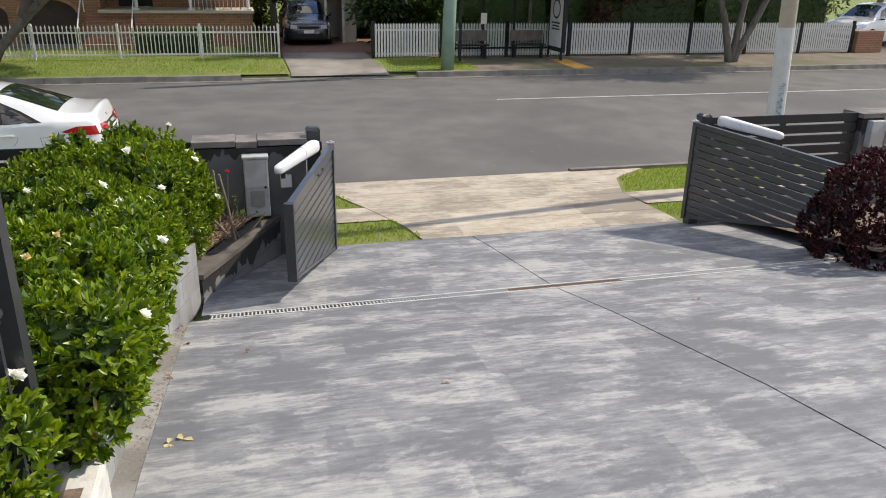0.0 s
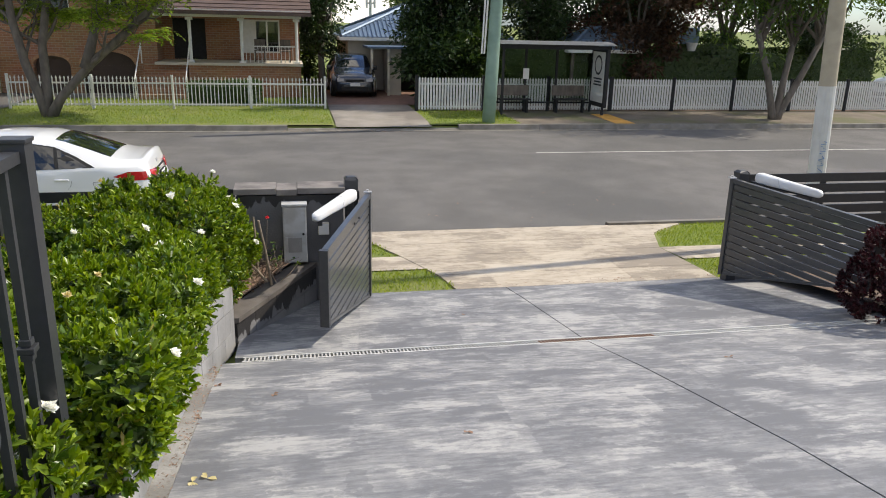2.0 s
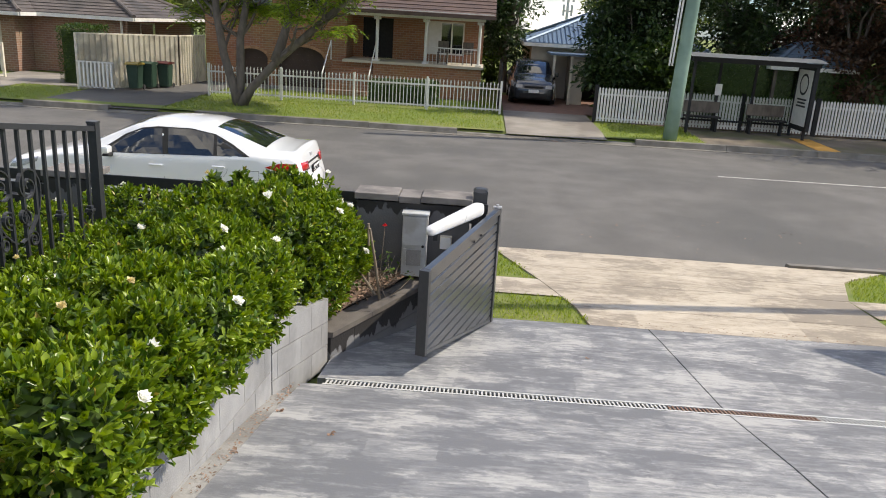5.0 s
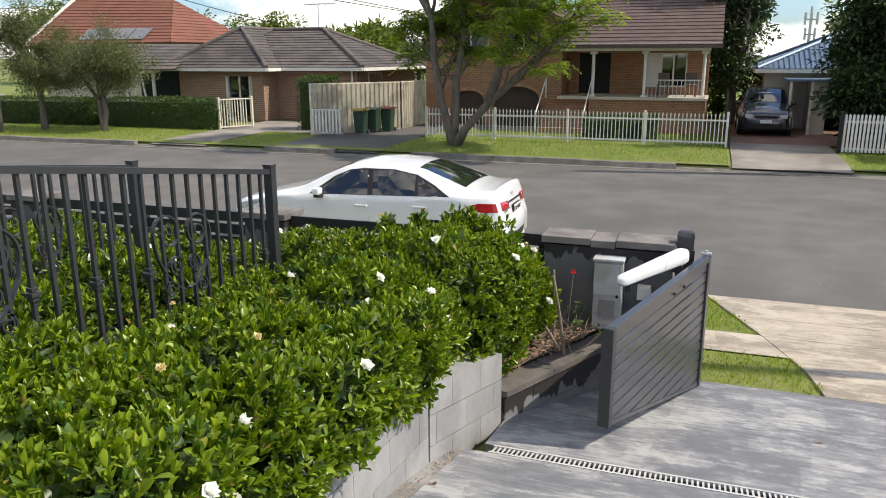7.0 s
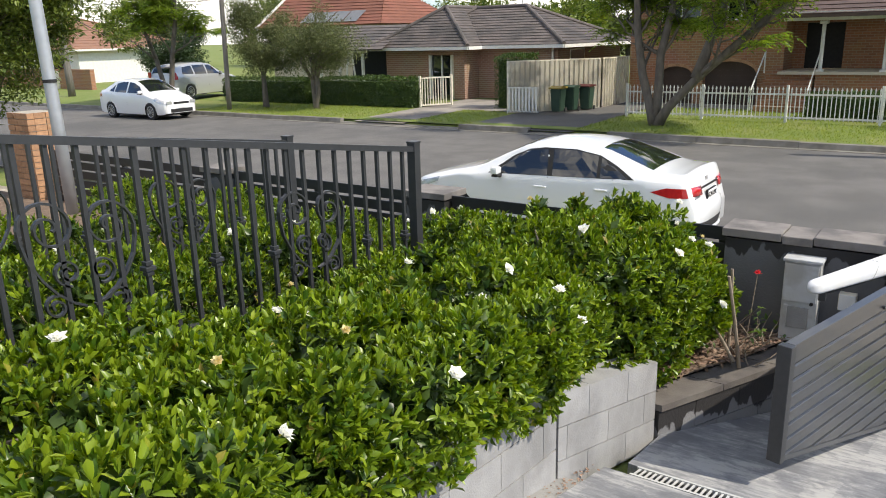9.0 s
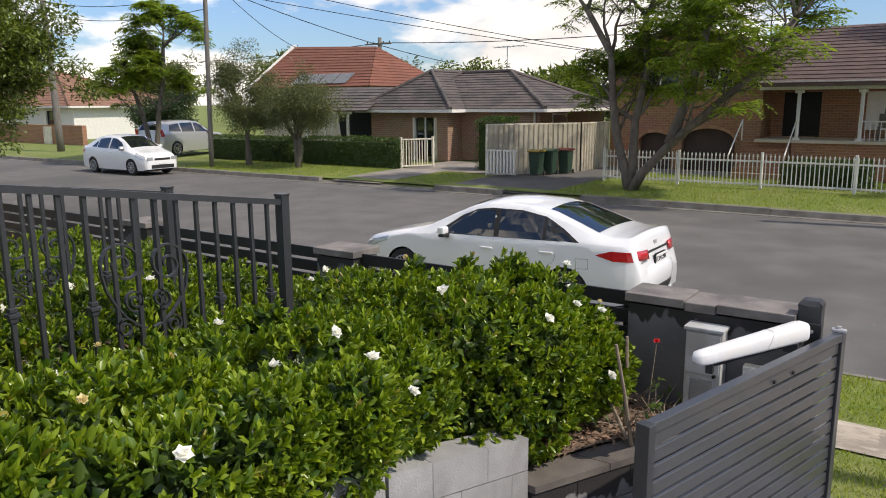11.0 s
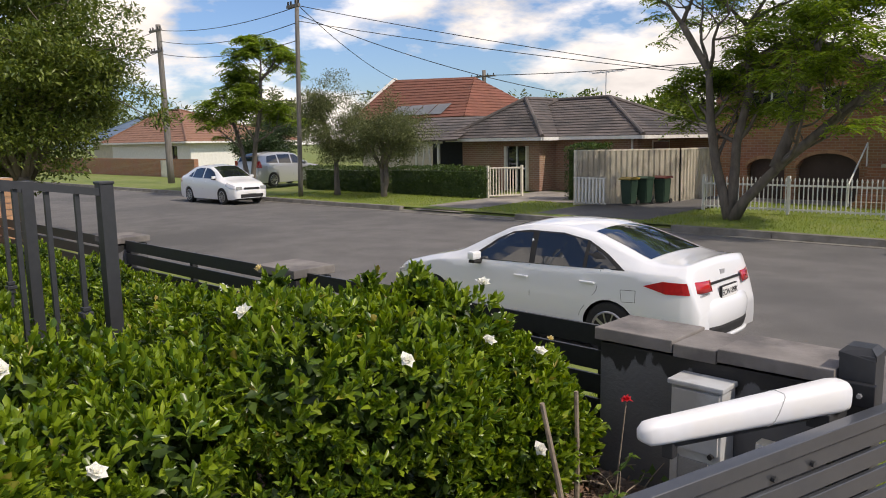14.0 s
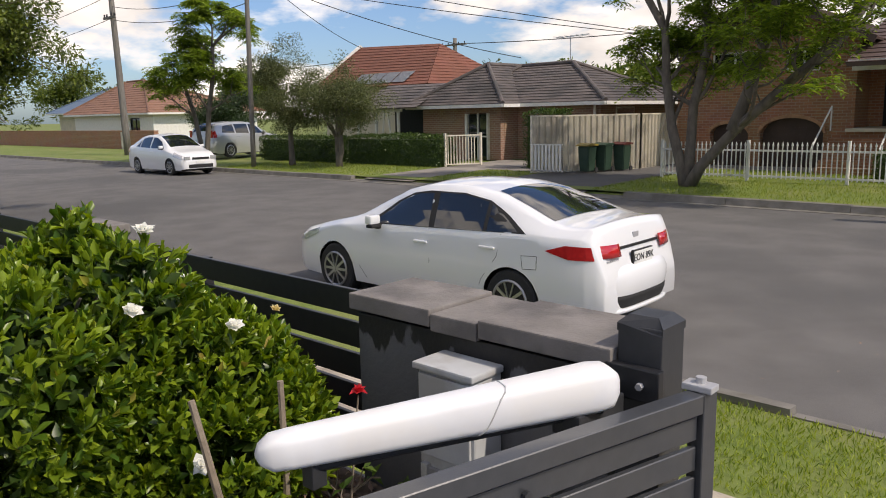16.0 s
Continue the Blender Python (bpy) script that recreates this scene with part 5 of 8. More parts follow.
def feathery_tree(base, stems, label, material, seed, stem_r=0.14, reach=2.0, crown=None, fronds=7, frond_len=0.42, leaflet=(0.115, 0.042), droop=0.5, levels=3):
    """Stems drawn as lines from the base; boughs fork three times, and every twig ends in a tuft of drooping fronds set with leaflets."""
    r = np.random.default_rng(seed)
    t = thing("tree", label, "tree")
    base = Vector(base)
    bm = bmesh.new()
    tufts = []
    cx, cy, cz, rx, ry, rz = crown

    def grow(p, d, length, rad, level):
        pts, q = [p], p.copy()
        for k in range(4):
            d = (d + Vector(r.normal(scale=0.20, size=3)) + Vector((0, 0, 0.10))).normalized()
            q = q + d * length / 4
            e = Vector(((q.x - cx) / rx, (q.y - cy) / ry, (q.z - cz) / rz))
            if e.length > 1:
                d = (d - e.normalized() * 0.55).normalized()
                q = q.lerp(Vector((cx + e.x / e.length * rx, cy + e.y / e.length * ry, cz + e.z / e.length * rz)), 0.5)
            pts.append(q.copy())
        tube(pts, [rad * (1 - 0.16 * k) for k in range(5)], 7 if level < 2 else 4, bm)
        if level >= levels:
            for k in (4, 3, 2):
                tufts.append((pts[k], d))
            return
        for k in range(4 if level < 2 else 3):
            i = (4, 3, 4, 2)[k]
            side = Vector(r.normal(size=3))
            side = (side - d * side.dot(d)).normalized()
            grow(pts[i], (d * 0.65 + side * 0.9 + Vector((0, 0, 0.12))).normalized(), length * r.uniform(0.55, 0.78), rad * 0.46, level + 1)

    for line in stems:
        pts = [base + Vector(p) for p in line]
        n_ = len(pts)
        tube(pts, [stem_r * (1.25 if k == 0 else 1 - 0.5 * k / n_) for k in range(n_)], 10, bm)
        for k in range(2, n_):
            for j in range(2 if k < n_ - 1 else 3):
                d = (pts[k] - pts[k - 1]).normalized()
                side = Vector(r.normal(size=3))
                side = (side - d * side.dot(d)).normalized()
                grow(pts[k], (d * 0.7 + side * 0.8 + Vector((0, 0, 0.2))).normalized(), reach * r.uniform(0.7, 1.15), stem_r * 0.42, 1)
    smooth(part("trunk", bm, "bark", t))
    P, D, U = [], [], []
    up = np.array([0, 0, 1.0])
    for c, d in tufts:
        turn = r.uniform(0, 6.28)
        for k in range(fronds):
            an = turn + 2 * math.pi * k / fronds + r.normal() * 0.2
            h = np.array([math.cos(an), math.sin(an), 0.0])
            rise = r.uniform(0.0, 0.55)
            L = frond_len * r.uniform(0.7, 1.2)
            lat = np.cross(h, up)
            for i in range(1, 7):
                f = i / 6
                q = np.array(c) + h * L * f + up * L * (rise * f - droop * f * f)
                fwd = h + up * (rise - 2 * droop * f)
                size_ = 1 if i < 6 else 0.6
                for sg in (-1, 1):
                    P.append(q)
                    D.append((fwd * 0.55 + sg * lat) * size_ + r.normal(scale=0.12, size=3))
                    U.append(up + r.normal(scale=0.25, size=3))
    leaves("crown", np.array(P), np.array(D), np.array(U), leaflet[0], leaflet[1], material, t, jitter=0.3, seed=seed, shape="chip", fold=0.1)
    return t


FZ = lambda y: prof(FAR, y)
feathery_tree((-6.85, 23.9, FZ(23.9)), (
    ((0.05, 0, -0.05), (-0.12, 0.02, 0.5), (-0.42, 0.05, 1.5), (-0.62, 0.1, 2.6), (-0.75, 0.2, 3.9), (-1.5, 0.1, 5.2)),
    ((0.0, 0.05, -0.05), (0.05, 0.15, 0.9), (0.0, 0.35, 2.0), (0.25, 0.5, 3.4), (0.1, 0.6, 5.0)),
    ((0.08, 0, -0.05), (0.45, -0.05, 0.55), (1.30, -0.1, 1.45), (2.45, -0.2, 2.45), (3.5, -0.1, 3.4), (4.2, 0.1, 4.6)),
    ((1.22, -0.1, 1.38), (1.45, 0.0, 2.2), (1.75, 0.15, 3.2), (2.0, 0.2, 4.6)),
), "jacaranda street tree with forked grey trunk and feathery leaves", "leaf_jaca", 31, stem_r=0.145, reach=1.75, crown=(-5.7, 24.2, 5.1, 5.6, 3.2, 3.2), fronds=5, leaflet=(0.145, 0.055))
feathery_tree((-29.6, 23.7, FZ(23.7)), (
    ((0, 0, -0.05), (-0.2, 0, 0.8), (-0.7, 0.1, 2.0), (-1.4, 0.1, 3.4)),
    ((0.05, 0, -0.05), (0.2, 0.1, 0.8), (0.5, 0.1, 2.2), (0.9, 0.2, 3.8), (1.0, 0.2, 5.0)),
), "yellow-green street tree with an open layered crown", "leaf_jaca", 34, stem_r=0.13, reach=1.35, crown=(-29.4, 23.7, 4.1, 3.4, 2.6, 3.0), fronds=6, leaflet=(0.17, 0.07))
tree((-34.0, 27.5, 0.25), 4.0, (-34.0, 27.5, 2.2, 2.2, 1.6, 1.7), "dense dark garden bush beside a driveway", "leaf_dark", 14000, 0.14, 0.06, 39, trunk_r=0.08, fork=0.15, clump=0.4, per=80)
tree((-21.0, 24.4, FZ(24.4)), 4.6, (-20.9, 24.4, 2.75, 1.75, 1.5, 1.35), "small olive-green street tree on the grass verge", "leaf_olive", 26000, 0.10, 0.032, 32, trunk_r=0.11, fork=0.28, clump=0.3, trunks=((0.15, 0), (-0.2, 0.1)))
tree((-23.7, 24.2, FZ(24.2)), 5.6, (-23.7, 24.2, 3.4, 1.45, 1.5, 2.0), "small olive-green street tree on the grass verge", "leaf_olive", 26000, 0.10, 0.032, 33, trunk_r=0.12, fork=0.28, clump=0.3)
tree((-18.3, 10.3, 0.02), 8.5, (-18.3, 10.4, 4.3, 3.35, 3.0, 2.75), "broad dense green tree on the near verge", "leaf_verge", 90000, 0.115, 0.05, 35, trunk_r=0.15, fork=0.2, trunks=((-0.8, 0), (0.3, 0.2), (0.9, -0.1)), clump=0.38, per=200, limb_n=14)
tree((-24.0, 7.0, 0.3), 7, (-24.0, 7.0, 4.2, 4.0, 3.0, 3.2), "green garden tree beyond the brick pillar", "leaf_verge", 24000, 0.16, 0.07, 36, trunk_r=0.16, fork=0.25, clump=0.5, per=90)
tree((-12.6, 6.3, 0.6), 4.5, (-12.6, 6.2, 2.3, 1.7, 1.4, 1.6), "leafy green shrub tree behind the fence", "leaf_dark", 12000, 0.13, 0.055, 37, trunk_r=0.08, fork=0.15, clump=0.32)
tree((16.3, 23.2, FZ(23.2)), 7, (16.2, 23.4, 5.3, 3.4, 2.4, 2.1), "street tree with leaning grey trunks and thin foliage", "leaf_mid", 14000, 0.20, 0.075, 38, trunk_r=0.12, fork=0.42, trunks=((-1.1, 0), (0.5, 0.2), (1.4, -0.1)), droop=0.2, clump=0.5)
for k, (x, y, h, rr, m_) in enumerate(((7.1, 28.2, 9.5, 1.9, "leaf_dark"), (9.6, 29.2, 10, 2.5, "leaf_dark"), (13.2, 29.3, 11, 2.7, "leaf_dark"), (13.0, 27.4, 8.5, 1.8, "leaf_autumn"), (17.3, 28.4, 10.5, 2.9, "leaf_dark"), (22.0, 28.8, 10, 3.1, "leaf_dark"), (27.5, 29, 9, 3.2, "leaf_mid"), (5.75, 27.3, 6.8, 1.45, "leaf_dark"), (5.15, 26.75, 4.0, 0.85, "leaf_dark"), (6.5, 26.8, 3.6, 1.05, "leaf_hedge"), (1.55, 34.0, 11, 1.15, "leaf_dark"), (0.95, 37.5, 8, 1.3, "leaf_mid"))):
    tree((x, y, FZ(y)), h, (x, y, h * 0.50, rr, rr, h * 0.46), "tall dense dark garden tree behind the picket fence" if x > 3 else "tall narrow dark tree between houses", m_, 15000 if rr > 1.5 else 9000, 0.19, 0.095, 50 + k, trunk_r=0.15, fork=0.22, clump=0.42, per=80)
for k, (x, y, h, rr) in enumerate(((-49, 66, 7.0, 5.5), (-41, 68, 6.6, 6), (-25, 68, 5.4, 6.0), (-20, 45, 5.5, 2.6), (-9, 60, 6.2, 5), (16, 70, 9, 7), (30, 66, 9, 7), (-62, 62, 8.0, 6), (-80, 60, 9, 8), (-100, 45, 9, 8), (-105, 25, 8, 8), (-112, 8, 9, 8), (-72, 42, 6.5, 4), (-128, -8, 9, 9), (-60, 46, 6, 4))):
    tree((x, y, 0.2), h, (x, y, h * 0.62, rr, 3.5, h * 0.36), "distant dark tree line behind the houses", "leaf_verge" if k % 2 else "leaf_olive", 6500, 0.42, 0.2, 80 + k, trunk_r=0.2, fork=0.3, clump=0.8, limb_n=8, per=90)


def clipped_hedge(x0, x1, y0, y1, z0, z1, label, seed, n=7000):
    t = thing("clipped_hedge", label, "hedge")
    r = np.random.default_rng(seed)
    p = np.stack([r.uniform(x0, x1, n), r.uniform(y0, y1, n), r.uniform(z0, z1, n)], 1)
    side = r.integers(0, 4, n)
    p[side == 0, 1] = y0 + r.normal(scale=0.03, size=(side == 0).sum())
    p[side == 1, 2] = z1 + r.normal(scale=0.03, size=(side == 1).sum())
    p[side == 2, 0] = np.where(r.random((side == 2).sum()) < 0.5, x0, x1) + r.normal(scale=0.03, size=(side == 2).sum())
    wave = np.array([0.10 * noise.noise((a * 1.7, b * 1.7, c * 2.2)) for a, b, c in p])
    p[:, 1] += wave
    p[:, 2] += wave
    leaves("foliage", p, r.normal(size=p.shape) + np.array([0, -0.6, 0.6]), r.normal(size=p.shape), 0.09, 0.045, "leaf_hedge", t, seed=seed)
    part("core", B(x0 + 0.1, x1 - 0.1, y0 + 0.1, y1 - 0.1, z0, z1 - 0.12), "leaf_hedge", t)
    return t


clipped_hedge(-22.2, -16.9, 25.75, 26.5, 0.2, 1.30, "clipped dark green front hedge beside a gate", 61)
clipped_hedge(-28.2, -22.9, 25.75, 26.5, 0.2, 1.25, "clipped dark green front hedge", 62)
clipped_hedge(-13.9, -12.6, 26.6, 27.6, 0.2, 2.1, "bushy green shrub beside a metal fence", 63, 4000)
for k_, (x0_, x1_) in enumerate(((11.3, 14.0), (14.1, 17.4), (17.5, 20.4), (20.5, 23.5))):
    clipped_hedge(x0_, x1_, 27.0 + 0.3 * (k_ % 2), 28.4, 0.2, 2.3 + 0.3 * (k_ % 2), "dense dark shrubs in shade behind the picket fence", 70 + k_, 6000)
clipped_hedge(7.3, 11.2, 27.3, 28.4, 0.2, 2.4, "dense dark shrubs in shade behind the picket fence", 76, 7000)
clipped_hedge(-3.2, -0.9, 26.6, 27.4, 0.2, 0.95, "low leafy garden shrubs behind the picket fence", 64, 3000)


# ---- houses ----
def roof_plane(bm, eave_a, eave_b, ridge_a, ridge_b, rows=14, lap=0.03):
    """One roof slope as overlapping courses between an eave and a ridge (a point for a hip end)."""
    ea, eb, ra, rb = map(Vector, (eave_a, eave_b, ridge_a, ridge_b))
    nrm = (eb - ea).cross((ra + rb) / 2 - ea).normalized()
    if nrm.z < 0:
        nrm = -nrm
    last = None
    for i in range(rows):
        f0, f1 = i / rows, (i + 1) / rows
        lo, hi = (ea.lerp(ra, f0), eb.lerp(rb, f0)), (ea.lerp(ra, f1), eb.lerp(rb, f1))
        v = [bm.verts.new(p) for p in (lo[0] + nrm * lap, lo[1] + nrm * lap, hi[1] + nrm * 0.004, hi[0] + nrm * 0.004)]
        w = last or [bm.verts.new(p) for p in (lo[0] - nrm * 0.04, lo[1] - nrm * 0.04)]
        if (v[2].co - v[3].co).length > 1e-4:
            bm.faces.new(v)
        else:
            bm.faces.new(v[:3])
        bm.faces.new((w[0], w[1], v[1], v[0]))
        last = [v[3], v[2]]
    return bm


def hip_roof(t, x0, x1, y0, y1, ze, ridge, material, rows=14, name="roof"):
    """ridge: the two ends of the ridge line."""
    (ax, ay, az), (bx, by, bz) = ridge
    A_, B_ = (ax, ay, az), (bx, by, bz)
    c = ((x0, y0, ze), (x1, y0, ze), (x1, y1, ze), (x0, y1, ze))
    if abs(bx - ax) > abs(by - ay):
        planes = ((c[0], c[1], A_, B_), (c[1], c[2], B_, B_), (c[2], c[3], B_, A_), (c[3], c[0], A_, A_))
        hips = ((c[0], A_), (c[1], B_), (c[2], B_), (c[3], A_), (A_, B_))
    else:
        planes = ((c[0], c[1], A_, A_), (c[1], c[2], A_, B_), (c[2], c[3], B_, B_), (c[3], c[0], B_, A_))
        hips = ((c[0], A_), (c[1], A_), (c[2], B_), (c[3], B_), (A_, B_))
    bm = bmesh.new()
    for pl in planes:
        roof_plane(bm, *pl, rows=rows)
    ob = part(name, bm, material, t)
    for a, b in hips:
        if (Vector(a) - Vector(b)).length > 0.1:
            a2, b2 = Vector(a) + Vector((0, 0, 0.04)), Vector(b) + Vector((0, 0, 0.05))
            part("ridge_cap", tube([a2, b2], 0.085, 8), material, ob)
    for a, b in zip(c, c[1:] + c[:1]):
        bm = bmesh.new()
        bar(bm, Vector(a) - Vector((0, 0, 0.07)), Vector(b) - Vector((0, 0, 0.07)), 0.11, 0.13)
        part("gutter", bm, "white_paint", t)
    return ob


def window(t, x0, x1, y, z0, z1, frame_mat="white_paint", bars=1, face=-1, w=0.06):
    fr = part("window", B(x0, x1, y - 0.05, y + 0.03, z0, z0 + w), frame_mat, t)
    part("frame", B(x0, x1, y - 0.05, y + 0.03, z1 - w, z1), frame_mat, fr)
    for k in range(bars + 2):
        x = x0 + (x1 - x0 - w) * k / (bars + 1)
        part("frame", B(x, x + w, y - 0.048, y + 0.03, z0 + w, z1 - w), frame_mat, fr)
    part("pane", B(x0 + w / 2, x1 - w / 2, y - 0.01, y + 0.01, z0 + w / 2, z1 - w / 2), "win_glass", fr)
    return fr


def wall_with(x0, x1, y0, y1, z0, z1, holes=()):
    """A wall along x with openings (xa, xb, za, zb) or arches (…, rise) right through it."""
    bm = bmesh.new()
    xs = sorted({x0, x1, *[h[0] for h in holes], *[h[1] for h in holes]})
    for a, b in zip(xs, xs[1:]):
        hs = sorted((h for h in holes if h[0] <= a + 1e-6 and h[1] >= b - 1e-6), key=lambda h: h[2])
        z = z0
        for h in hs:
            if h[2] > z + 1e-4:
                box(bm, a, b, y0, y1, z, h[2])
            z = h[3]
        box(bm, a, b, y0, y1, z, z1)
    bmesh.ops.remove_doubles(bm, verts=bm.verts[:], dist=0.001)
    return bm


# low brick house with a grey tiled hip roof
ha = thing("brick_house", "single-storey brown brick house with dark grey tiled roof", "house")
g = 0.25
part("wall", wall_with(-21.2, -17.0, 29.3, 29.55, g, 2.45, ((-18.85, -17.55, g, 2.1),)), "brick_a", ha)
part("wall", B(-17.25, -17.0, 29.56, 37, g, 2.45), "brick_a", ha)
part("wall", B(-21.2, -20.95, 29.56, 37, g, 2.45), "brick_a", ha)
part("wall", B(-16.99, -13.2, 30.4, 30.65, g, 2.45), "brick_a", ha)
part("wall", B(-13.45, -13.2, 30.66, 36.69, g, 2.45), "brick_a", ha)
part("wall", B(-20.9, -13.2, 36.7, 36.95, g, 2.45), "brick_a", ha)
part("window_frame", B(-13.2, -13.17, 31.5, 32.9, 1.0, 2.25), "white_paint", ha)
part("pane", B(-13.17, -13.16, 31.56, 32.84, 1.06, 2.19), "win_glass", ha)
dr = part("entry_frame", B(-18.85, -18.75, 29.30, 29.5, g, 2.1), "white_paint", ha)
part("pane", B(-18.74, -17.7, 29.42, 29.45, g + 0.05, 2.05), "win_glass", ha)
for x in (-18.25, -17.76):
    part("mullion", B(x, x + 0.06, 29.36, 29.41, g, 2.1), "white_paint", ha)
part("transom", B(-18.74, -17.7, 29.36, 29.40, 1.15, 1.21), "white_paint", ha)
part("door", B(-17.69, -17.55, 29.36, 29.5, g, 2.1), "cream", ha)
part("downpipe", tube([(-13.4, 30.33, 0.3), (-13.4, 30.33, 2.3), (-13.2, 30.1, 2.42)], 0.045, 8), "white_paint", ha)
hip_roof(ha, -21.7, -16.5, 28.8, 37.4, 2.45, ((-19.3, 31.4, 4.12), (-19.3, 34.2, 4.12)), M["tile_grey"])
hip_roof(ha, -20.4, -12.7, 29.9, 37.3, 2.46, ((-18.6, 32.9, 4.06), (-16.0, 32.9, 4.06)), M["tile_grey"])
part("aerial", tube([(-16.6, 33.6, 3.6), (-16.6, 33.6, 5.2)], 0.02, 6), "galv", ha)
bm = bmesh.new()
bar(bm, (-17.3, 33.6, 5.2), (-15.7, 33.6, 5.25), 0.03)
for k in range(6):
    bar(bm, (-17.2 + k * 0.28, 33.2, 5.22), (-17.2 + k * 0.28, 34.0, 5.22), 0.02)
part("aerial", bm, "galv", ha)
# carport at its side
cp_ = thing("pergola", "white-framed open pergola with a pitched dark roof", "pergola")
bm = bmesh.new()
for x in (-24.6, -23.4, -22.0):
    bar(bm, (x, 28.6, 0.25), (x, 28.6, 2.3), 0.10)
bar(bm, (-24.8, 28.6, 2.3), (-21.8, 28.6, 2.3), 0.12)
bar(bm, (-23.1, 28.55, 0.25), (-22.8, 28.55, 2.25), 0.06)
bar(bm, (-22.3, 28.55, 0.25), (-22.6, 28.55, 2.25), 0.06)
part("frame", bm, "white_paint", cp_)
bm = bmesh.new()
roof_plane(bm, (-25.0, 28.3, 2.35), (-20.6, 28.3, 2.4), (-25.6, 31.5, 3.5), (-21.2, 31.0, 3.45), rows=8)
part("roof", bm, "tile_grey", cp_)
part("back_wall", B(-25, -21.3, 31.3, 31.5, 0.25, 3.3), "dark", cp_)

# red-roofed house behind
hr = thing("red_roofed_house", "older house with a faded red tiled gable roof", "house")
bm = bmesh.new()
roof_plane(bm, (-34.0, 33.2, 3.6), (-24.6, 33.2, 3.6), (-33.6, 37.0, 6.15), (-27.2, 37.0, 5.9), rows=14)
roof_plane(bm, (-24.6, 33.2, 3.6), (-24.6, 41, 3.6), (-27.2, 37.0, 5.9), (-27.2, 37.0, 5.9), rows=14)
roof_plane(bm, (-24.6, 41, 3.6), (-34, 41, 3.6), (-27.2, 37.0, 5.9), (-33.6, 37.0, 6.15), rows=14)
part("roof", bm, "tile_red", hr)
part("wall", B(-33.4, -25.2, 33.9, 40.3, 0.2, 3.62), "render", hr)
part("gable", prism(((33.7, 3.5), (40.4, 3.5), (37.0, 5.95)), "x", -33.5, -33.2), "render", hr)
for a, b in (((-33.75, 33.1, 3.55), (-33.75, 37.0, 6.2)), ((-33.75, 40.9, 3.55), (-33.75, 37.0, 6.2))):
    bm = bmesh.new()
    bar(bm, a, b, 0.08, 0.2)
    part("barge_board", bm, "white_paint", hr)
for k in range(4):
    bm = bmesh.new()
    x = -30.5 + k * 1.05
    v = [bm.verts.new(p) for p in ((x, 33.35, 3.78), (x + 0.98, 33.35, 3.78), (x + 0.98, 34.2, 4.34), (x, 34.2, 4.34))]
    bm.faces.new(v)
    bmesh.ops.solidify(bm, geom=bm.faces[:], thickness=-0.04)
    part("roof_sheet", bm, "galv", hr)

# two-storey brick house with arched garage doors
hb = thing("two_storey_house", "orange brick house with arched garage doors and a columned porch", "house")
arches = ((-8.85, -7.62), (-7.25, -5.40))
bm = bmesh.new()
ytop = 4.05
segs = []
for x0, x1 in arches:
    for k in range(12):
        xa, xb = x0 + (x1 - x0) * k / 12, x0 + (x1 - x0) * (k + 1) / 12
        f = lambda x: 1.30 + 0.50 * math.sqrt(max(0, 1 - ((x - (x0 + x1) / 2) / ((x1 - x0) / 2)) ** 2)) * (x1 - x0) / 1.9
        vs = [(xa, f(xa)), (xb, f(xb)), (xb, 2.2), (xa, 2.2)]
        prism(vs, "y", 30.0, 30.35, bm)
for xa, xb in ((-10.0, -8.85), (-7.62, -7.25), (-5.40, -4.6)):
    box(bm, xa, xb, 30.0, 30.35, 0.25, 2.2)
for xa, xb, za, zb in ((-10.0, -8.9, 2.2, ytop), (-8.9, -7.45, 2.2, 3.15), (-7.45, -6.6, 2.2, ytop), (-6.6, -5.6, 2.2, 3.15), (-5.6, -4.6, 2.2, ytop), (-8.9, -7.45, 3.85, ytop), (-6.6, -5.6, 3.85, ytop)):
    box(bm, xa, xb, 30.0, 30.35, za, zb)
bmesh.ops.remove_doubles(bm, verts=bm.verts[:], dist=0.001)
part("wall", bm, "brick_b", hb)
part("gable", prism(((-10.0, ytop), (-4.6, ytop), (-7.3, 5.35)), "y", 30.0, 30.3), "brick_b", hb)
part("wall", B(-10.0, -9.75, 30.36, 40, 0.25, ytop), "brick_b", hb)
part("wall", B(-4.85, -4.6, 30.36, 40, 0.25, ytop), "brick_b", hb)
for x0, x1 in arches:
    gd_ = part("garage_door", B(x0 + 0.02, x1 - 0.02, 30.24, 30.29, 0.25, 1.85), mat("garage_brown", (0.055, 0.032, 0.026), (0.07, 0.042, 0.034), 3, 0.6), hb)
    for k in range(7):
        part("panel_rib", B(x0 + 0.03, x1 - 0.03, 30.225, 30.239, 0.35 + k * 0.2, 0.47 + k * 0.2), gd_.data.materials[0], gd_)
    bm = bmesh.new()
    pts = [((x0 + x1) / 2 - (x1 - x0) / 2 * 1.04 * math.cos(math.pi * k / 14), 1.32 + 0.52 * math.sin(math.pi * k / 14) * (x1 - x0) / 1.9) for k in range(15)]
    for p, q in zip(pts, pts[1:]):
        bar(bm, (p[0], 29.985, p[1]), (q[0], 29.985, q[1]), 0.05, 0.10)
    part("arch_trim", bm, "brick_post", hb)
for x0, x1 in ((-8.9, -7.45), (-6.6, -5.6)):
    wn_ = window(hb, x0, x1, 30.15, 3.15, 3.85, "white_paint", 1)
    part("blind", B(x0 + 0.04, x1 - 0.04, 30.18, 30.2, 3.42, 3.83), "white_paint", wn_)
bm = bmesh.new()
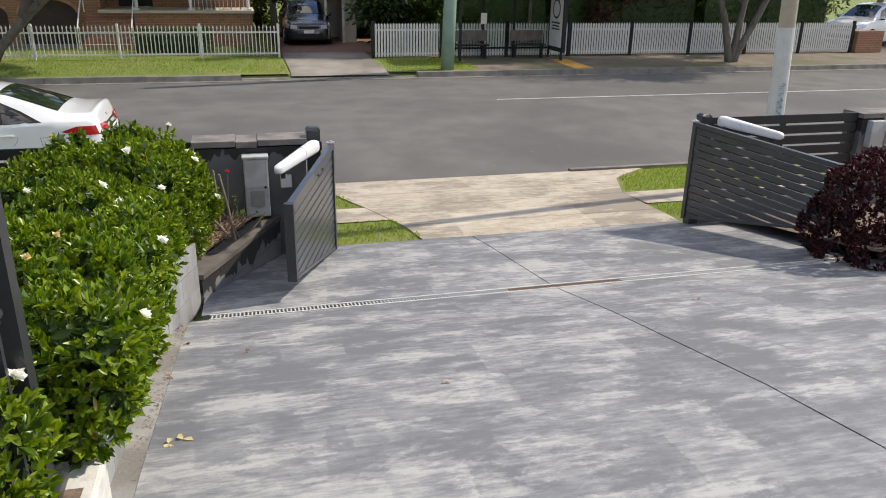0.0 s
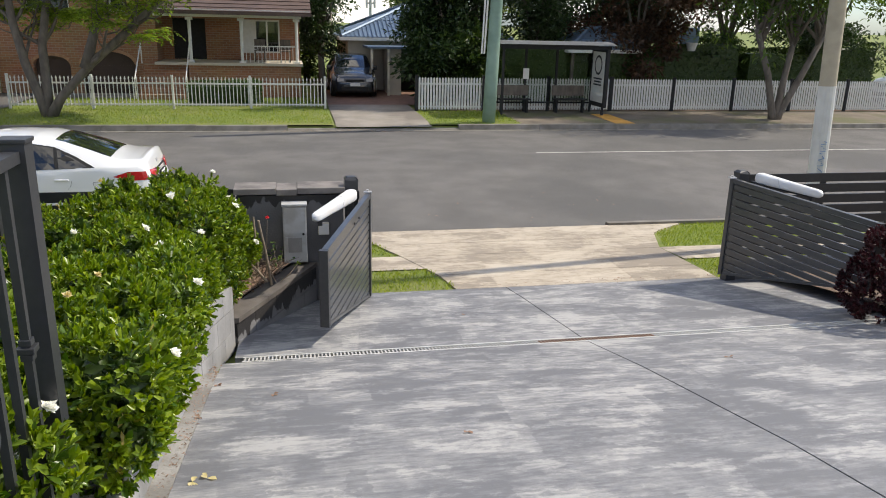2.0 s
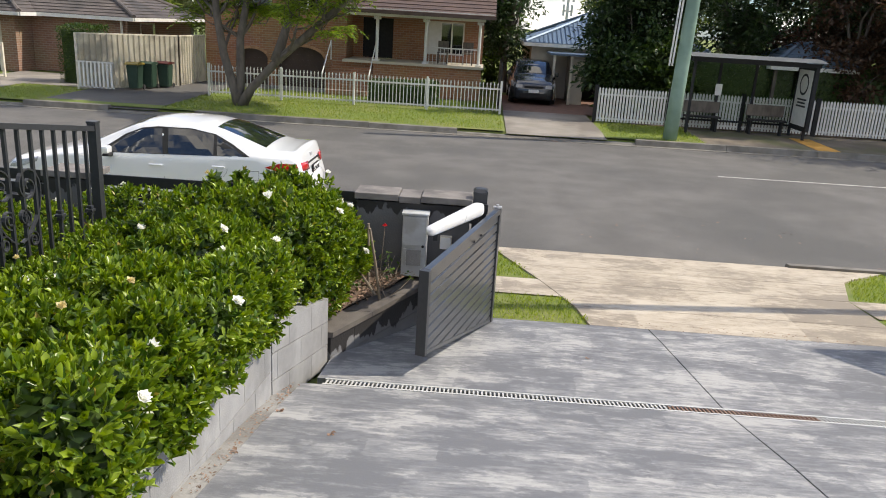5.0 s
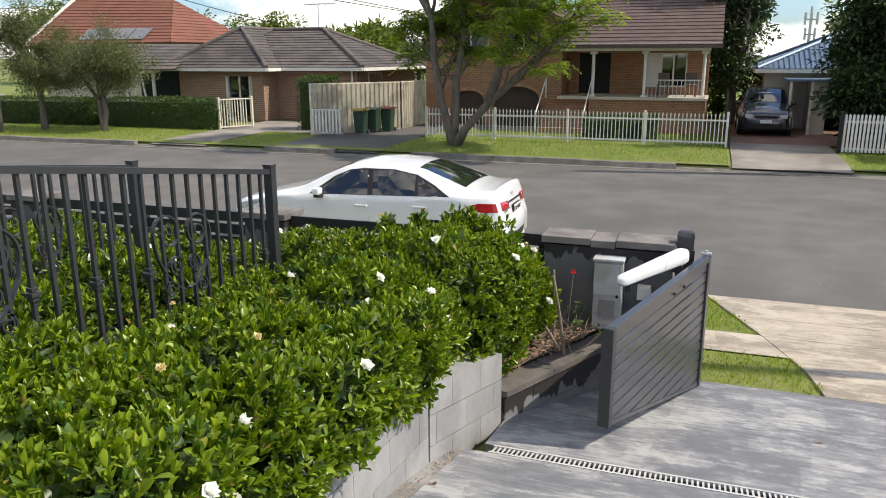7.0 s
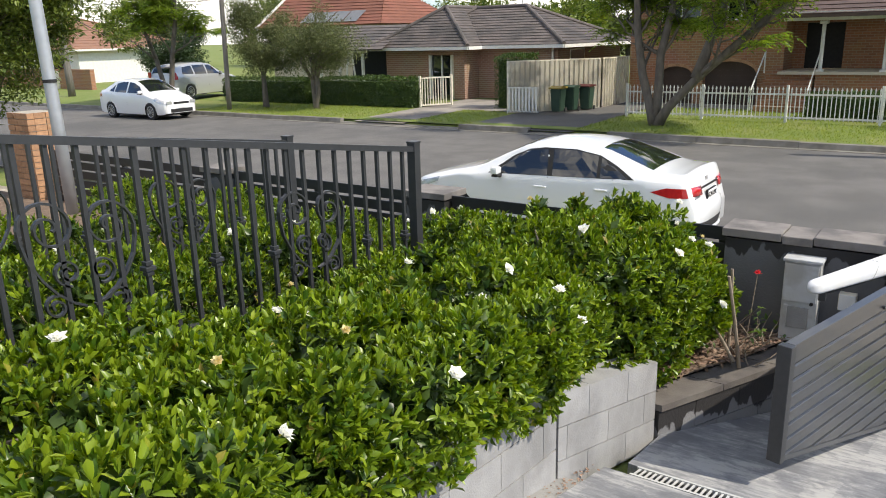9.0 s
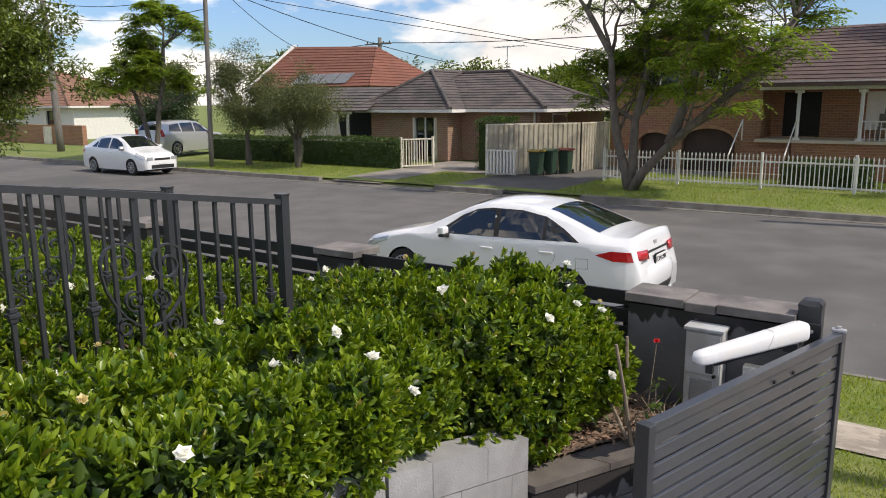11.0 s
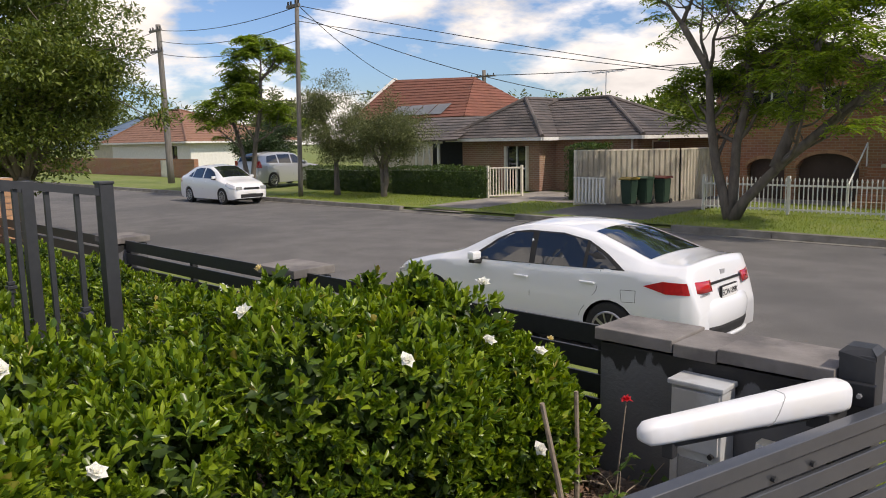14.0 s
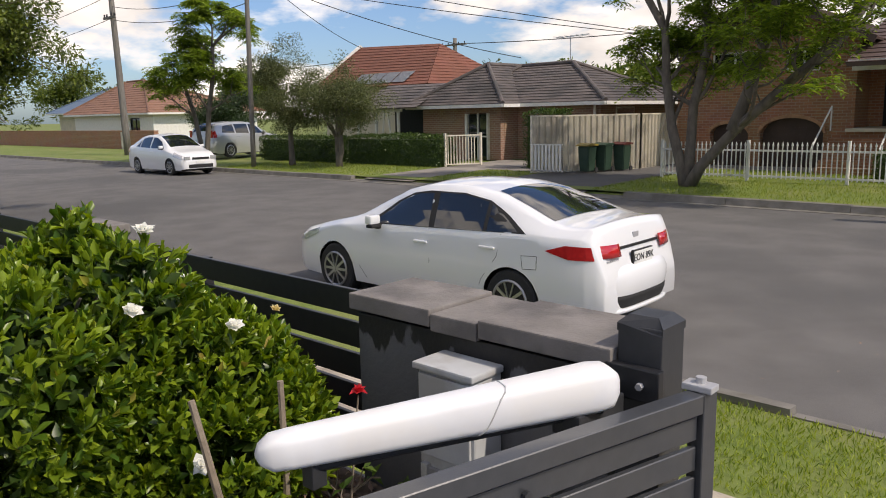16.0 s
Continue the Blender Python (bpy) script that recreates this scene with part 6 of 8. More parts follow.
roof_plane(bm, (-10.5, 29.6, 3.95), (-10.5, 40.4, 3.95), (-7.3, 29.6, 5.5), (-7.3, 40.4, 5.5), rows=12)
roof_plane(bm, (-4.1, 29.6, 3.95), (-4.1, 40.4, 3.95), (-7.3, 29.6, 5.5), (-7.3, 40.4, 5.5), rows=12)
part("roof", bm, "tile_brown", hb)
for a, b in (((-10.5, 29.58, 3.9), (-7.3, 29.58, 5.45)), ((-4.1, 29.58, 3.9), (-7.3, 29.58, 5.45))):
    bm = bmesh.new()
    bar(bm, a, b, 0.06, 0.2)
    part("barge_board", bm, "tile_brown", hb)
# porch wing
part("porch_base", B(-3.45, 0.55, 29.2, 29.45, 0.25, 1.38), "brick_b", hb)
part("porch_base", B(0.3, 0.55, 29.46, 31.4, 0.25, 1.38), "brick_b", hb)
part("porch_floor", B(-4.59, 0.62, 29.12, 31.6, 1.38, 1.47), "render", hb)
part("wall", wall_with(-4.59, 0.55, 31.4, 31.65, 1.48, 3.3, ((-4.2, -3.0, 1.48, 3.0), (-1.65, -0.2, 1.75, 3.0))), "brick_b", hb)
part("wall", B(0.3, 0.55, 31.66, 40, 0.25, 3.3), "brick_b", hb)
part("door", B(-4.2, -3.0, 31.5, 31.56, 1.48, 3.0), "dark", hb)
wn_ = window(hb, -1.65, -0.2, 31.5, 1.75, 3.0, "white_paint", 2)
part("curtain", B(-1.6, -1.1, 31.46, 31.48, 1.8, 2.95), "white_paint", wn_)
for x in (-3.35, -1.55, 0.42):
    col = part("column", tube([(x, 29.35, 1.47), (x, 29.35, 2.95)], 0.058, 12), "white_paint", hb)
    part("capital", B(x - 0.12, x + 0.12, 29.23, 29.47, 2.95, 3.05, bevel=0.02), "white_paint", col)
    part("plinth", B(x - 0.11, x + 0.11, 29.24, 29.46, 1.471, 1.54, bevel=0.01), "white_paint", col)
part("beam", B(-4.55, 0.6, 29.22, 29.48, 3.06, 3.28), "white_paint", hb)
rl = part("porch_rail", B(-1.5, 0.35, 29.33, 29.37, 2.05, 2.09), "white_paint", hb)
for x in np.arange(-1.42, 0.35, 0.14):
    part("baluster", B(x, x + 0.02, 29.34, 29.36, 1.48, 2.05), "white_paint", rl)
for k in range(6):
    part("step", B(-5.0, -3.5, 28.0 + k * 0.27, 28.0 + (k + 1) * 0.27, 0.25, 0.25 + (k + 1) * 0.188), "brick_b", hb)
for x in (-5.1, -3.42):
    bm = bmesh.new()
    bar(bm, (x, 27.95, 0.95), (x, 29.6, 2.1), 0.035)
    bar(bm, (x, 27.95, 0.3), (x, 27.95, 0.95), 0.035)
    bar(bm, (x, 29.6, 1.4), (x, 29.6, 2.1), 0.035)
    part("handrail", bm, "white_paint", hb)
bm = bmesh.new()
roof_plane(bm, (-4.6, 28.75, 3.25), (0.95, 28.75, 3.25), (-4.6, 34.5, 5.4), (0.95, 34.5, 5.4), rows=16)
part("roof", bm, "tile_brown", hb)
part("soffit", B(-4.55, 0.9, 28.8, 31.4, 3.285, 3.33), "white_paint", hb)
bm = bmesh.new()
bar(bm, (-4.55, 28.72, 3.2), (0.97, 28.72, 3.2), 0.10, 0.10)
part("gutter", bm, "tile_brown", hb)
for x, y in ((-0.95, 30.2), (0.0, 30.1)):
    ch = thing("porch_chair", "small brown wooden chair on the porch", "chair", "porch chairs")
    part("seat", B(x - 0.2, x + 0.2, y - 0.2, y + 0.2, 1.87, 1.91, bevel=0.01), "bark", ch)
    part("backrest", B(x - 0.2, x + 0.2, y + 0.16, y + 0.2, 1.92, 2.3, bevel=0.01), "bark", ch)
    for i, j in ((-1, -1), (1, -1), (1, 1), (-1, 1)):
        part("leg", B(x + i * 0.17 - 0.02, x + i * 0.17 + 0.02, y + j * 0.17 - 0.02, y + j * 0.17 + 0.02, 1.47, 1.87), "bark", ch)

# small house with a blue iron roof
hc = thing("blue_roofed_house", "small cream house with a blue corrugated iron roof", "house")
part("wall", wall_with(2.5, 9.0, 32.0, 32.2, 0.25, 2.42, ((4.55, 5.3, 0.25, 2.0),)), "render", hc)
part("wall", B(2.5, 2.7, 32.21, 39, 0.25, 2.42), "render", hc)
part("door", B(4.58, 5.27, 32.1, 32.15, 0.25, 1.98), "dark", hc)
ob = hip_roof(hc, 2.2, 9.4, 31.6, 39.4, 2.42, ((5.4, 34.6, 3.75), (5.4, 36.0, 3.75)), M["iron_blue"], rows=2)
bm = bmesh.new()
for k in range(40):
    x = 2.25 + k * 0.178
    f = min(1, (x - 2.2) / 3.2, (9.4 - x) / 4.0)
    if f > 0.05:
        bar(bm, (x, 31.58, 2.47), (x, 31.6 + 3.0 * f, 2.47 + 1.33 * f), 0.03, 0.03)
part("corrugation", bm, "iron_blue", ob)
bm = box(bmesh.new(), 3.1, 5.6, 29.7, 31.95, 2.05, 2.12)
part("porch_roof", bm, "iron_blue", hc)
for x in (3.2, 3.85):
    part("porch_post", B(x, x + 0.09, 29.75, 29.84, 0.25, 2.05), "cream", hc)
part("porch_wall", B(3.95, 4.4, 29.9, 31.9, 0.25, 2.04), "render", hc)
hs_ = thing("garden_shed", "low garden shelter with a blue-grey hipped roof", "shed")
hip_roof(hs_, 10.2, 13.0, 27.0, 29.6, 2.25, ((11.4, 28.2, 2.95), (11.8, 28.2, 2.95)), M["iron_blue"], rows=2)
for x, y in ((10.4, 27.2), (12.8, 27.2), (10.4, 29.4), (12.8, 29.4)):
    part("post", B(x - 0.05, x + 0.05, y - 0.05, y + 0.05, 0.2, 2.25), "bark", hs_)
part("back_wall", B(10.45, 12.75, 29.35, 29.45, 0.2, 2.2), "dark", hs_)

# white house far down the street, its brick wall
hw = thing("white_house", "white rendered house with an orange tiled hip roof", "house")
part("wall", wall_with(-66.5, -52.5, 33.0, 33.3, 0.2, 2.65, ((-56.3, -54.6, 1.2, 2.3),)), "white_paint", hw)
part("wall", B(-52.8, -52.5, 33.3, 42, 0.2, 2.65), "white_paint", hw)
window(hw, -56.3, -54.6, 33.15, 1.2, 2.3, "dark", 1)
hip_roof(hw, -67.2, -51.9, 32.4, 42.5, 2.65, ((-64.5, 37, 5.4), (-61.5, 37, 5.4)), M["tile_orange"])
fw = thing("brick_boundary_wall", "orange brick boundary wall with a cream arched gate", "wall")
part("wall", B(-75, -44.6, 29.0, 29.3, 0.1, 1.45), "brick_b", fw)
part("gate", B(-49.2, -48.2, 28.95, 29.0, 0.15, 1.35), "cream", fw)
hx = thing("blue_house", "distant house with a dark blue roof", "house")
part("wall", B(-88, -76, 40, 48, 0.2, 3.0), "render", hx)
hip_roof(hx, -89, -75, 39, 49, 3.0, ((-84, 44, 5.6), (-80, 44, 5.6)), M["iron_blue"], rows=2)

# ---- far side grounds ----
structure("verge_far", sheet(spread(-60, 1.35, 3), (22.15, 23.5, 25.7), lambda x, y: FZ(y)), "grass_base", "mown grass verge with fallen leaves", "grass")
structure("verge_far", sheet(spread(4.2, 7.0, 1), (22.15, 23.5, 25.2), lambda x, y: FZ(y)), "grass_base", "mown grass verge", "grass")
structure("garden_bed", sheet(spread(5.5, 40, 3), (25.4, 27, 30, 40), lambda x, y: FZ(y) - 0.01), "soil", "shaded bare earth under dense trees", "soil")
structure("footpath_far", sheet(spread(7.0, 40, 2), (22.15, 23.5, 25.2), lambda x, y: FZ(y)), mat("earth_path", (0.20, 0.165, 0.125), (0.13, 0.11, 0.085), 1.5, 0.95, bump=0.5, bscale=30, c3=(0.12, 0.12, 0.06)), "brown earthy footpath under the trees", "path")
structure("lawn", sheet(spread(-8.4, 1.2, 1.5), (25.7, 27, 28.6), lambda x, y: FZ(y) - 0.005), "grass_base", "front lawn behind the picket fence", "grass")
structure("driveway_far", sheet(spread(1.38, 4.2, 0.7), (21.99, 23, 25.6, 26.8), lambda x, y: FZ(y) + 0.012 if y > 22.2 else 0.10), "path", "worn concrete driveway across the street", "driveway")
structure("driveway_far", sheet(spread(1.4, 5.4, 0.7), (26.81, 29, 32), lambda x, y: FZ(y) + 0.012), mat("paver_red", (0.22, 0.12, 0.085), (0.16, 0.09, 0.065), 4, 0.85, bump=0.4), "red paved driveway before the blue-roofed house", "driveway")
structure("driveway_far", sheet(spread(-16.9, -14.7, 0.6), (21.99, 23, 25.7), lambda x, y: (FZ(y) + 0.012 if y > 22.2 else 0.10)), "path", "concrete driveway of the brick house", "driveway")
structure("driveway_far", sheet(spread(-16.9, -12.3, 1.0), (25.7, 27, 29.3), lambda x, y: FZ(y) + 0.012), "path", "concrete driveway of the brick house", "driveway")
structure("driveway_far", sheet(spread(-12.28, -8.6, 1.0), (21.99, 23, 26, 30.0), lambda x, y: FZ(y) + 0.010 if y > 22.2 else 0.10), "asphalt", "dark asphalt driveway to arched garages", "driveway")
structure("driveway_far", sheet(spread(-8.6, -5.2, 1.0), (28.6, 29.2, 30.0), lambda x, y: FZ(y) + 0.006), "path", "concrete apron before the garages", "driveway")
blades("grass", -26, 1.3, 22.2, 25.6, lambda x, y: FZ(y), 26000, 0.07, 15, lambda x, y: not (-16.9 < x < -14.7 or -12.28 < x < -8.6))
blades("grass", 4.25, 7.0, 22.2, 25.1, lambda x, y: FZ(y), 3500, 0.07, 16)
blades("grass", -8.4, 1.2, 25.8, 28.5, lambda x, y: FZ(y), 6000, 0.08, 17)
for x0, x1, y in ((1.3, 13, 17.62), ):
    structure("road_line", sheet(spread(6.0, 30.0, 2), (17.57, 17.66), lambda x, y: 0.045), "line_white", "worn white line on the street", "road marking")
structure("tactile_strip", sheet((10.1, 10.75), (22.2, 24.4), lambda x, y: FZ(y) + 0.012), "yellow", "yellow tactile paving strip beside the bus shelter", "paving")


# ---- fences across the street ----
def picket_fence(x0, x1, y, label, step, w, top, material, post_every, spear=False, z=None, post_mat=None, group="picket fences"):
    t = thing("picket_fence", label, "fence", group)
    z = FZ(y) if z is None else z
    for zz in (z + 0.14, z + top * 0.80):
        bm = bmesh.new()
        bar(bm, (x0, y + 0.03, zz), (x1, y + 0.03, zz), 0.03, 0.05)
        part("rail", bm, material, t)
    n = round((x1 - x0) / step)
    me = None
    for i in range(n + 1):
        x = x0 + (x1 - x0) * i / n
        if me is None:
            if spear:
                bm = B(-w / 2, w / 2, -0.01, 0.01, 0.08, top - 0.05)
                prism(((-0.026, top - 0.07), (0.026, top - 0.07), (0.016, top - 0.03), (0, top + 0.02), (-0.016, top - 0.03)), "y", -0.012, 0.012, bm)
            else:
                bm = prism(((-w / 2, 0.05), (w / 2, 0.05), (w / 2, top - 0.05), (0, top), (-w / 2, top - 0.05)), "y", -0.01, 0.01)
            ob = part("picket", bm, material, t)
            me = ob.data
        else:
            ob = new("picket", me)
            ob.parent = t
        ob.location = (x, y, z)
    for x in spread(x0, x1, post_every):
        part("post", B(x - 0.035 - (0.02 if post_mat else 0), x + 0.035 + (0.02 if post_mat else 0), y + (-0.05 if post_mat else 0.012), y + (0.028 if post_mat else 0.1), z - 0.05, z + top + 0.06, bevel=0.006), post_mat or material, t)
    return t


picket_fence(-8.4, 1.25, 25.7, "white steel fence with spear-topped pickets", 0.118, 0.026, 1.0, "white_paint", 2.6, spear=True)
picket_fence(4.25, 11.15, 25.25, "white timber picket fence with dark posts", 0.098, 0.062, 1.12, "white_paint", 2.3, post_mat="dark")
picket_fence(11.2, 23.0, 25.3, "white timber picket fence with dark posts", 0.098, 0.062, 1.12, "white_paint", 2.4, post_mat="dark")
dp = thing("fence_panel", "dark paling side fence between two houses", "fence")
for k in range(22):
    part("paling", B(1.22, 1.25, 25.8 + k * 0.2, 25.98 + k * 0.2, 0.2, 1.75 + 0.02 * (k % 3)), "dark", dp)


def metal_fence(p, q, z, h, label):
    t = thing("metal_fence", label, "fence", "cream metal fence runs")
    p, q = Vector((*p, z)), Vector((*q, z))
    d = (q - p).normalized()
    n = Vector((d.y, -d.x, 0))
    L = (q - p).length
    k = round(L / 0.19)
    for i in range(k):
        bm = bmesh.new()
        a, b = p + d * (L * i / k), p + d * (L * (i + 1) / k)
        w = L / k
        pts = [(0, 0), (0.25, 0), (0.38, 0.04), (0.88, 0.04), (1.0, 0)]
        lo = [bm.verts.new(a + d * w * u + n * o) for u, o in pts]
        hi = [bm.verts.new(a + d * w * u + n * o + Vector((0, 0, h))) for u, o in pts]
        for j in range(4):
            bm.faces.new((lo[j], lo[j + 1], hi[j + 1], hi[j]))
        bmesh.ops.solidify(bm, geom=bm.faces[:], thickness=0.004)
        part("sheet_rib", bm, "cream", t)
    for zz in (0.02, h):
        bm = bmesh.new()
        bar(bm, p + Vector((0, 0, zz)), q + Vector((0, 0, zz)), 0.06, 0.05)
        part("rail", bm, "cream", t)
    for i in range(round(L / 2.4) + 1):
        c = p + d * L * i / max(1, round(L / 2.4))
        part("post", B(c.x - 0.035, c.x + 0.035, c.y - 0.035, c.y + 0.035, c.z, c.z + h + 0.03), "cream", t)
    return t


metal_fence((-12.5, 25.15), (-10.25, 27.9), 0.22, 1.75, "cream corrugated metal boundary fence")
metal_fence((-10.25, 27.9), (-10.05, 29.95), 0.22, 1.75, "cream corrugated metal boundary fence")
lg = thing("metal_gate", "low white slatted metal gate standing ajar beside bins", "gate")
for k in range(9):
    part("bar", B(-12.35 + k * 0.13, -12.29 + k * 0.13, 24.9, 24.93, 0.3, 1.1), "white_paint", lg)
for zz in (0.3, 1.1):
    part("rail", B(-12.4, -11.2, 24.9, 24.94, zz, zz + 0.04), "white_paint", lg)
hg = thing("metal_gate", "open cream metal gate with upright bars beside a hedge", "gate")
for k in range(10):
    y_ = 26.0 + k * 0.1
    part("bar", B(-16.85 + k * 0.055, -16.82 + k * 0.055, y_, y_ + 0.03, 0.32, 1.35), "cream", hg)
for zz in (0.3, 1.33):
    bm = bmesh.new()
    bar(bm, (-16.86, 25.95, zz), (-16.2, 27.1, zz), 0.045)
    part("rail", bm, "cream", hg)
for x, y in ((-16.88, 25.92), (-16.2, 27.1)):
    part("post", B(x - 0.04, x + 0.04, y - 0.04, y + 0.04, 0.2, 1.42), "cream", hg)


def wheelie_bin(x, y, z, lid, label):
    t = thing("wheelie_bin", label, "bin", "wheelie bins", (x, y, z))
    t.scale = (0.84, 0.84, 0.84)
    x = y = z = 0.0
    bm = bmesh.new()
    lo = [bm.verts.new((x + i * 0.19, y + j * 0.22, z + 0.06)) for i, j in ((-1, -1), (1, -1), (1, 1), (-1, 1))]
    hi = [bm.verts.new((x + i * 0.24, y + j * 0.28, z + 0.98)) for i, j in ((-1, -1), (1, -1), (1, 1), (-1, 1))]
    bm.faces.new(lo[::-1])
    bm.faces.new(hi)
    for k in range(4):
        bm.faces.new((lo[k], lo[(k + 1) % 4], hi[(k + 1) % 4], hi[k]))
    bmesh.ops.bevel(bm, geom=list(bm.edges), offset=0.03, segments=2, affect="EDGES")
    part("bin_body", bm, "bin_green", t)
    part("lid", prism(((y - 0.37, z + 0.985), (y + 0.36, z + 0.985), (y + 0.36, z + 1.05), (y - 0.1, z + 1.09), (y - 0.37, z + 1.02)), "x", x - 0.26, x + 0.26), lid, t)
    part("handle", tube([(x - 0.24, y + 0.39, z + 1.0), (x + 0.24, y + 0.39, z + 1.0)], 0.018, 8), "bin_green", t)
    for s in (-1, 1):
        part("wheel", tube([(x + s * 0.21, y + 0.26, z + 0.1), (x + s * 0.25, y + 0.26, z + 0.1)], 0.1, 14), "rubber", t)


for x, y, lid, lb in ((-10.95, 25.9, "bin_yellow", "dark green wheelie bin with a yellow lid"), (-10.73, 26.5, "bin_green", "dark green wheelie bin with a green lid"), (-10.40, 27.05, "bin_red", "dark green wheelie bin with a red lid")):
    wheelie_bin(x, y, 0.22, lid, lb)

# bus shelter
bs = thing("bus_shelter", "dark-framed glass bus shelter with a pale curved roof", "bus shelter")
sz = FZ(24)
for x in (7.15, 8.25, 9.35, 10.65):
    part("post", B(x - 0.035, x + 0.035, 24.55, 24.62, sz, sz + 2.2), "dark", bs)
for x in (7.15, 10.65):
    part("post", B(x - 0.035, x + 0.035, 23.45, 23.52, sz, sz + 2.15), "dark", bs)
part("beam", B(7.05, 10.8, 23.42, 23.52, sz + 2.12, sz + 2.24), "dark", bs)
part("beam", B(7.05, 10.8, 24.55, 24.65, sz + 2.12, sz + 2.24), "dark", bs)
bm = bmesh.new()
for k in range(8):
    y0, y1 = 23.2 + k * 0.2, 23.2 + (k + 1) * 0.2
    z0_, z1_ = sz + 2.27 + 0.10 * math.sin(math.pi * k / 8), sz + 2.27 + 0.10 * math.sin(math.pi * (k + 1) / 8)
    v = [bm.verts.new(p) for p in ((6.95, y0, z0_), (10.9, y0, z0_), (10.9, y1, z1_), (6.95, y1, z1_))]
    bm.faces.new(v)
bmesh.ops.solidify(bm, geom=bm.faces[:], thickness=0.04)
part("roof", bm, "galv", bs)
glass = bpy.data.materials.new("clear_glass")
glass.use_nodes = True
gp_ = glass.node_tree.nodes["Principled BSDF"]
gp_.inputs["Transmission Weight"].default_value, gp_.inputs["Roughness"].default_value, gp_.inputs["IOR"].default_value = 1.0, 0.02, 1.1
gp_.inputs["Base Color"].default_value = (0.75, 0.8, 0.78, 1)
for x0, x1 in ((7.2, 8.2), (8.3, 9.3), (9.4, 10.6)):
    ob = part("pane", B(x0, x1, 24.58, 24.59, sz + 0.35, sz + 2.1), glass, bs)
    ob.visible_shadow = False
    part("lower_rail", B(x0, x1, 24.57, 24.61, sz + 0.28, sz + 0.34), "dark", bs)
for x0, x1 in ((7.25, 8.35), (9.2, 10.35)):
    bn = part("bench_seat", B(x0, x1, 24.1, 24.45, sz + 0.42, sz + 0.47, bevel=0.01), "dark", bs)
    part("bench_back", B(x0, x1, 24.46, 24.50, sz + 0.55, sz + 0.9, bevel=0.01), "bark", bs)
    for x in (x0 + 0.1, x1 - 0.1):
        part("bench_leg", B(x - 0.03, x + 0.03, 24.2, 24.35, sz, sz + 0.42), "dark", bs)
part("timetable", B(8.15, 8.35, 24.50, 24.53, sz + 1.1, sz + 1.45), "white_paint", bs)
pn = part("poster_panel", B(10.62, 10.74, 23.35, 24.6, sz + 0.25, sz + 2.15, bevel=0.02), "dark", bs)
part("poster", B(10.610, 10.618, 23.45, 24.5, sz + 0.4, sz + 2.05), "white_paint", pn)
bm = bmesh.new()
bmesh.ops.create_circle(bm, cap_ends=True, radius=0.32, segments=32, matrix=Matrix.Translation((10.606, 23.97, sz + 1.62)) @ Matrix.Rotation(math.pi / 2, 4, "Y"))
part("emblem", bm, "ink", pn)
bm = bmesh.new()
bmesh.ops.create_circle(bm, cap_ends=True, radius=0.25, segments=32, matrix=Matrix.Translation((10.603, 23.97, sz + 1.62)) @ Matrix.Rotation(math.pi / 2, 4, "Y"))
part("emblem", bm, "white_paint", pn)
for k, (z_, w_) in enumerate(((1.15, 0.35), (1.05, 0.28), (0.95, 0.33))):
    part("text_bar", B(10.604, 10.609, 23.97 - w_, 23.97 + w_, sz + z_, sz + z_ + 0.05), "ink", pn)


bs.location = (-0.28, 0.55, 0.02)


# ---- poles and wires ----
def pole(x, y, z, h, r0, r1, material, label, lean=(0, 0), name="power_pole"):
    t = thing(name, label, "pole")
    pts = [(x + lean[0] * k / 6, y + lean[1] * k / 6, z - 0.05 + h * k / 6) for k in range(7)]
    smooth(part("shaft", tube(pts, [r0 + (r1 - r0) * k / 6 for k in range(7)], 16), material, t))
    return t, pts[-1]


pg, top_g = pole(6.04, 22.5, FZ(22.5), 9.5, 0.20, 0.15, "green_pole", "green-painted timber power pole on the verge", (0.28, 0))
for dx in (-0.24, -0.32):
    part("conduit", tube([(6.04 + dx, 22.4, 2.2), (6.3 + dx, 22.4, 9.3)], 0.025, 6), "white_paint", pg)
pw, top_w = pole(7.45, 9.3, 0.06, 9.0, 0.115, 0.10, "pole_conc", "pale concrete power pole with white painted band", (-0.4, 0))
part("painted_band", tube([(7.41, 9.3, 0.95), (7.345, 9.3, 2.35)], (0.118, 0.116), 16, caps=False), "pole_paint", pw)
bm = bmesh.new()
r_ = random.Random(5)
for k in range(16):
    a0 = 3.55 + 0.35 * math.sin(k * 2.1)
    a1 = 3.55 + 0.35 * math.sin((k + 1) * 2.1)
    z0_, z1_ = 1.60 - k * 0.034, 1.60 - (k + 1) * 0.034 + r_.uniform(-0.01, 0.03)
    bar(bm, (7.385 + 0.122 * math.cos(a0 + 0.9), 9.3 + 0.122 * math.sin(a0 + 0.9), z0_), (7.385 + 0.122 * math.cos(a1 + 0.9), 9.3 + 0.122 * math.sin(a1 + 0.9), z1_), 0.014, 0.006)
part("scrawl", bm, mat("spray_blue", (0.10, 0.22, 0.42), (0.12, 0.25, 0.45), 10, 0.7), pw, "blue sprayed scrawl")
gpole_, _ = pole(-8.15, 6.75, 0.9, 7.0, 0.075, 0.07, "galv", "plain galvanised steel pole inside the fence", (-0.25, 0.0), "steel_pole")
part("band", tube([(-8.205, 6.75, 2.44), (-8.206, 6.75, 2.48)], 0.08, 16), "dark", gpole_)
p1, top1 = pole(-24.5, 22.9, FZ(22.9), 7.95, 0.10, 0.085, "timber_pole", "slim timber service pole on the verge", (0.3, 0))
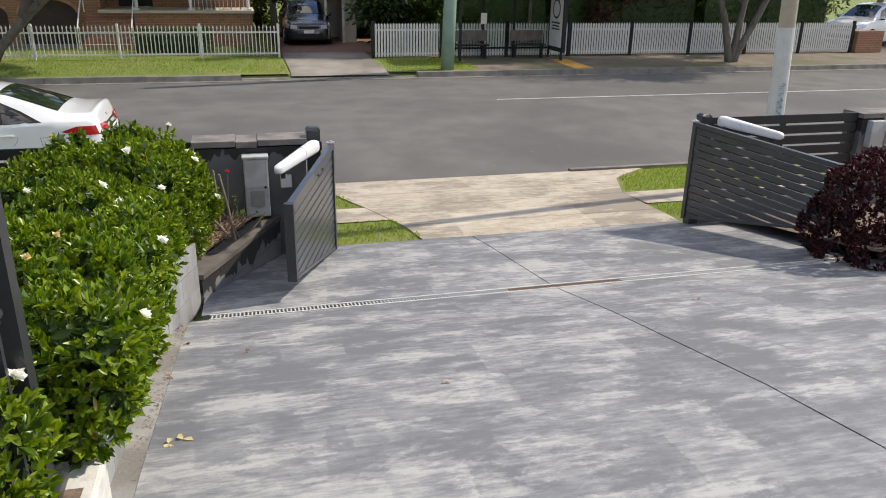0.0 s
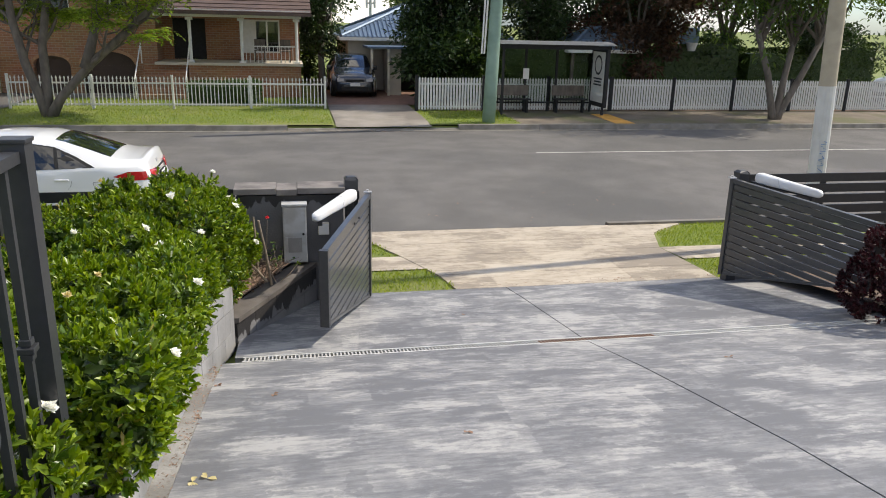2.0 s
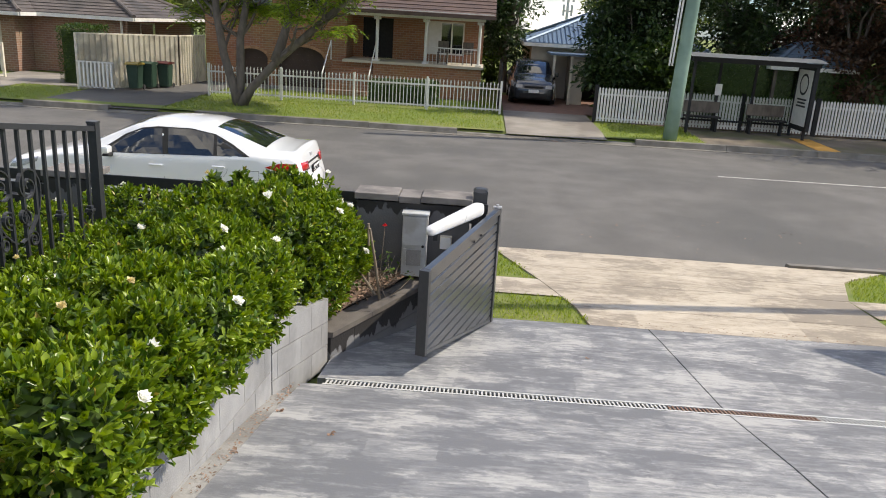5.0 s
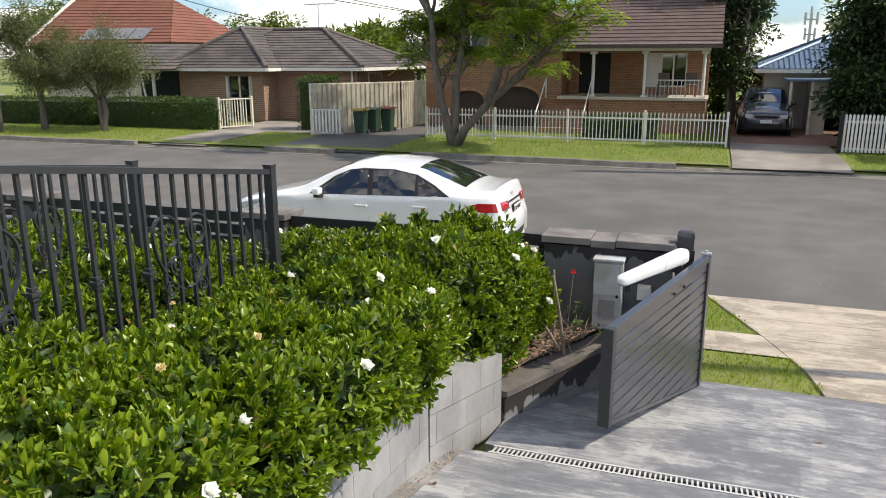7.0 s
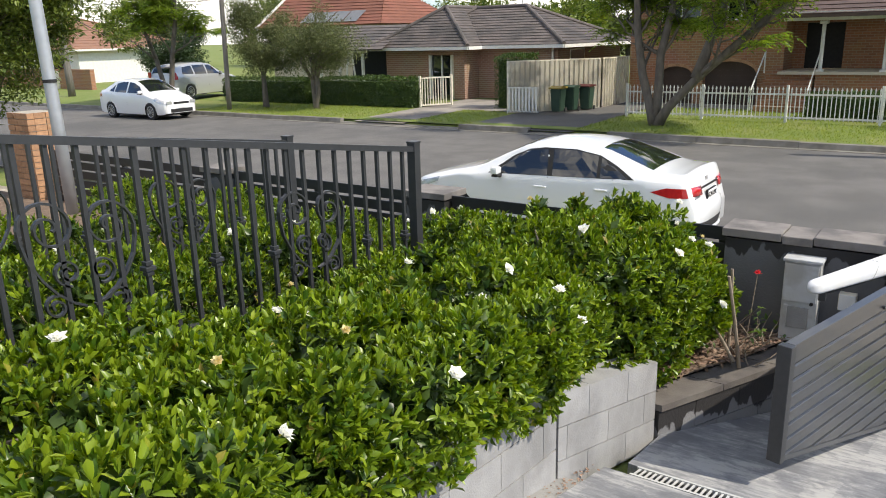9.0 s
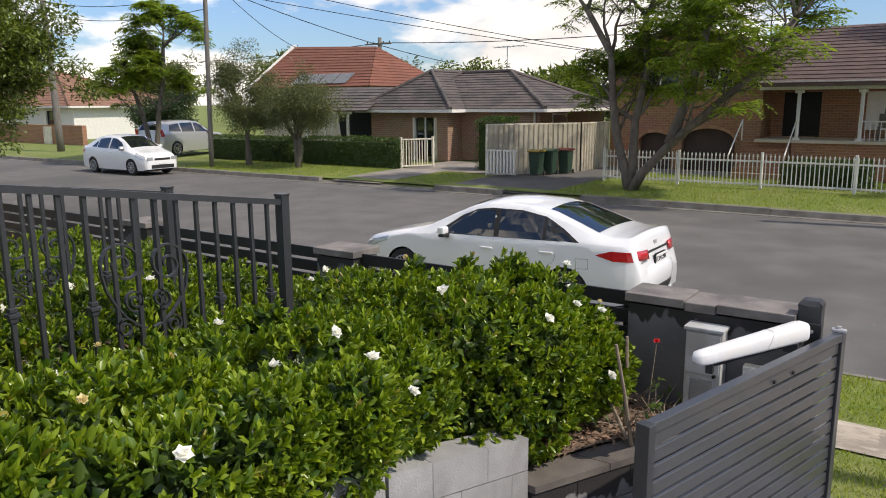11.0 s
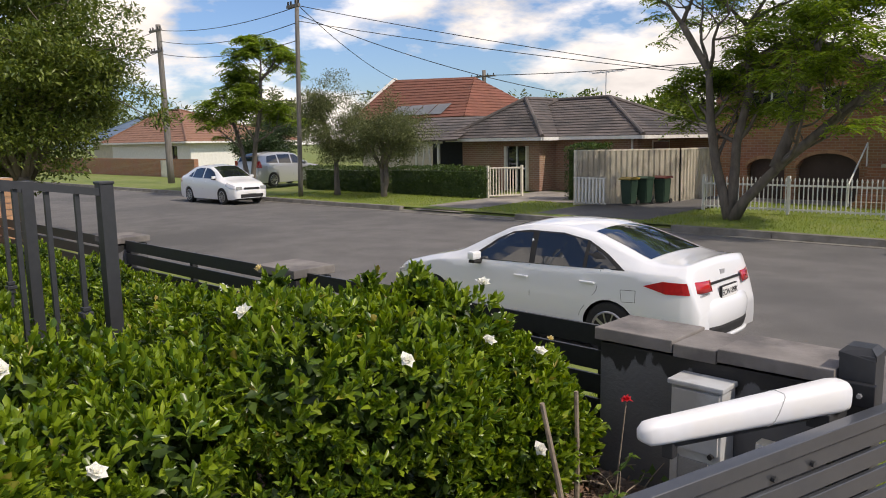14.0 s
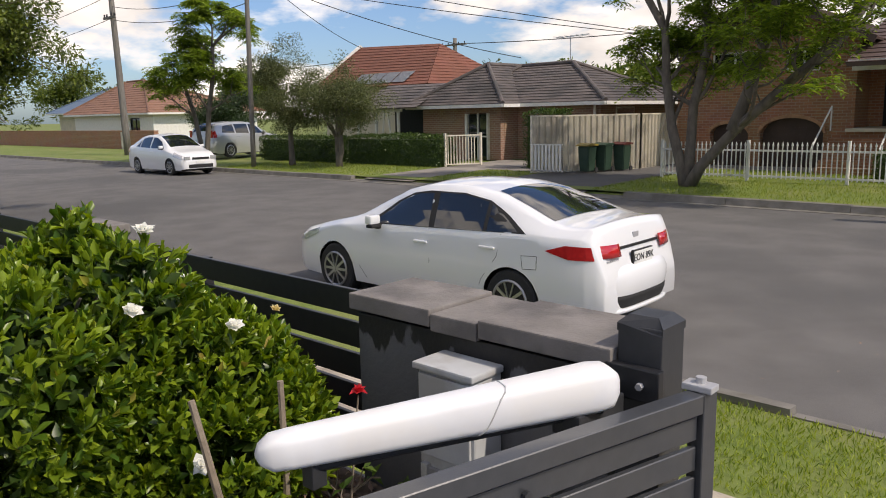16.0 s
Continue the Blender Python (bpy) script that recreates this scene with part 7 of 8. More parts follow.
p2, top2 = pole(-40.3, 25.2, 0.2, 9.0, 0.20, 0.14, "timber_pole", "weathered timber power pole with crossarms", (-0.35, 0))
p3, top3 = pole(-37.6, 50, 0.2, 7.6, 0.2, 0.15, "timber_pole", "distant timber power pole with a crossarm")
for t, (x, y, z), zs, w in ((p2, top2, (-0.35, -1.5), 0.7), (p3, top3, (-0.5,), 1.3), (p1, top1, (-0.3,), 0.4)):
    for dz in zs:
        bm = bmesh.new()
        bar(bm, (x - w, y - 0.18, z + dz), (x + w, y - 0.18, z + dz), 0.10, 0.12)
        arm = part("crossarm", bm, "timber_pole", t)
        for k in (-0.85, -0.4, 0.4, 0.85):
            part("insulator", tube([(x + k * w, y - 0.18, z + dz + 0.06), (x + k * w, y - 0.18, z + dz + 0.2)], 0.04, 8), "dark", arm)


def wire(a, b, sag, label="black overhead cable sagging between poles", r=0.016):
    a, b = Vector(a), Vector(b)
    t = thing("overhead_cable", label, "cable", "overhead cables")
    part("strand", tube([a.lerp(b, k / 12) - Vector((0, 0, 4 * sag * (k / 12) * (1 - k / 12))) for k in range(13)], r, 5), "dark", t)


T1, T2, T3 = Vector(top1), Vector(top2), Vector(top3)
for dz, sg in ((-0.3, 0.7), (-0.9, 0.9), (-1.6, 0.8)):
    wire(T1 + Vector((0, 0, dz)), T2 + Vector((0, 0, dz)), sg * 0.5)
for dz, end in ((-0.25, (-9.6, 31.0, 4.4)), (-0.85, (-9.6, 32.0, 4.4))):
    wire(T1 + Vector((0, 0, dz)), end, 0.15, "black service cable sagging from a pole to a house", 0.014)
wire((-40, 9.6, 7.6), tuple(top_w), 1.1)
wire(T2 + Vector((0, 0, -0.3)), T2 + Vector((-45, 3, 0.5)), 0.8)
wire(T2 + Vector((0, 0, -1.5)), T2 + Vector((-45, 3, -0.8)), 0.8)
wire(T1 + Vector((0, 0, -0.2)), (-33.5, 36.9, 6.1), 0.3)
wire(T1 + Vector((0, 0, -0.6)), (-18.3, 32.4, 4.4), 0.3)
wire(T3 + Vector((0, 0, -0.4)), (-5, 52, 7.6), 0.5, r=0.03)
wire(T3 + Vector((0, 0, -0.4)), (-75, 50, 7.0), 0.5, r=0.03)
tw = thing("phone_mast", "distant grey telephone mast above the trees", "mast")
part("shaft", tube([(12.7, 120, 0), (12.7, 120, 9.3)], (0.28, 0.16), 8), "galv", tw)
for drop, w_ in ((2.4, 0.75), (4.4, 0.6)):
    for dx in (-1, 0, 1):
        part("antenna", B(12.7 + dx * w_ - 0.15, 12.7 + dx * w_ + 0.15, 119.5, 119.8, 9.3 - drop, 9.3 - drop + 1.6), "galv", tw)
    part("antenna_mount", B(12.7 - w_, 12.7 + w_, 119.81, 119.9, 9.3 - drop + 0.6, 9.3 - drop + 0.8), "galv", tw)

# brick pillar of the neighbour
bp_ = thing("brick_pillar", "tan brick gate pillar of the house next door", "pillar")
part("core", B(-10.54, -10.02, 7.33, 7.75, 0.0, 1.96), "mortar", bp_)
pr = random.Random(3)
for c_ in range(22):
    z_ = 0.05 + c_ * 0.087
    for k in range(3 if c_ % 2 else 2):
        w_ = 0.56 / (3 if c_ % 2 else 2)
        x_ = -10.56 + k * w_
        part("brick", B(x_ + 0.005, x_ + w_ - 0.005, 7.31 + pr.uniform(-0.004, 0.004), 7.41, z_ + 0.005, z_ + 0.082), "brick_post", bp_)
    for k in range(2):
        part("brick", B(-10.03, -10.005 + pr.uniform(-0.003, 0.003), 7.415 + k * 0.17, 7.575 + k * 0.17, z_ + 0.005, z_ + 0.082), "brick_post", bp_)
rp = thing("brick_pillar", "low red brick gate pillar beside the picket fence", "pillar")
part("core", B(23.1, 24.3, 25.1, 25.5, 0.1, 1.0), "brick_b", rp)
hp_ = thing("basketball_hoop", "basketball hoop with a dark board behind the fence", "basketball hoop")
part("pole", tube([(15.0, 27.5, 0.2), (15.0, 27.5, 2.9)], 0.05, 8), "dark", hp_)
part("backboard", B(14.6, 15.4, 27.2, 27.24, 2.5, 3.1), "iron_blue", hp_)
part("net", tube([(15.0, 26.95, 2.25), (15.0, 26.95, 2.55)], (0.14, 0.22), 12, caps=False), "white_paint", hp_)


# ---- vehicles ----
def car(name, label, L, W, H, paint, spec, at, heading, detail=True, wheel_r=0.315):
    """A body drawn from its side line; spec holds heights along the length from the nose (0) to the tail (1)."""
    t = thing(name, label, "car", "", at)
    t.rotation_euler = (0, 0, heading)
    top_t, belt_t, wid_t = spec["top"], spec["belt"], spec["width"]
    roof_w = spec["roof_w"] * W / 2
    fw, rw = spec["front_axle"], spec["rear_axle"]
    zb0 = 0.20
    top = lambda x: prof(top_t, x)
    belt = lambda x: min(prof(belt_t, x), top(x) - 0.004)
    half = lambda x: prof(wid_t, x) * W / 2

    def low(x):
        z = zb0 + 0.06 * max(0, (0.25 - x) / 0.25) + 0.08 * max(0, (x - (L - 0.35)) / 0.35)
        for ax in (fw, rw):
            d = abs(x - ax)
            R = wheel_r + 0.03
            if d < R:
                z = max(z, wheel_r + math.sqrt(R * R - d * d))
        return z

    def side_y(x, z):
        b, w = belt(x), half(x)
        if z <= b:
            s = (b - z) / max(0.05, b - zb0)
            return w * (1 - 0.035 * (1 - s) ** 2 - 0.05 * s ** 3 + 0.012 * math.sin(math.pi * s))
        s = (z - b) / max(0.02, top(x) - b)
        yb = w * 0.965
        cab = max(0.0, min(1.0, (top(x) - b) / 0.35))
        yr = roof_w * cab + yb * 0.90 * (1 - cab)
        return yb + (yr - yb) * min(1, s) ** 1.15

    xs = sorted({*np.linspace(0, L, 58).round(4).tolist(), *np.linspace(L - 0.24, L, 13).round(4).tolist(), *[round(ax + (wheel_r + 0.0301) * math.cos(math.pi * k / 10), 4) for ax in (fw, rw) for k in range(11)]})
    bm = bmesh.new()
    rings = []
    for x in xs:
        lo, b, tp = low(x), belt(x), top(x)
        pts = []
        for k in range(9):
            z = lo + (max(b, lo + 0.01) - lo) * k / 8
            pts.append((side_y(x, z), z))
        for k in range(1, 7):
            z = b + (tp - b) * (1 - (1 - k / 6) ** 1.0) * 0.97
            pts.append((side_y(x, z), max(z, lo + 0.011)))
        ye, ze = pts[-1]
        crown = 0.035 if tp - b > 0.2 else 0.03
        for k in range(1, 7):
            f = k / 6
            pts.append((ye * (1 - f), ze + (tp - ze) * (1 - (1 - f) ** 2) + crown * (1 - (1 - f) ** 2)))
        ring = [bm.verts.new((x, -y, z)) for y, z in pts]
        ring += [bm.verts.new((x, y, z)) for y, z in pts[-2::-1]]
        rings.append(ring)
    for r0, r1 in zip(rings, rings[1:]):
        for k in range(len(r0) - 1):
            bm.faces.new((r0[k], r0[k + 1], r1[k + 1], r1[k]))
    bm.faces.new(rings[0])
    bm.faces.new(rings[-1][::-1])
    bmesh.ops.recalc_face_normals(bm, faces=bm.faces)
    body = smooth(part("body", bm, paint, t))
    part("underbody", B(0.25, L - 0.3, -W / 2 + 0.22, W / 2 - 0.22, 0.17, 0.45), "dark", t)
    for ax in (fw, rw):
        for s in (-1, 1):
            part("wheel_arch", B(ax - 0.36, ax + 0.36, min(s * (W / 2 - 0.30), s * (W / 2 - 0.26)), max(s * (W / 2 - 0.30), s * (W / 2 - 0.26)), 0.15, 0.68), "dark", t)

    def side_patch(nm, poly, material, off=0.005, par=body):
        """A patch on both flanks, from its outline in length and height."""
        for s in (-1, 1):
            b2 = bmesh.new()
            vs = []
            f = b2.faces.new([b2.verts.new((x, 0, z)) for x, z in poly])
            bmesh.ops.triangulate(b2, faces=[f])
            for _ in range(2):
                bmesh.ops.subdivide_edges(b2, edges=b2.edges[:], cuts=1, use_grid_fill=True)
            for v in b2.verts:
                v.co.y = s * (side_y(v.co.x, v.co.z) + off)
            bmesh.ops.recalc_face_normals(b2, faces=b2.faces)
            if b2.faces[0].normal.y * s < 0:
                bmesh.ops.reverse_faces(b2, faces=b2.faces[:])
            part(nm, b2, material, par)

    for poly in spec["side_windows"]:
        side_patch("side_window", poly, "car_glass")
    for poly in spec.get("trim", ()):
        side_patch("window_trim", poly, "dark", 0.003)

    def top_patch(nm, x0, x1, w0, w1, material, off=0.006):
        b2 = bmesh.new()
        n, m = 10, 12
        g_ = []
        for i in range(n + 1):
            x = x0 + (x1 - x0) * i / n
            w = w0 + (w1 - w0) * i / n
            row = []
            for j in range(m + 1):
                y = -w + 2 * w * j / m
                ye = side_y(x, belt(x) + (top(x) - belt(x)) * 0.97)
                f = 1 - min(1, abs(y) / ye)
                ze = belt(x) + (top(x) - belt(x)) * 0.97
                z = ze + (top(x) - ze) * (1 - (1 - f) ** 2) + 0.035 * (1 - (1 - f) ** 2)
                row.append(b2.verts.new((x, y, z + off)))
            g_.append(row)
        for i in range(n):
            for j in range(m):
                b2.faces.new((g_[i][j], g_[i][j + 1], g_[i + 1][j + 1], g_[i + 1][j]))
        bmesh.ops.recalc_face_normals(b2, faces=b2.faces)
        if b2.faces[0].normal.z < 0:
            bmesh.ops.reverse_faces(b2, faces=b2.faces[:])
        return smooth(part(nm, b2, material, body))

    for nm, x0, x1, w0, w1 in spec["screens"]:
        top_patch(nm, x0, x1, w0, w1, "car_glass")
    for ax in (fw, rw):
        for s in (-1, 1):
            y1 = s * (W / 2 - 0.02)
            y0 = s * (W / 2 - 0.22)
            wh = part("wheel", tube([(ax, y0, wheel_r), (ax, y0 + (y1 - y0) * 0.1, wheel_r), (ax, y0 + (y1 - y0) * 0.9, wheel_r), (ax, y1, wheel_r)], (wheel_r * 0.93, wheel_r, wheel_r, wheel_r * 0.93), 32), "rubber", t)
            part("rim", tube([(ax, y1 - s * 0.03, wheel_r), (ax, y1 + s * 0.004, wheel_r)], wheel_r * 0.66, 28), "dark", wh)
            b2 = bmesh.new()
            for k in range(10):
                a = 2 * math.pi * k / 10
                bar(b2, (ax, y1 + s * 0.008, wheel_r), (ax + wheel_r * 0.64 * math.cos(a), y1 + s * 0.006, wheel_r + wheel_r * 0.64 * math.sin(a)), 0.012, 0.03)
            ring_ = [(ax + wheel_r * 0.65 * math.cos(2 * math.pi * k / 28), y1 + s * 0.006, wheel_r + wheel_r * 0.65 * math.sin(2 * math.pi * k / 28)) for k in range(29)]
            tube(ring_, 0.014, 6, b2, caps=False)
            part("spokes", b2, "rim", wh)
    mx, mz = spec["mirror"]
    for s in (-1, 1):
        ym = side_y(mx, mz)
        b2 = B(mx - 0.06, mx + 0.05, s * (ym + 0.11) - 0.08, s * (ym + 0.11) + 0.08, mz - 0.02, mz + 0.085, bevel=0.03)
        mi = part("mirror", b2, paint, body)
        part("mirror_base", B(mx - 0.02, mx + 0.05, s * (ym + 0.03) - 0.05, s * (ym + 0.03) + 0.05, mz - 0.075, mz - 0.022), "dark", mi)
        part("mirror_shell", B(mx - 0.04, mx + 0.06, s * (ym + 0.11) - 0.075, s * (ym + 0.11) + 0.075, mz - 0.06, mz - 0.021, bevel=0.012), "dark", mi)
    for hx_, hz in spec["handles"]:
        for s in (-1, 1):
            y = s * (side_y(hx_, hz) + 0.012)
            part("door_handle", B(hx_ - 0.10, hx_ + 0.10, y - 0.014, y + 0.014, hz - 0.014, hz + 0.014, bevel=0.01), paint, body)
    for poly in spec["seams"]:
        for s in (-1, 1):
            b2 = bmesh.new()
            for (xa, za), (xb, zb) in zip(poly, poly[1:]):
                bar(b2, (xa, s * (side_y(xa, za) + 0.0005), za), (xb, s * (side_y(xb, zb) + 0.0005), zb), 0.004, 0.004)
            part("door_seam", b2, "dark", body)
    for poly in spec["tail"]:
        side_patch("tail_light", poly, "red_light", 0.008)
    for poly in spec["head"]:
        side_patch("headlight", poly, "clear_light", 0.008)

    def end_patch(nm, x, y0, y1, z0, z1, material, sgn, par=None, th=0.012, bev=0.004):
        return part(nm, B(min(x, x + sgn * th), max(x, x + sgn * th), y0, y1, z0, z1, bevel=bev), material, par or body)

    for args in spec["ends"]:
        end_patch(*args)
    return t, body


SEDAN = {
    "top": ((0, 0.52), (0.04, 0.66), (0.2, 0.75), (0.7, 0.87), (1.15, 0.96), (1.35, 1.02), (1.75, 1.22), (2.05, 1.35), (2.35, 1.405), (2.65, 1.415), (3.0, 1.40), (3.35, 1.335), (3.7, 1.215), (4.0, 1.105), (4.15, 1.075), (4.38, 1.075), (4.46, 1.09), (4.49, 1.065), (4.53, 0.96), (4.57, 0.82), (4.60, 0.72), (4.63, 0.62)),
    "belt": ((0, 0.50), (0.05, 0.62), (0.4, 0.74), (1.0, 0.87), (1.6, 0.90), (2.5, 0.925), (3.3, 0.955), (3.9, 0.99), (4.4, 0.985), (4.5, 0.93), (4.57, 0.76), (4.63, 0.58)),
    "width": ((0, 0.70), (0.06, 0.82), (0.25, 0.92), (0.6, 0.975), (1.2, 1.0), (3.6, 1.0), (4.1, 0.975), (4.3, 0.945), (4.45, 0.90), (4.56, 0.845), (4.63, 0.80)),
    "roof_w": 0.69, "front_axle": 0.94, "rear_axle": 3.64,
    "side_windows": (((1.62, 0.945), (2.52, 0.965), (2.46, 1.315), (2.20, 1.295), (1.95, 1.195)), ((2.60, 0.968), (3.28, 0.985), (3.24, 1.27), (2.9, 1.325), (2.55, 1.325)), ((3.33, 0.99), (3.72, 1.01), (3.52, 1.13), (3.29, 1.25))),
    "trim": (((1.52, 0.93), (3.82, 1.0), (3.55, 1.15), (3.26, 1.28), (2.9, 1.34), (2.4, 1.34), (2.15, 1.305), (1.9, 1.2)),),
    "screens": (("windscreen", 1.42, 2.10, 0.60, 0.50), ("rear_window", 3.24, 4.0, 0.50, 0.60)),
    "mirror": (1.72, 0.96), "handles": ((2.42, 0.80), (3.36, 0.83)),
    "seams": (((1.36, 0.90), (1.40, 0.40), (1.5, 0.27)), ((2.53, 0.95), (2.55, 0.6), (2.52, 0.27)), ((3.52, 0.98), (3.48, 0.75), (3.28, 0.5), (3.18, 0.28)), ((3.78, 0.79), (3.96, 0.80), (3.96, 0.67), (3.80, 0.66), (3.78, 0.79))),
    "tail": (((4.05, 0.865), (4.26, 0.93), (4.50, 0.925), (4.535, 0.80), (4.30, 0.80)),),
    "head": (((0.10, 0.60), (0.16, 0.68), (0.62, 0.80), (0.60, 0.73), (0.3, 0.62)),),
    "ends": (
        ("number_plate", 4.606, -0.186, 0.186, 0.69, 0.82, "plate", 1, None, 0.03), ("plate_frame", 4.600, -0.196, 0.196, 0.68, 0.83, "dark", 1, None, 0.03),
        ("boot_trim", 4.548, -0.40, 0.40, 0.862, 0.885, "dark", 1, None, 0.03), ("badge", 4.525, -0.055, 0.055, 0.93, 0.99, "steel", 1, None, 0.02),
        ("grille", 0.0, -0.55, 0.55, 0.30, 0.50, "dark", -1, None, 0.015)),
}
sedan, sbody = car("sedan", "white sedan parked along the kerb", 4.63, 1.78, 1.435, "car_white", SEDAN, (-6.56, 12.38, -0.075), 0.0)


def plate_text(body, words, x, z, size, y0=0.0, depth=0.002, flip=True):
    cu = bpy.data.curves.new("plate_text", "FONT")
    cu.body, cu.size, cu.align_x, cu.align_y, cu.extrude = words, size, "CENTER", "CENTER", depth
    ob = new("plate_text", cu)
    ob.parent = body
    ob.location = (x, y0, z)
    ob.rotation_euler = (math.pi / 2, 0, math.pi / 2)
    bpy.context.view_layer.update()
    me = bpy.data.meshes.new_from_object(ob.evaluated_get(bpy.context.evaluated_depsgraph_get()))
    bpy.data.objects.remove(ob)
    ob = new("plate_text", me)
    ob.parent = body
    ob.location, ob.rotation_euler = (x, y0, z), (math.pi / 2, 0, math.pi / 2)
    me.materials.clear()
    me.materials.append(M["ink"])
    return ob


plate_ob = next(o for o in sbody.children if o.name.startswith("number_plate"))
plate_text(plate_ob, "EON 89K", 4.638, 0.755, 0.098)
bm = bmesh.new()
for k in range(7):
    box(bm, 4.575, 4.592, -0.62 + k * 0.032, -0.598 + k * 0.032, 0.765, 0.783)
part("model_badge", bm, "steel", sbody)


def rear_band(nm, rows_, half, material, curl=0.27, n=28, parent=sbody):
    """A moulding round the tail: rows of (how far back, height), curling forward at both ends."""
    bm = bmesh.new()
    grid = []
    for x, z in rows_:
        grid.append([bm.verts.new((x - curl * abs(u) ** 4 * half / 0.85, half * u, z)) for u in [-1 + 2 * k / n for k in range(n + 1)]])
    for r0, r1 in zip(grid, grid[1:]):
        for k in range(n):
            bm.faces.new((r0[k], r0[k + 1], r1[k + 1], r1[k]))
    bmesh.ops.recalc_face_normals(bm, faces=bm.faces)
    if sum(f.normal.x for f in bm.faces) < 0:
        bmesh.ops.reverse_faces(bm, faces=bm.faces[:])
    bmesh.ops.solidify(bm, geom=bm.faces[:], thickness=0.02)
    return smooth(part(nm, bm, material, parent))


rear_band("rear_bumper", ((4.590, 0.725), (4.632, 0.70), (4.665, 0.655), (4.685, 0.59), (4.685, 0.50), (4.672, 0.42), (4.655, 0.37)), 0.815, "car_white", 0.36)
rear_band("rear_valance", ((4.672, 0.425), (4.672, 0.38), (4.655, 0.31), (4.63, 0.265)), 0.70, "dark", 0.22)
rear_band("bumper_lip", ((4.655, 0.300), (4.680, 0.285), (4.676, 0.255), (4.64, 0.245)), 0.72, "car_white", 0.22)
for sg in (-1, 1):
    bm = bmesh.new()
    g_ = []
    for z, x in ((0.805, 4.582), (0.86, 4.567), (0.925, 4.548)):
        g_.append([bm.verts.new((x + 0.035 - 0.10 * (k / 8) ** 3, sg * (0.40 + 0.335 * k / 8), z + 0.008 * k / 8)) for k in range(9)])
    for r0, r1 in zip(g_, g_[1:]):
        for k in range(8):
            bm.faces.new((r0[k], r0[k + 1], r1[k + 1], r1[k]))
    bmesh.ops.recalc_face_normals(bm, faces=bm.faces)
    if sum(f.normal.x for f in bm.faces) < 0:
        bmesh.ops.reverse_faces(bm, faces=bm.faces[:])
    bmesh.ops.solidify(bm, geom=bm.faces[:], thickness=0.015)
    smooth(part("tail_light", bm, "red_light", sbody))
HATCH = dict(SEDAN)
HATCH.update({
    "top": ((0, 0.55), (0.05, 0.70), (0.3, 0.85), (0.75, 0.95), (1.0, 1.03), (1.5, 1.32), (1.9, 1.47), (2.4, 1.52), (2.9, 1.50), (3.3, 1.42), (3.75, 1.22), (3.95, 1.12), (4.25, 1.08), (4.36, 0.95), (4.40, 0.8)),
    "belt": ((0, 0.52), (0.06, 0.64), (0.5, 0.78), (1.1, 0.93), (2.5, 0.97), (3.5, 1.0), (4.1, 1.02), (4.36, 0.92), (4.40, 0.78)),
    "width": ((0, 0.70), (0.08, 0.84), (0.4, 0.96), (1.0, 1.0), (3.5, 1.0), (4.0, 0.96), (4.3, 0.88), (4.40, 0.82)),
    "front_axle": 0.85, "rear_axle": 3.45,
    "side_windows": (((1.28, 1.0), (2.25, 1.02), (2.22, 1.42), (1.95, 1.40), (1.6, 1.26)), ((2.33, 1.02), (3.1, 1.04), (3.05, 1.36), (2.7, 1.42), (2.31, 1.43)), ((3.15, 1.05), (3.5, 1.07), (3.3, 1.2), (3.12, 1.32))),
    "trim": (), "screens": (("windscreen", 1.04, 1.86, 0.62, 0.52), ("rear_window", 3.32, 3.92, 0.48, 0.55)),
    "mirror": (1.35, 1.03), "handles": ((2.15, 0.88), (3.1, 0.90)),
    "seams": (((1.1, 0.92), (1.12, 0.4), (1.2, 0.27)), ((2.28, 1.0), (2.3, 0.6), (2.28, 0.27)), ((3.3, 1.0), (3.2, 0.6), (3.0, 0.28))),
    "tail": (((4.0, 0.85), (4.1, 1.0), (4.3, 0.98), (4.3, 0.82)),), "head": (((0.08, 0.62), (0.15, 0.74), (0.6, 0.88), (0.58, 0.74), (0.3, 0.63)),),
    "ends": (("grille", 0.0, -0.35, 0.35, 0.60, 0.68, "dark", -1, None, 0.012), ("lower_grille", 0.02, -0.5, 0.5, 0.28, 0.42, "dark", -1, None, 0.03), ("number_plate", -0.01, -0.186, 0.186, 0.44, 0.55, "plate", -1), ("headlight", 0.03, -0.66, -0.42, 0.60, 0.72, "clear_light", -1, None, 0.03), ("headlight", 0.03, 0.42, 0.66, 0.60, 0.72, "clear_light", -1, None, 0.03))})
car("small_car", "white compact sedan parked across the street", 4.40, 1.69, 1.53, "car_white", HATCH, (-24.55, 20.62, 0.012), math.pi)
SUV = dict(HATCH)
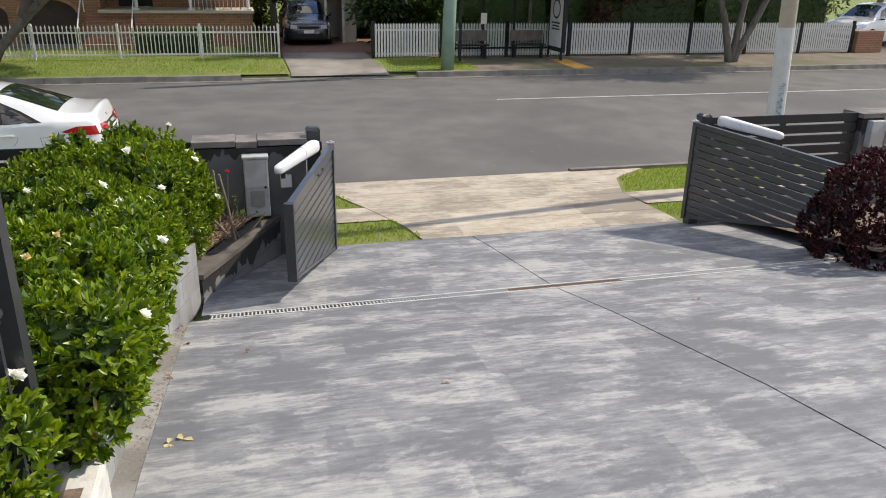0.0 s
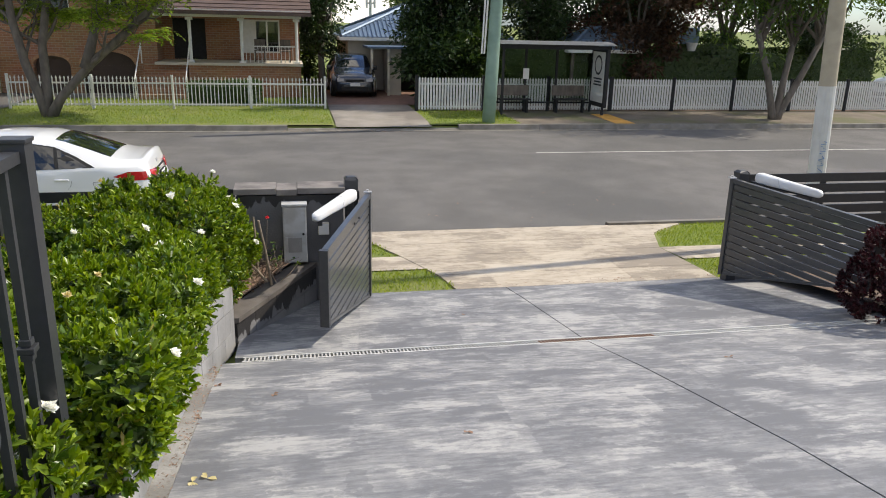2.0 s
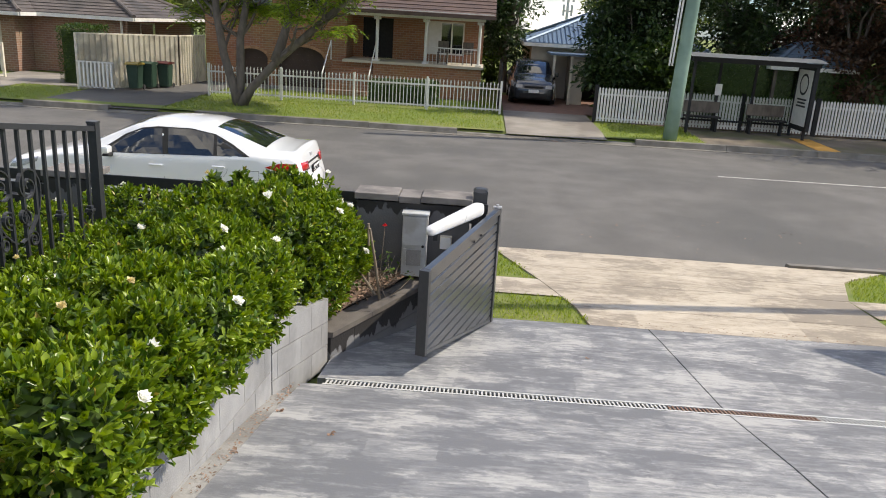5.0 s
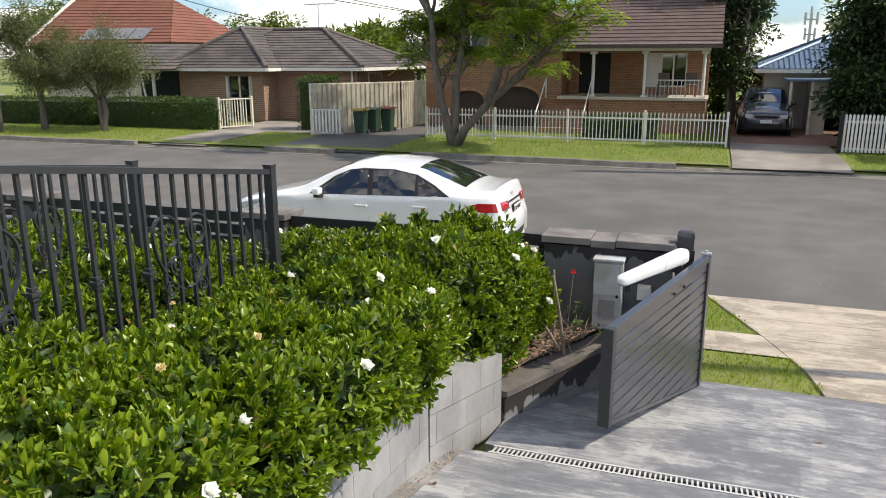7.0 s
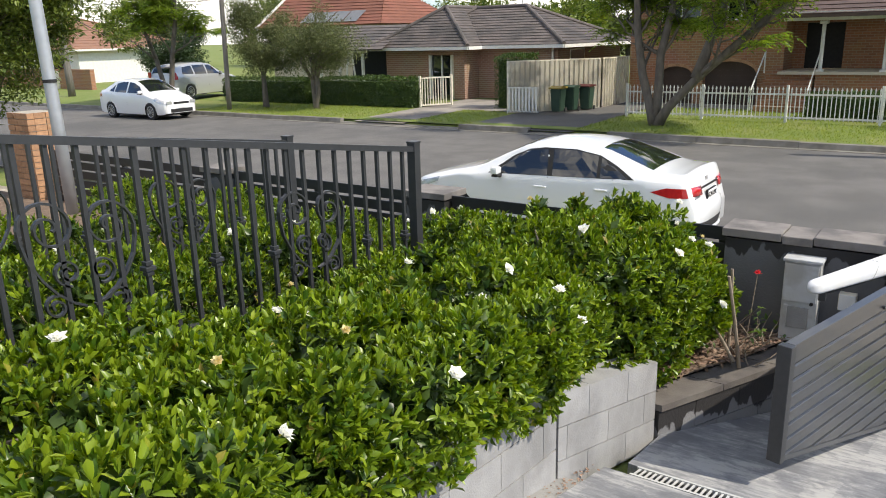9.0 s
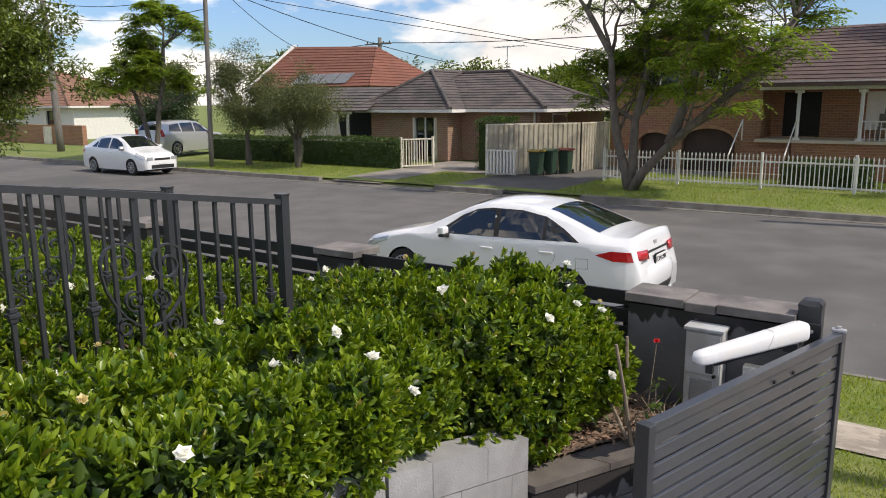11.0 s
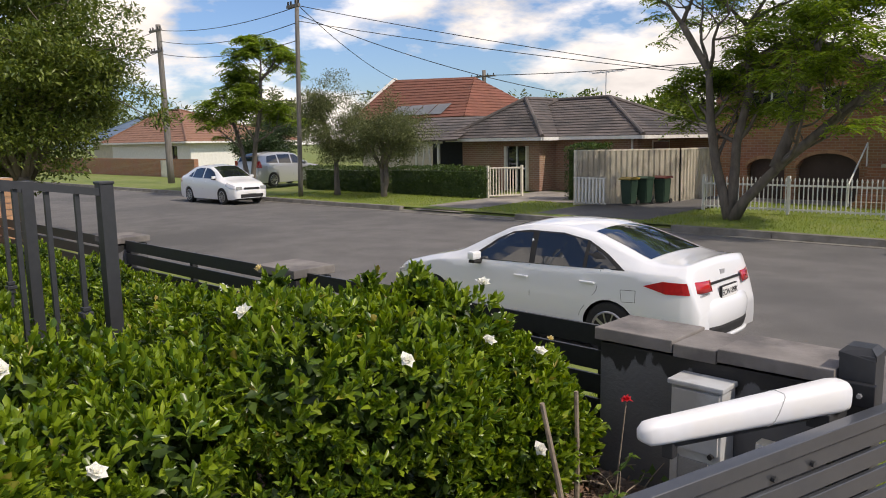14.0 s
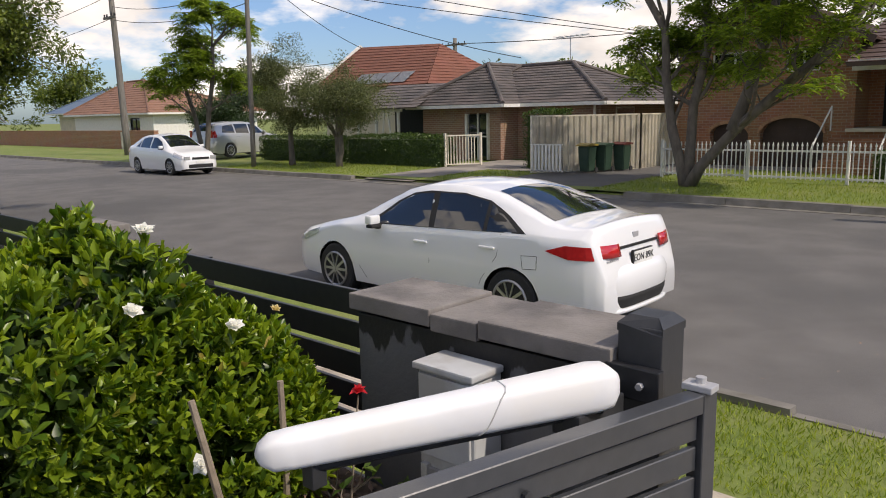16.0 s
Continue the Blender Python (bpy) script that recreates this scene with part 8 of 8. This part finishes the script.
SUV.update({
    "top": ((0, 0.68), (0.05, 0.88), (0.3, 0.98), (0.9, 1.06), (1.15, 1.12), (1.55, 1.40), (1.9, 1.60), (2.4, 1.68), (3.3, 1.68), (4.0, 1.62), (4.35, 1.50), (4.55, 1.20), (4.62, 0.9)),
    "belt": ((0, 0.62), (0.06, 0.78), (0.5, 0.94), (1.1, 1.04), (2.5, 1.08), (3.8, 1.12), (4.4, 1.12), (4.56, 1.0), (4.62, 0.85)),
    "width": ((0, 0.74), (0.08, 0.88), (0.4, 0.97), (1.0, 1.0), (4.0, 1.0), (4.4, 0.95), (4.62, 0.88)),
    "front_axle": 0.92, "rear_axle": 3.62,
    "side_windows": (((1.42, 1.1), (2.3, 1.13), (2.28, 1.56), (2.0, 1.55), (1.7, 1.42)), ((2.38, 1.13), (3.2, 1.15), (3.2, 1.57), (2.37, 1.57)), ((3.28, 1.16), (4.05, 1.18), (3.9, 1.5), (3.28, 1.56))),
    "screens": (("windscreen", 1.18, 1.88, 0.66, 0.56), ("rear_window", 4.15, 4.53, 0.55, 0.6)),
    "mirror": (1.45, 1.13), "handles": ((2.2, 0.98), (3.1, 1.0)),
    "tail": (((4.35, 0.95), (4.38, 1.3), (4.5, 1.2), (4.55, 0.95)),), "head": (((0.08, 0.72), (0.12, 0.88), (0.5, 0.97), (0.5, 0.84), (0.3, 0.74)),),
    "ends": (("grille", 0.02, -0.42, 0.42, 0.66, 0.84, "dark", -1, None, 0.03), ("lower_grille", 0.03, -0.6, 0.6, 0.34, 0.5, "dark", -1, None, 0.04), ("number_plate", -0.02, -0.186, 0.186, 0.54, 0.65, "plate", -1), ("headlight", 0.04, -0.74, -0.46, 0.72, 0.88, "clear_light", -1, None, 0.035), ("headlight", 0.04, 0.46, 0.74, 0.72, 0.88, "clear_light", -1, None, 0.035), ("rear_bumper", 4.55, -0.7, 0.7, 0.4, 0.65, "car_silver", 1, None, 0.08, 0.03), ("number_plate", 4.63, -0.186, 0.186, 0.75, 0.86, "plate", 1), ("tail_light", 4.55, -0.78, -0.62, 0.95, 1.3, "red_light", 1, None, 0.05), ("tail_light", 4.55, 0.62, 0.78, 0.95, 1.3, "red_light", 1, None, 0.05))})
car("station_wagon", "silver four-wheel drive parked in a driveway", 4.62, 1.80, 1.70, "car_silver", SUV, (-31.9, 29.0, FZ(28.6) + 0.012), math.radians(-80), wheel_r=0.35)
car("dark_car", "dark blue-black car parked before a small house", 4.40, 1.75, 1.53, "car_black", HATCH, (2.50, 28.7, FZ(29) + 0.014), math.pi / 2)
car("white_wagon", "white wagon parked beyond the fence", 4.62, 1.80, 1.70, "car_white", SUV, (24.0, 27.2, FZ(27) + 0.012), 0.3, wheel_r=0.35)
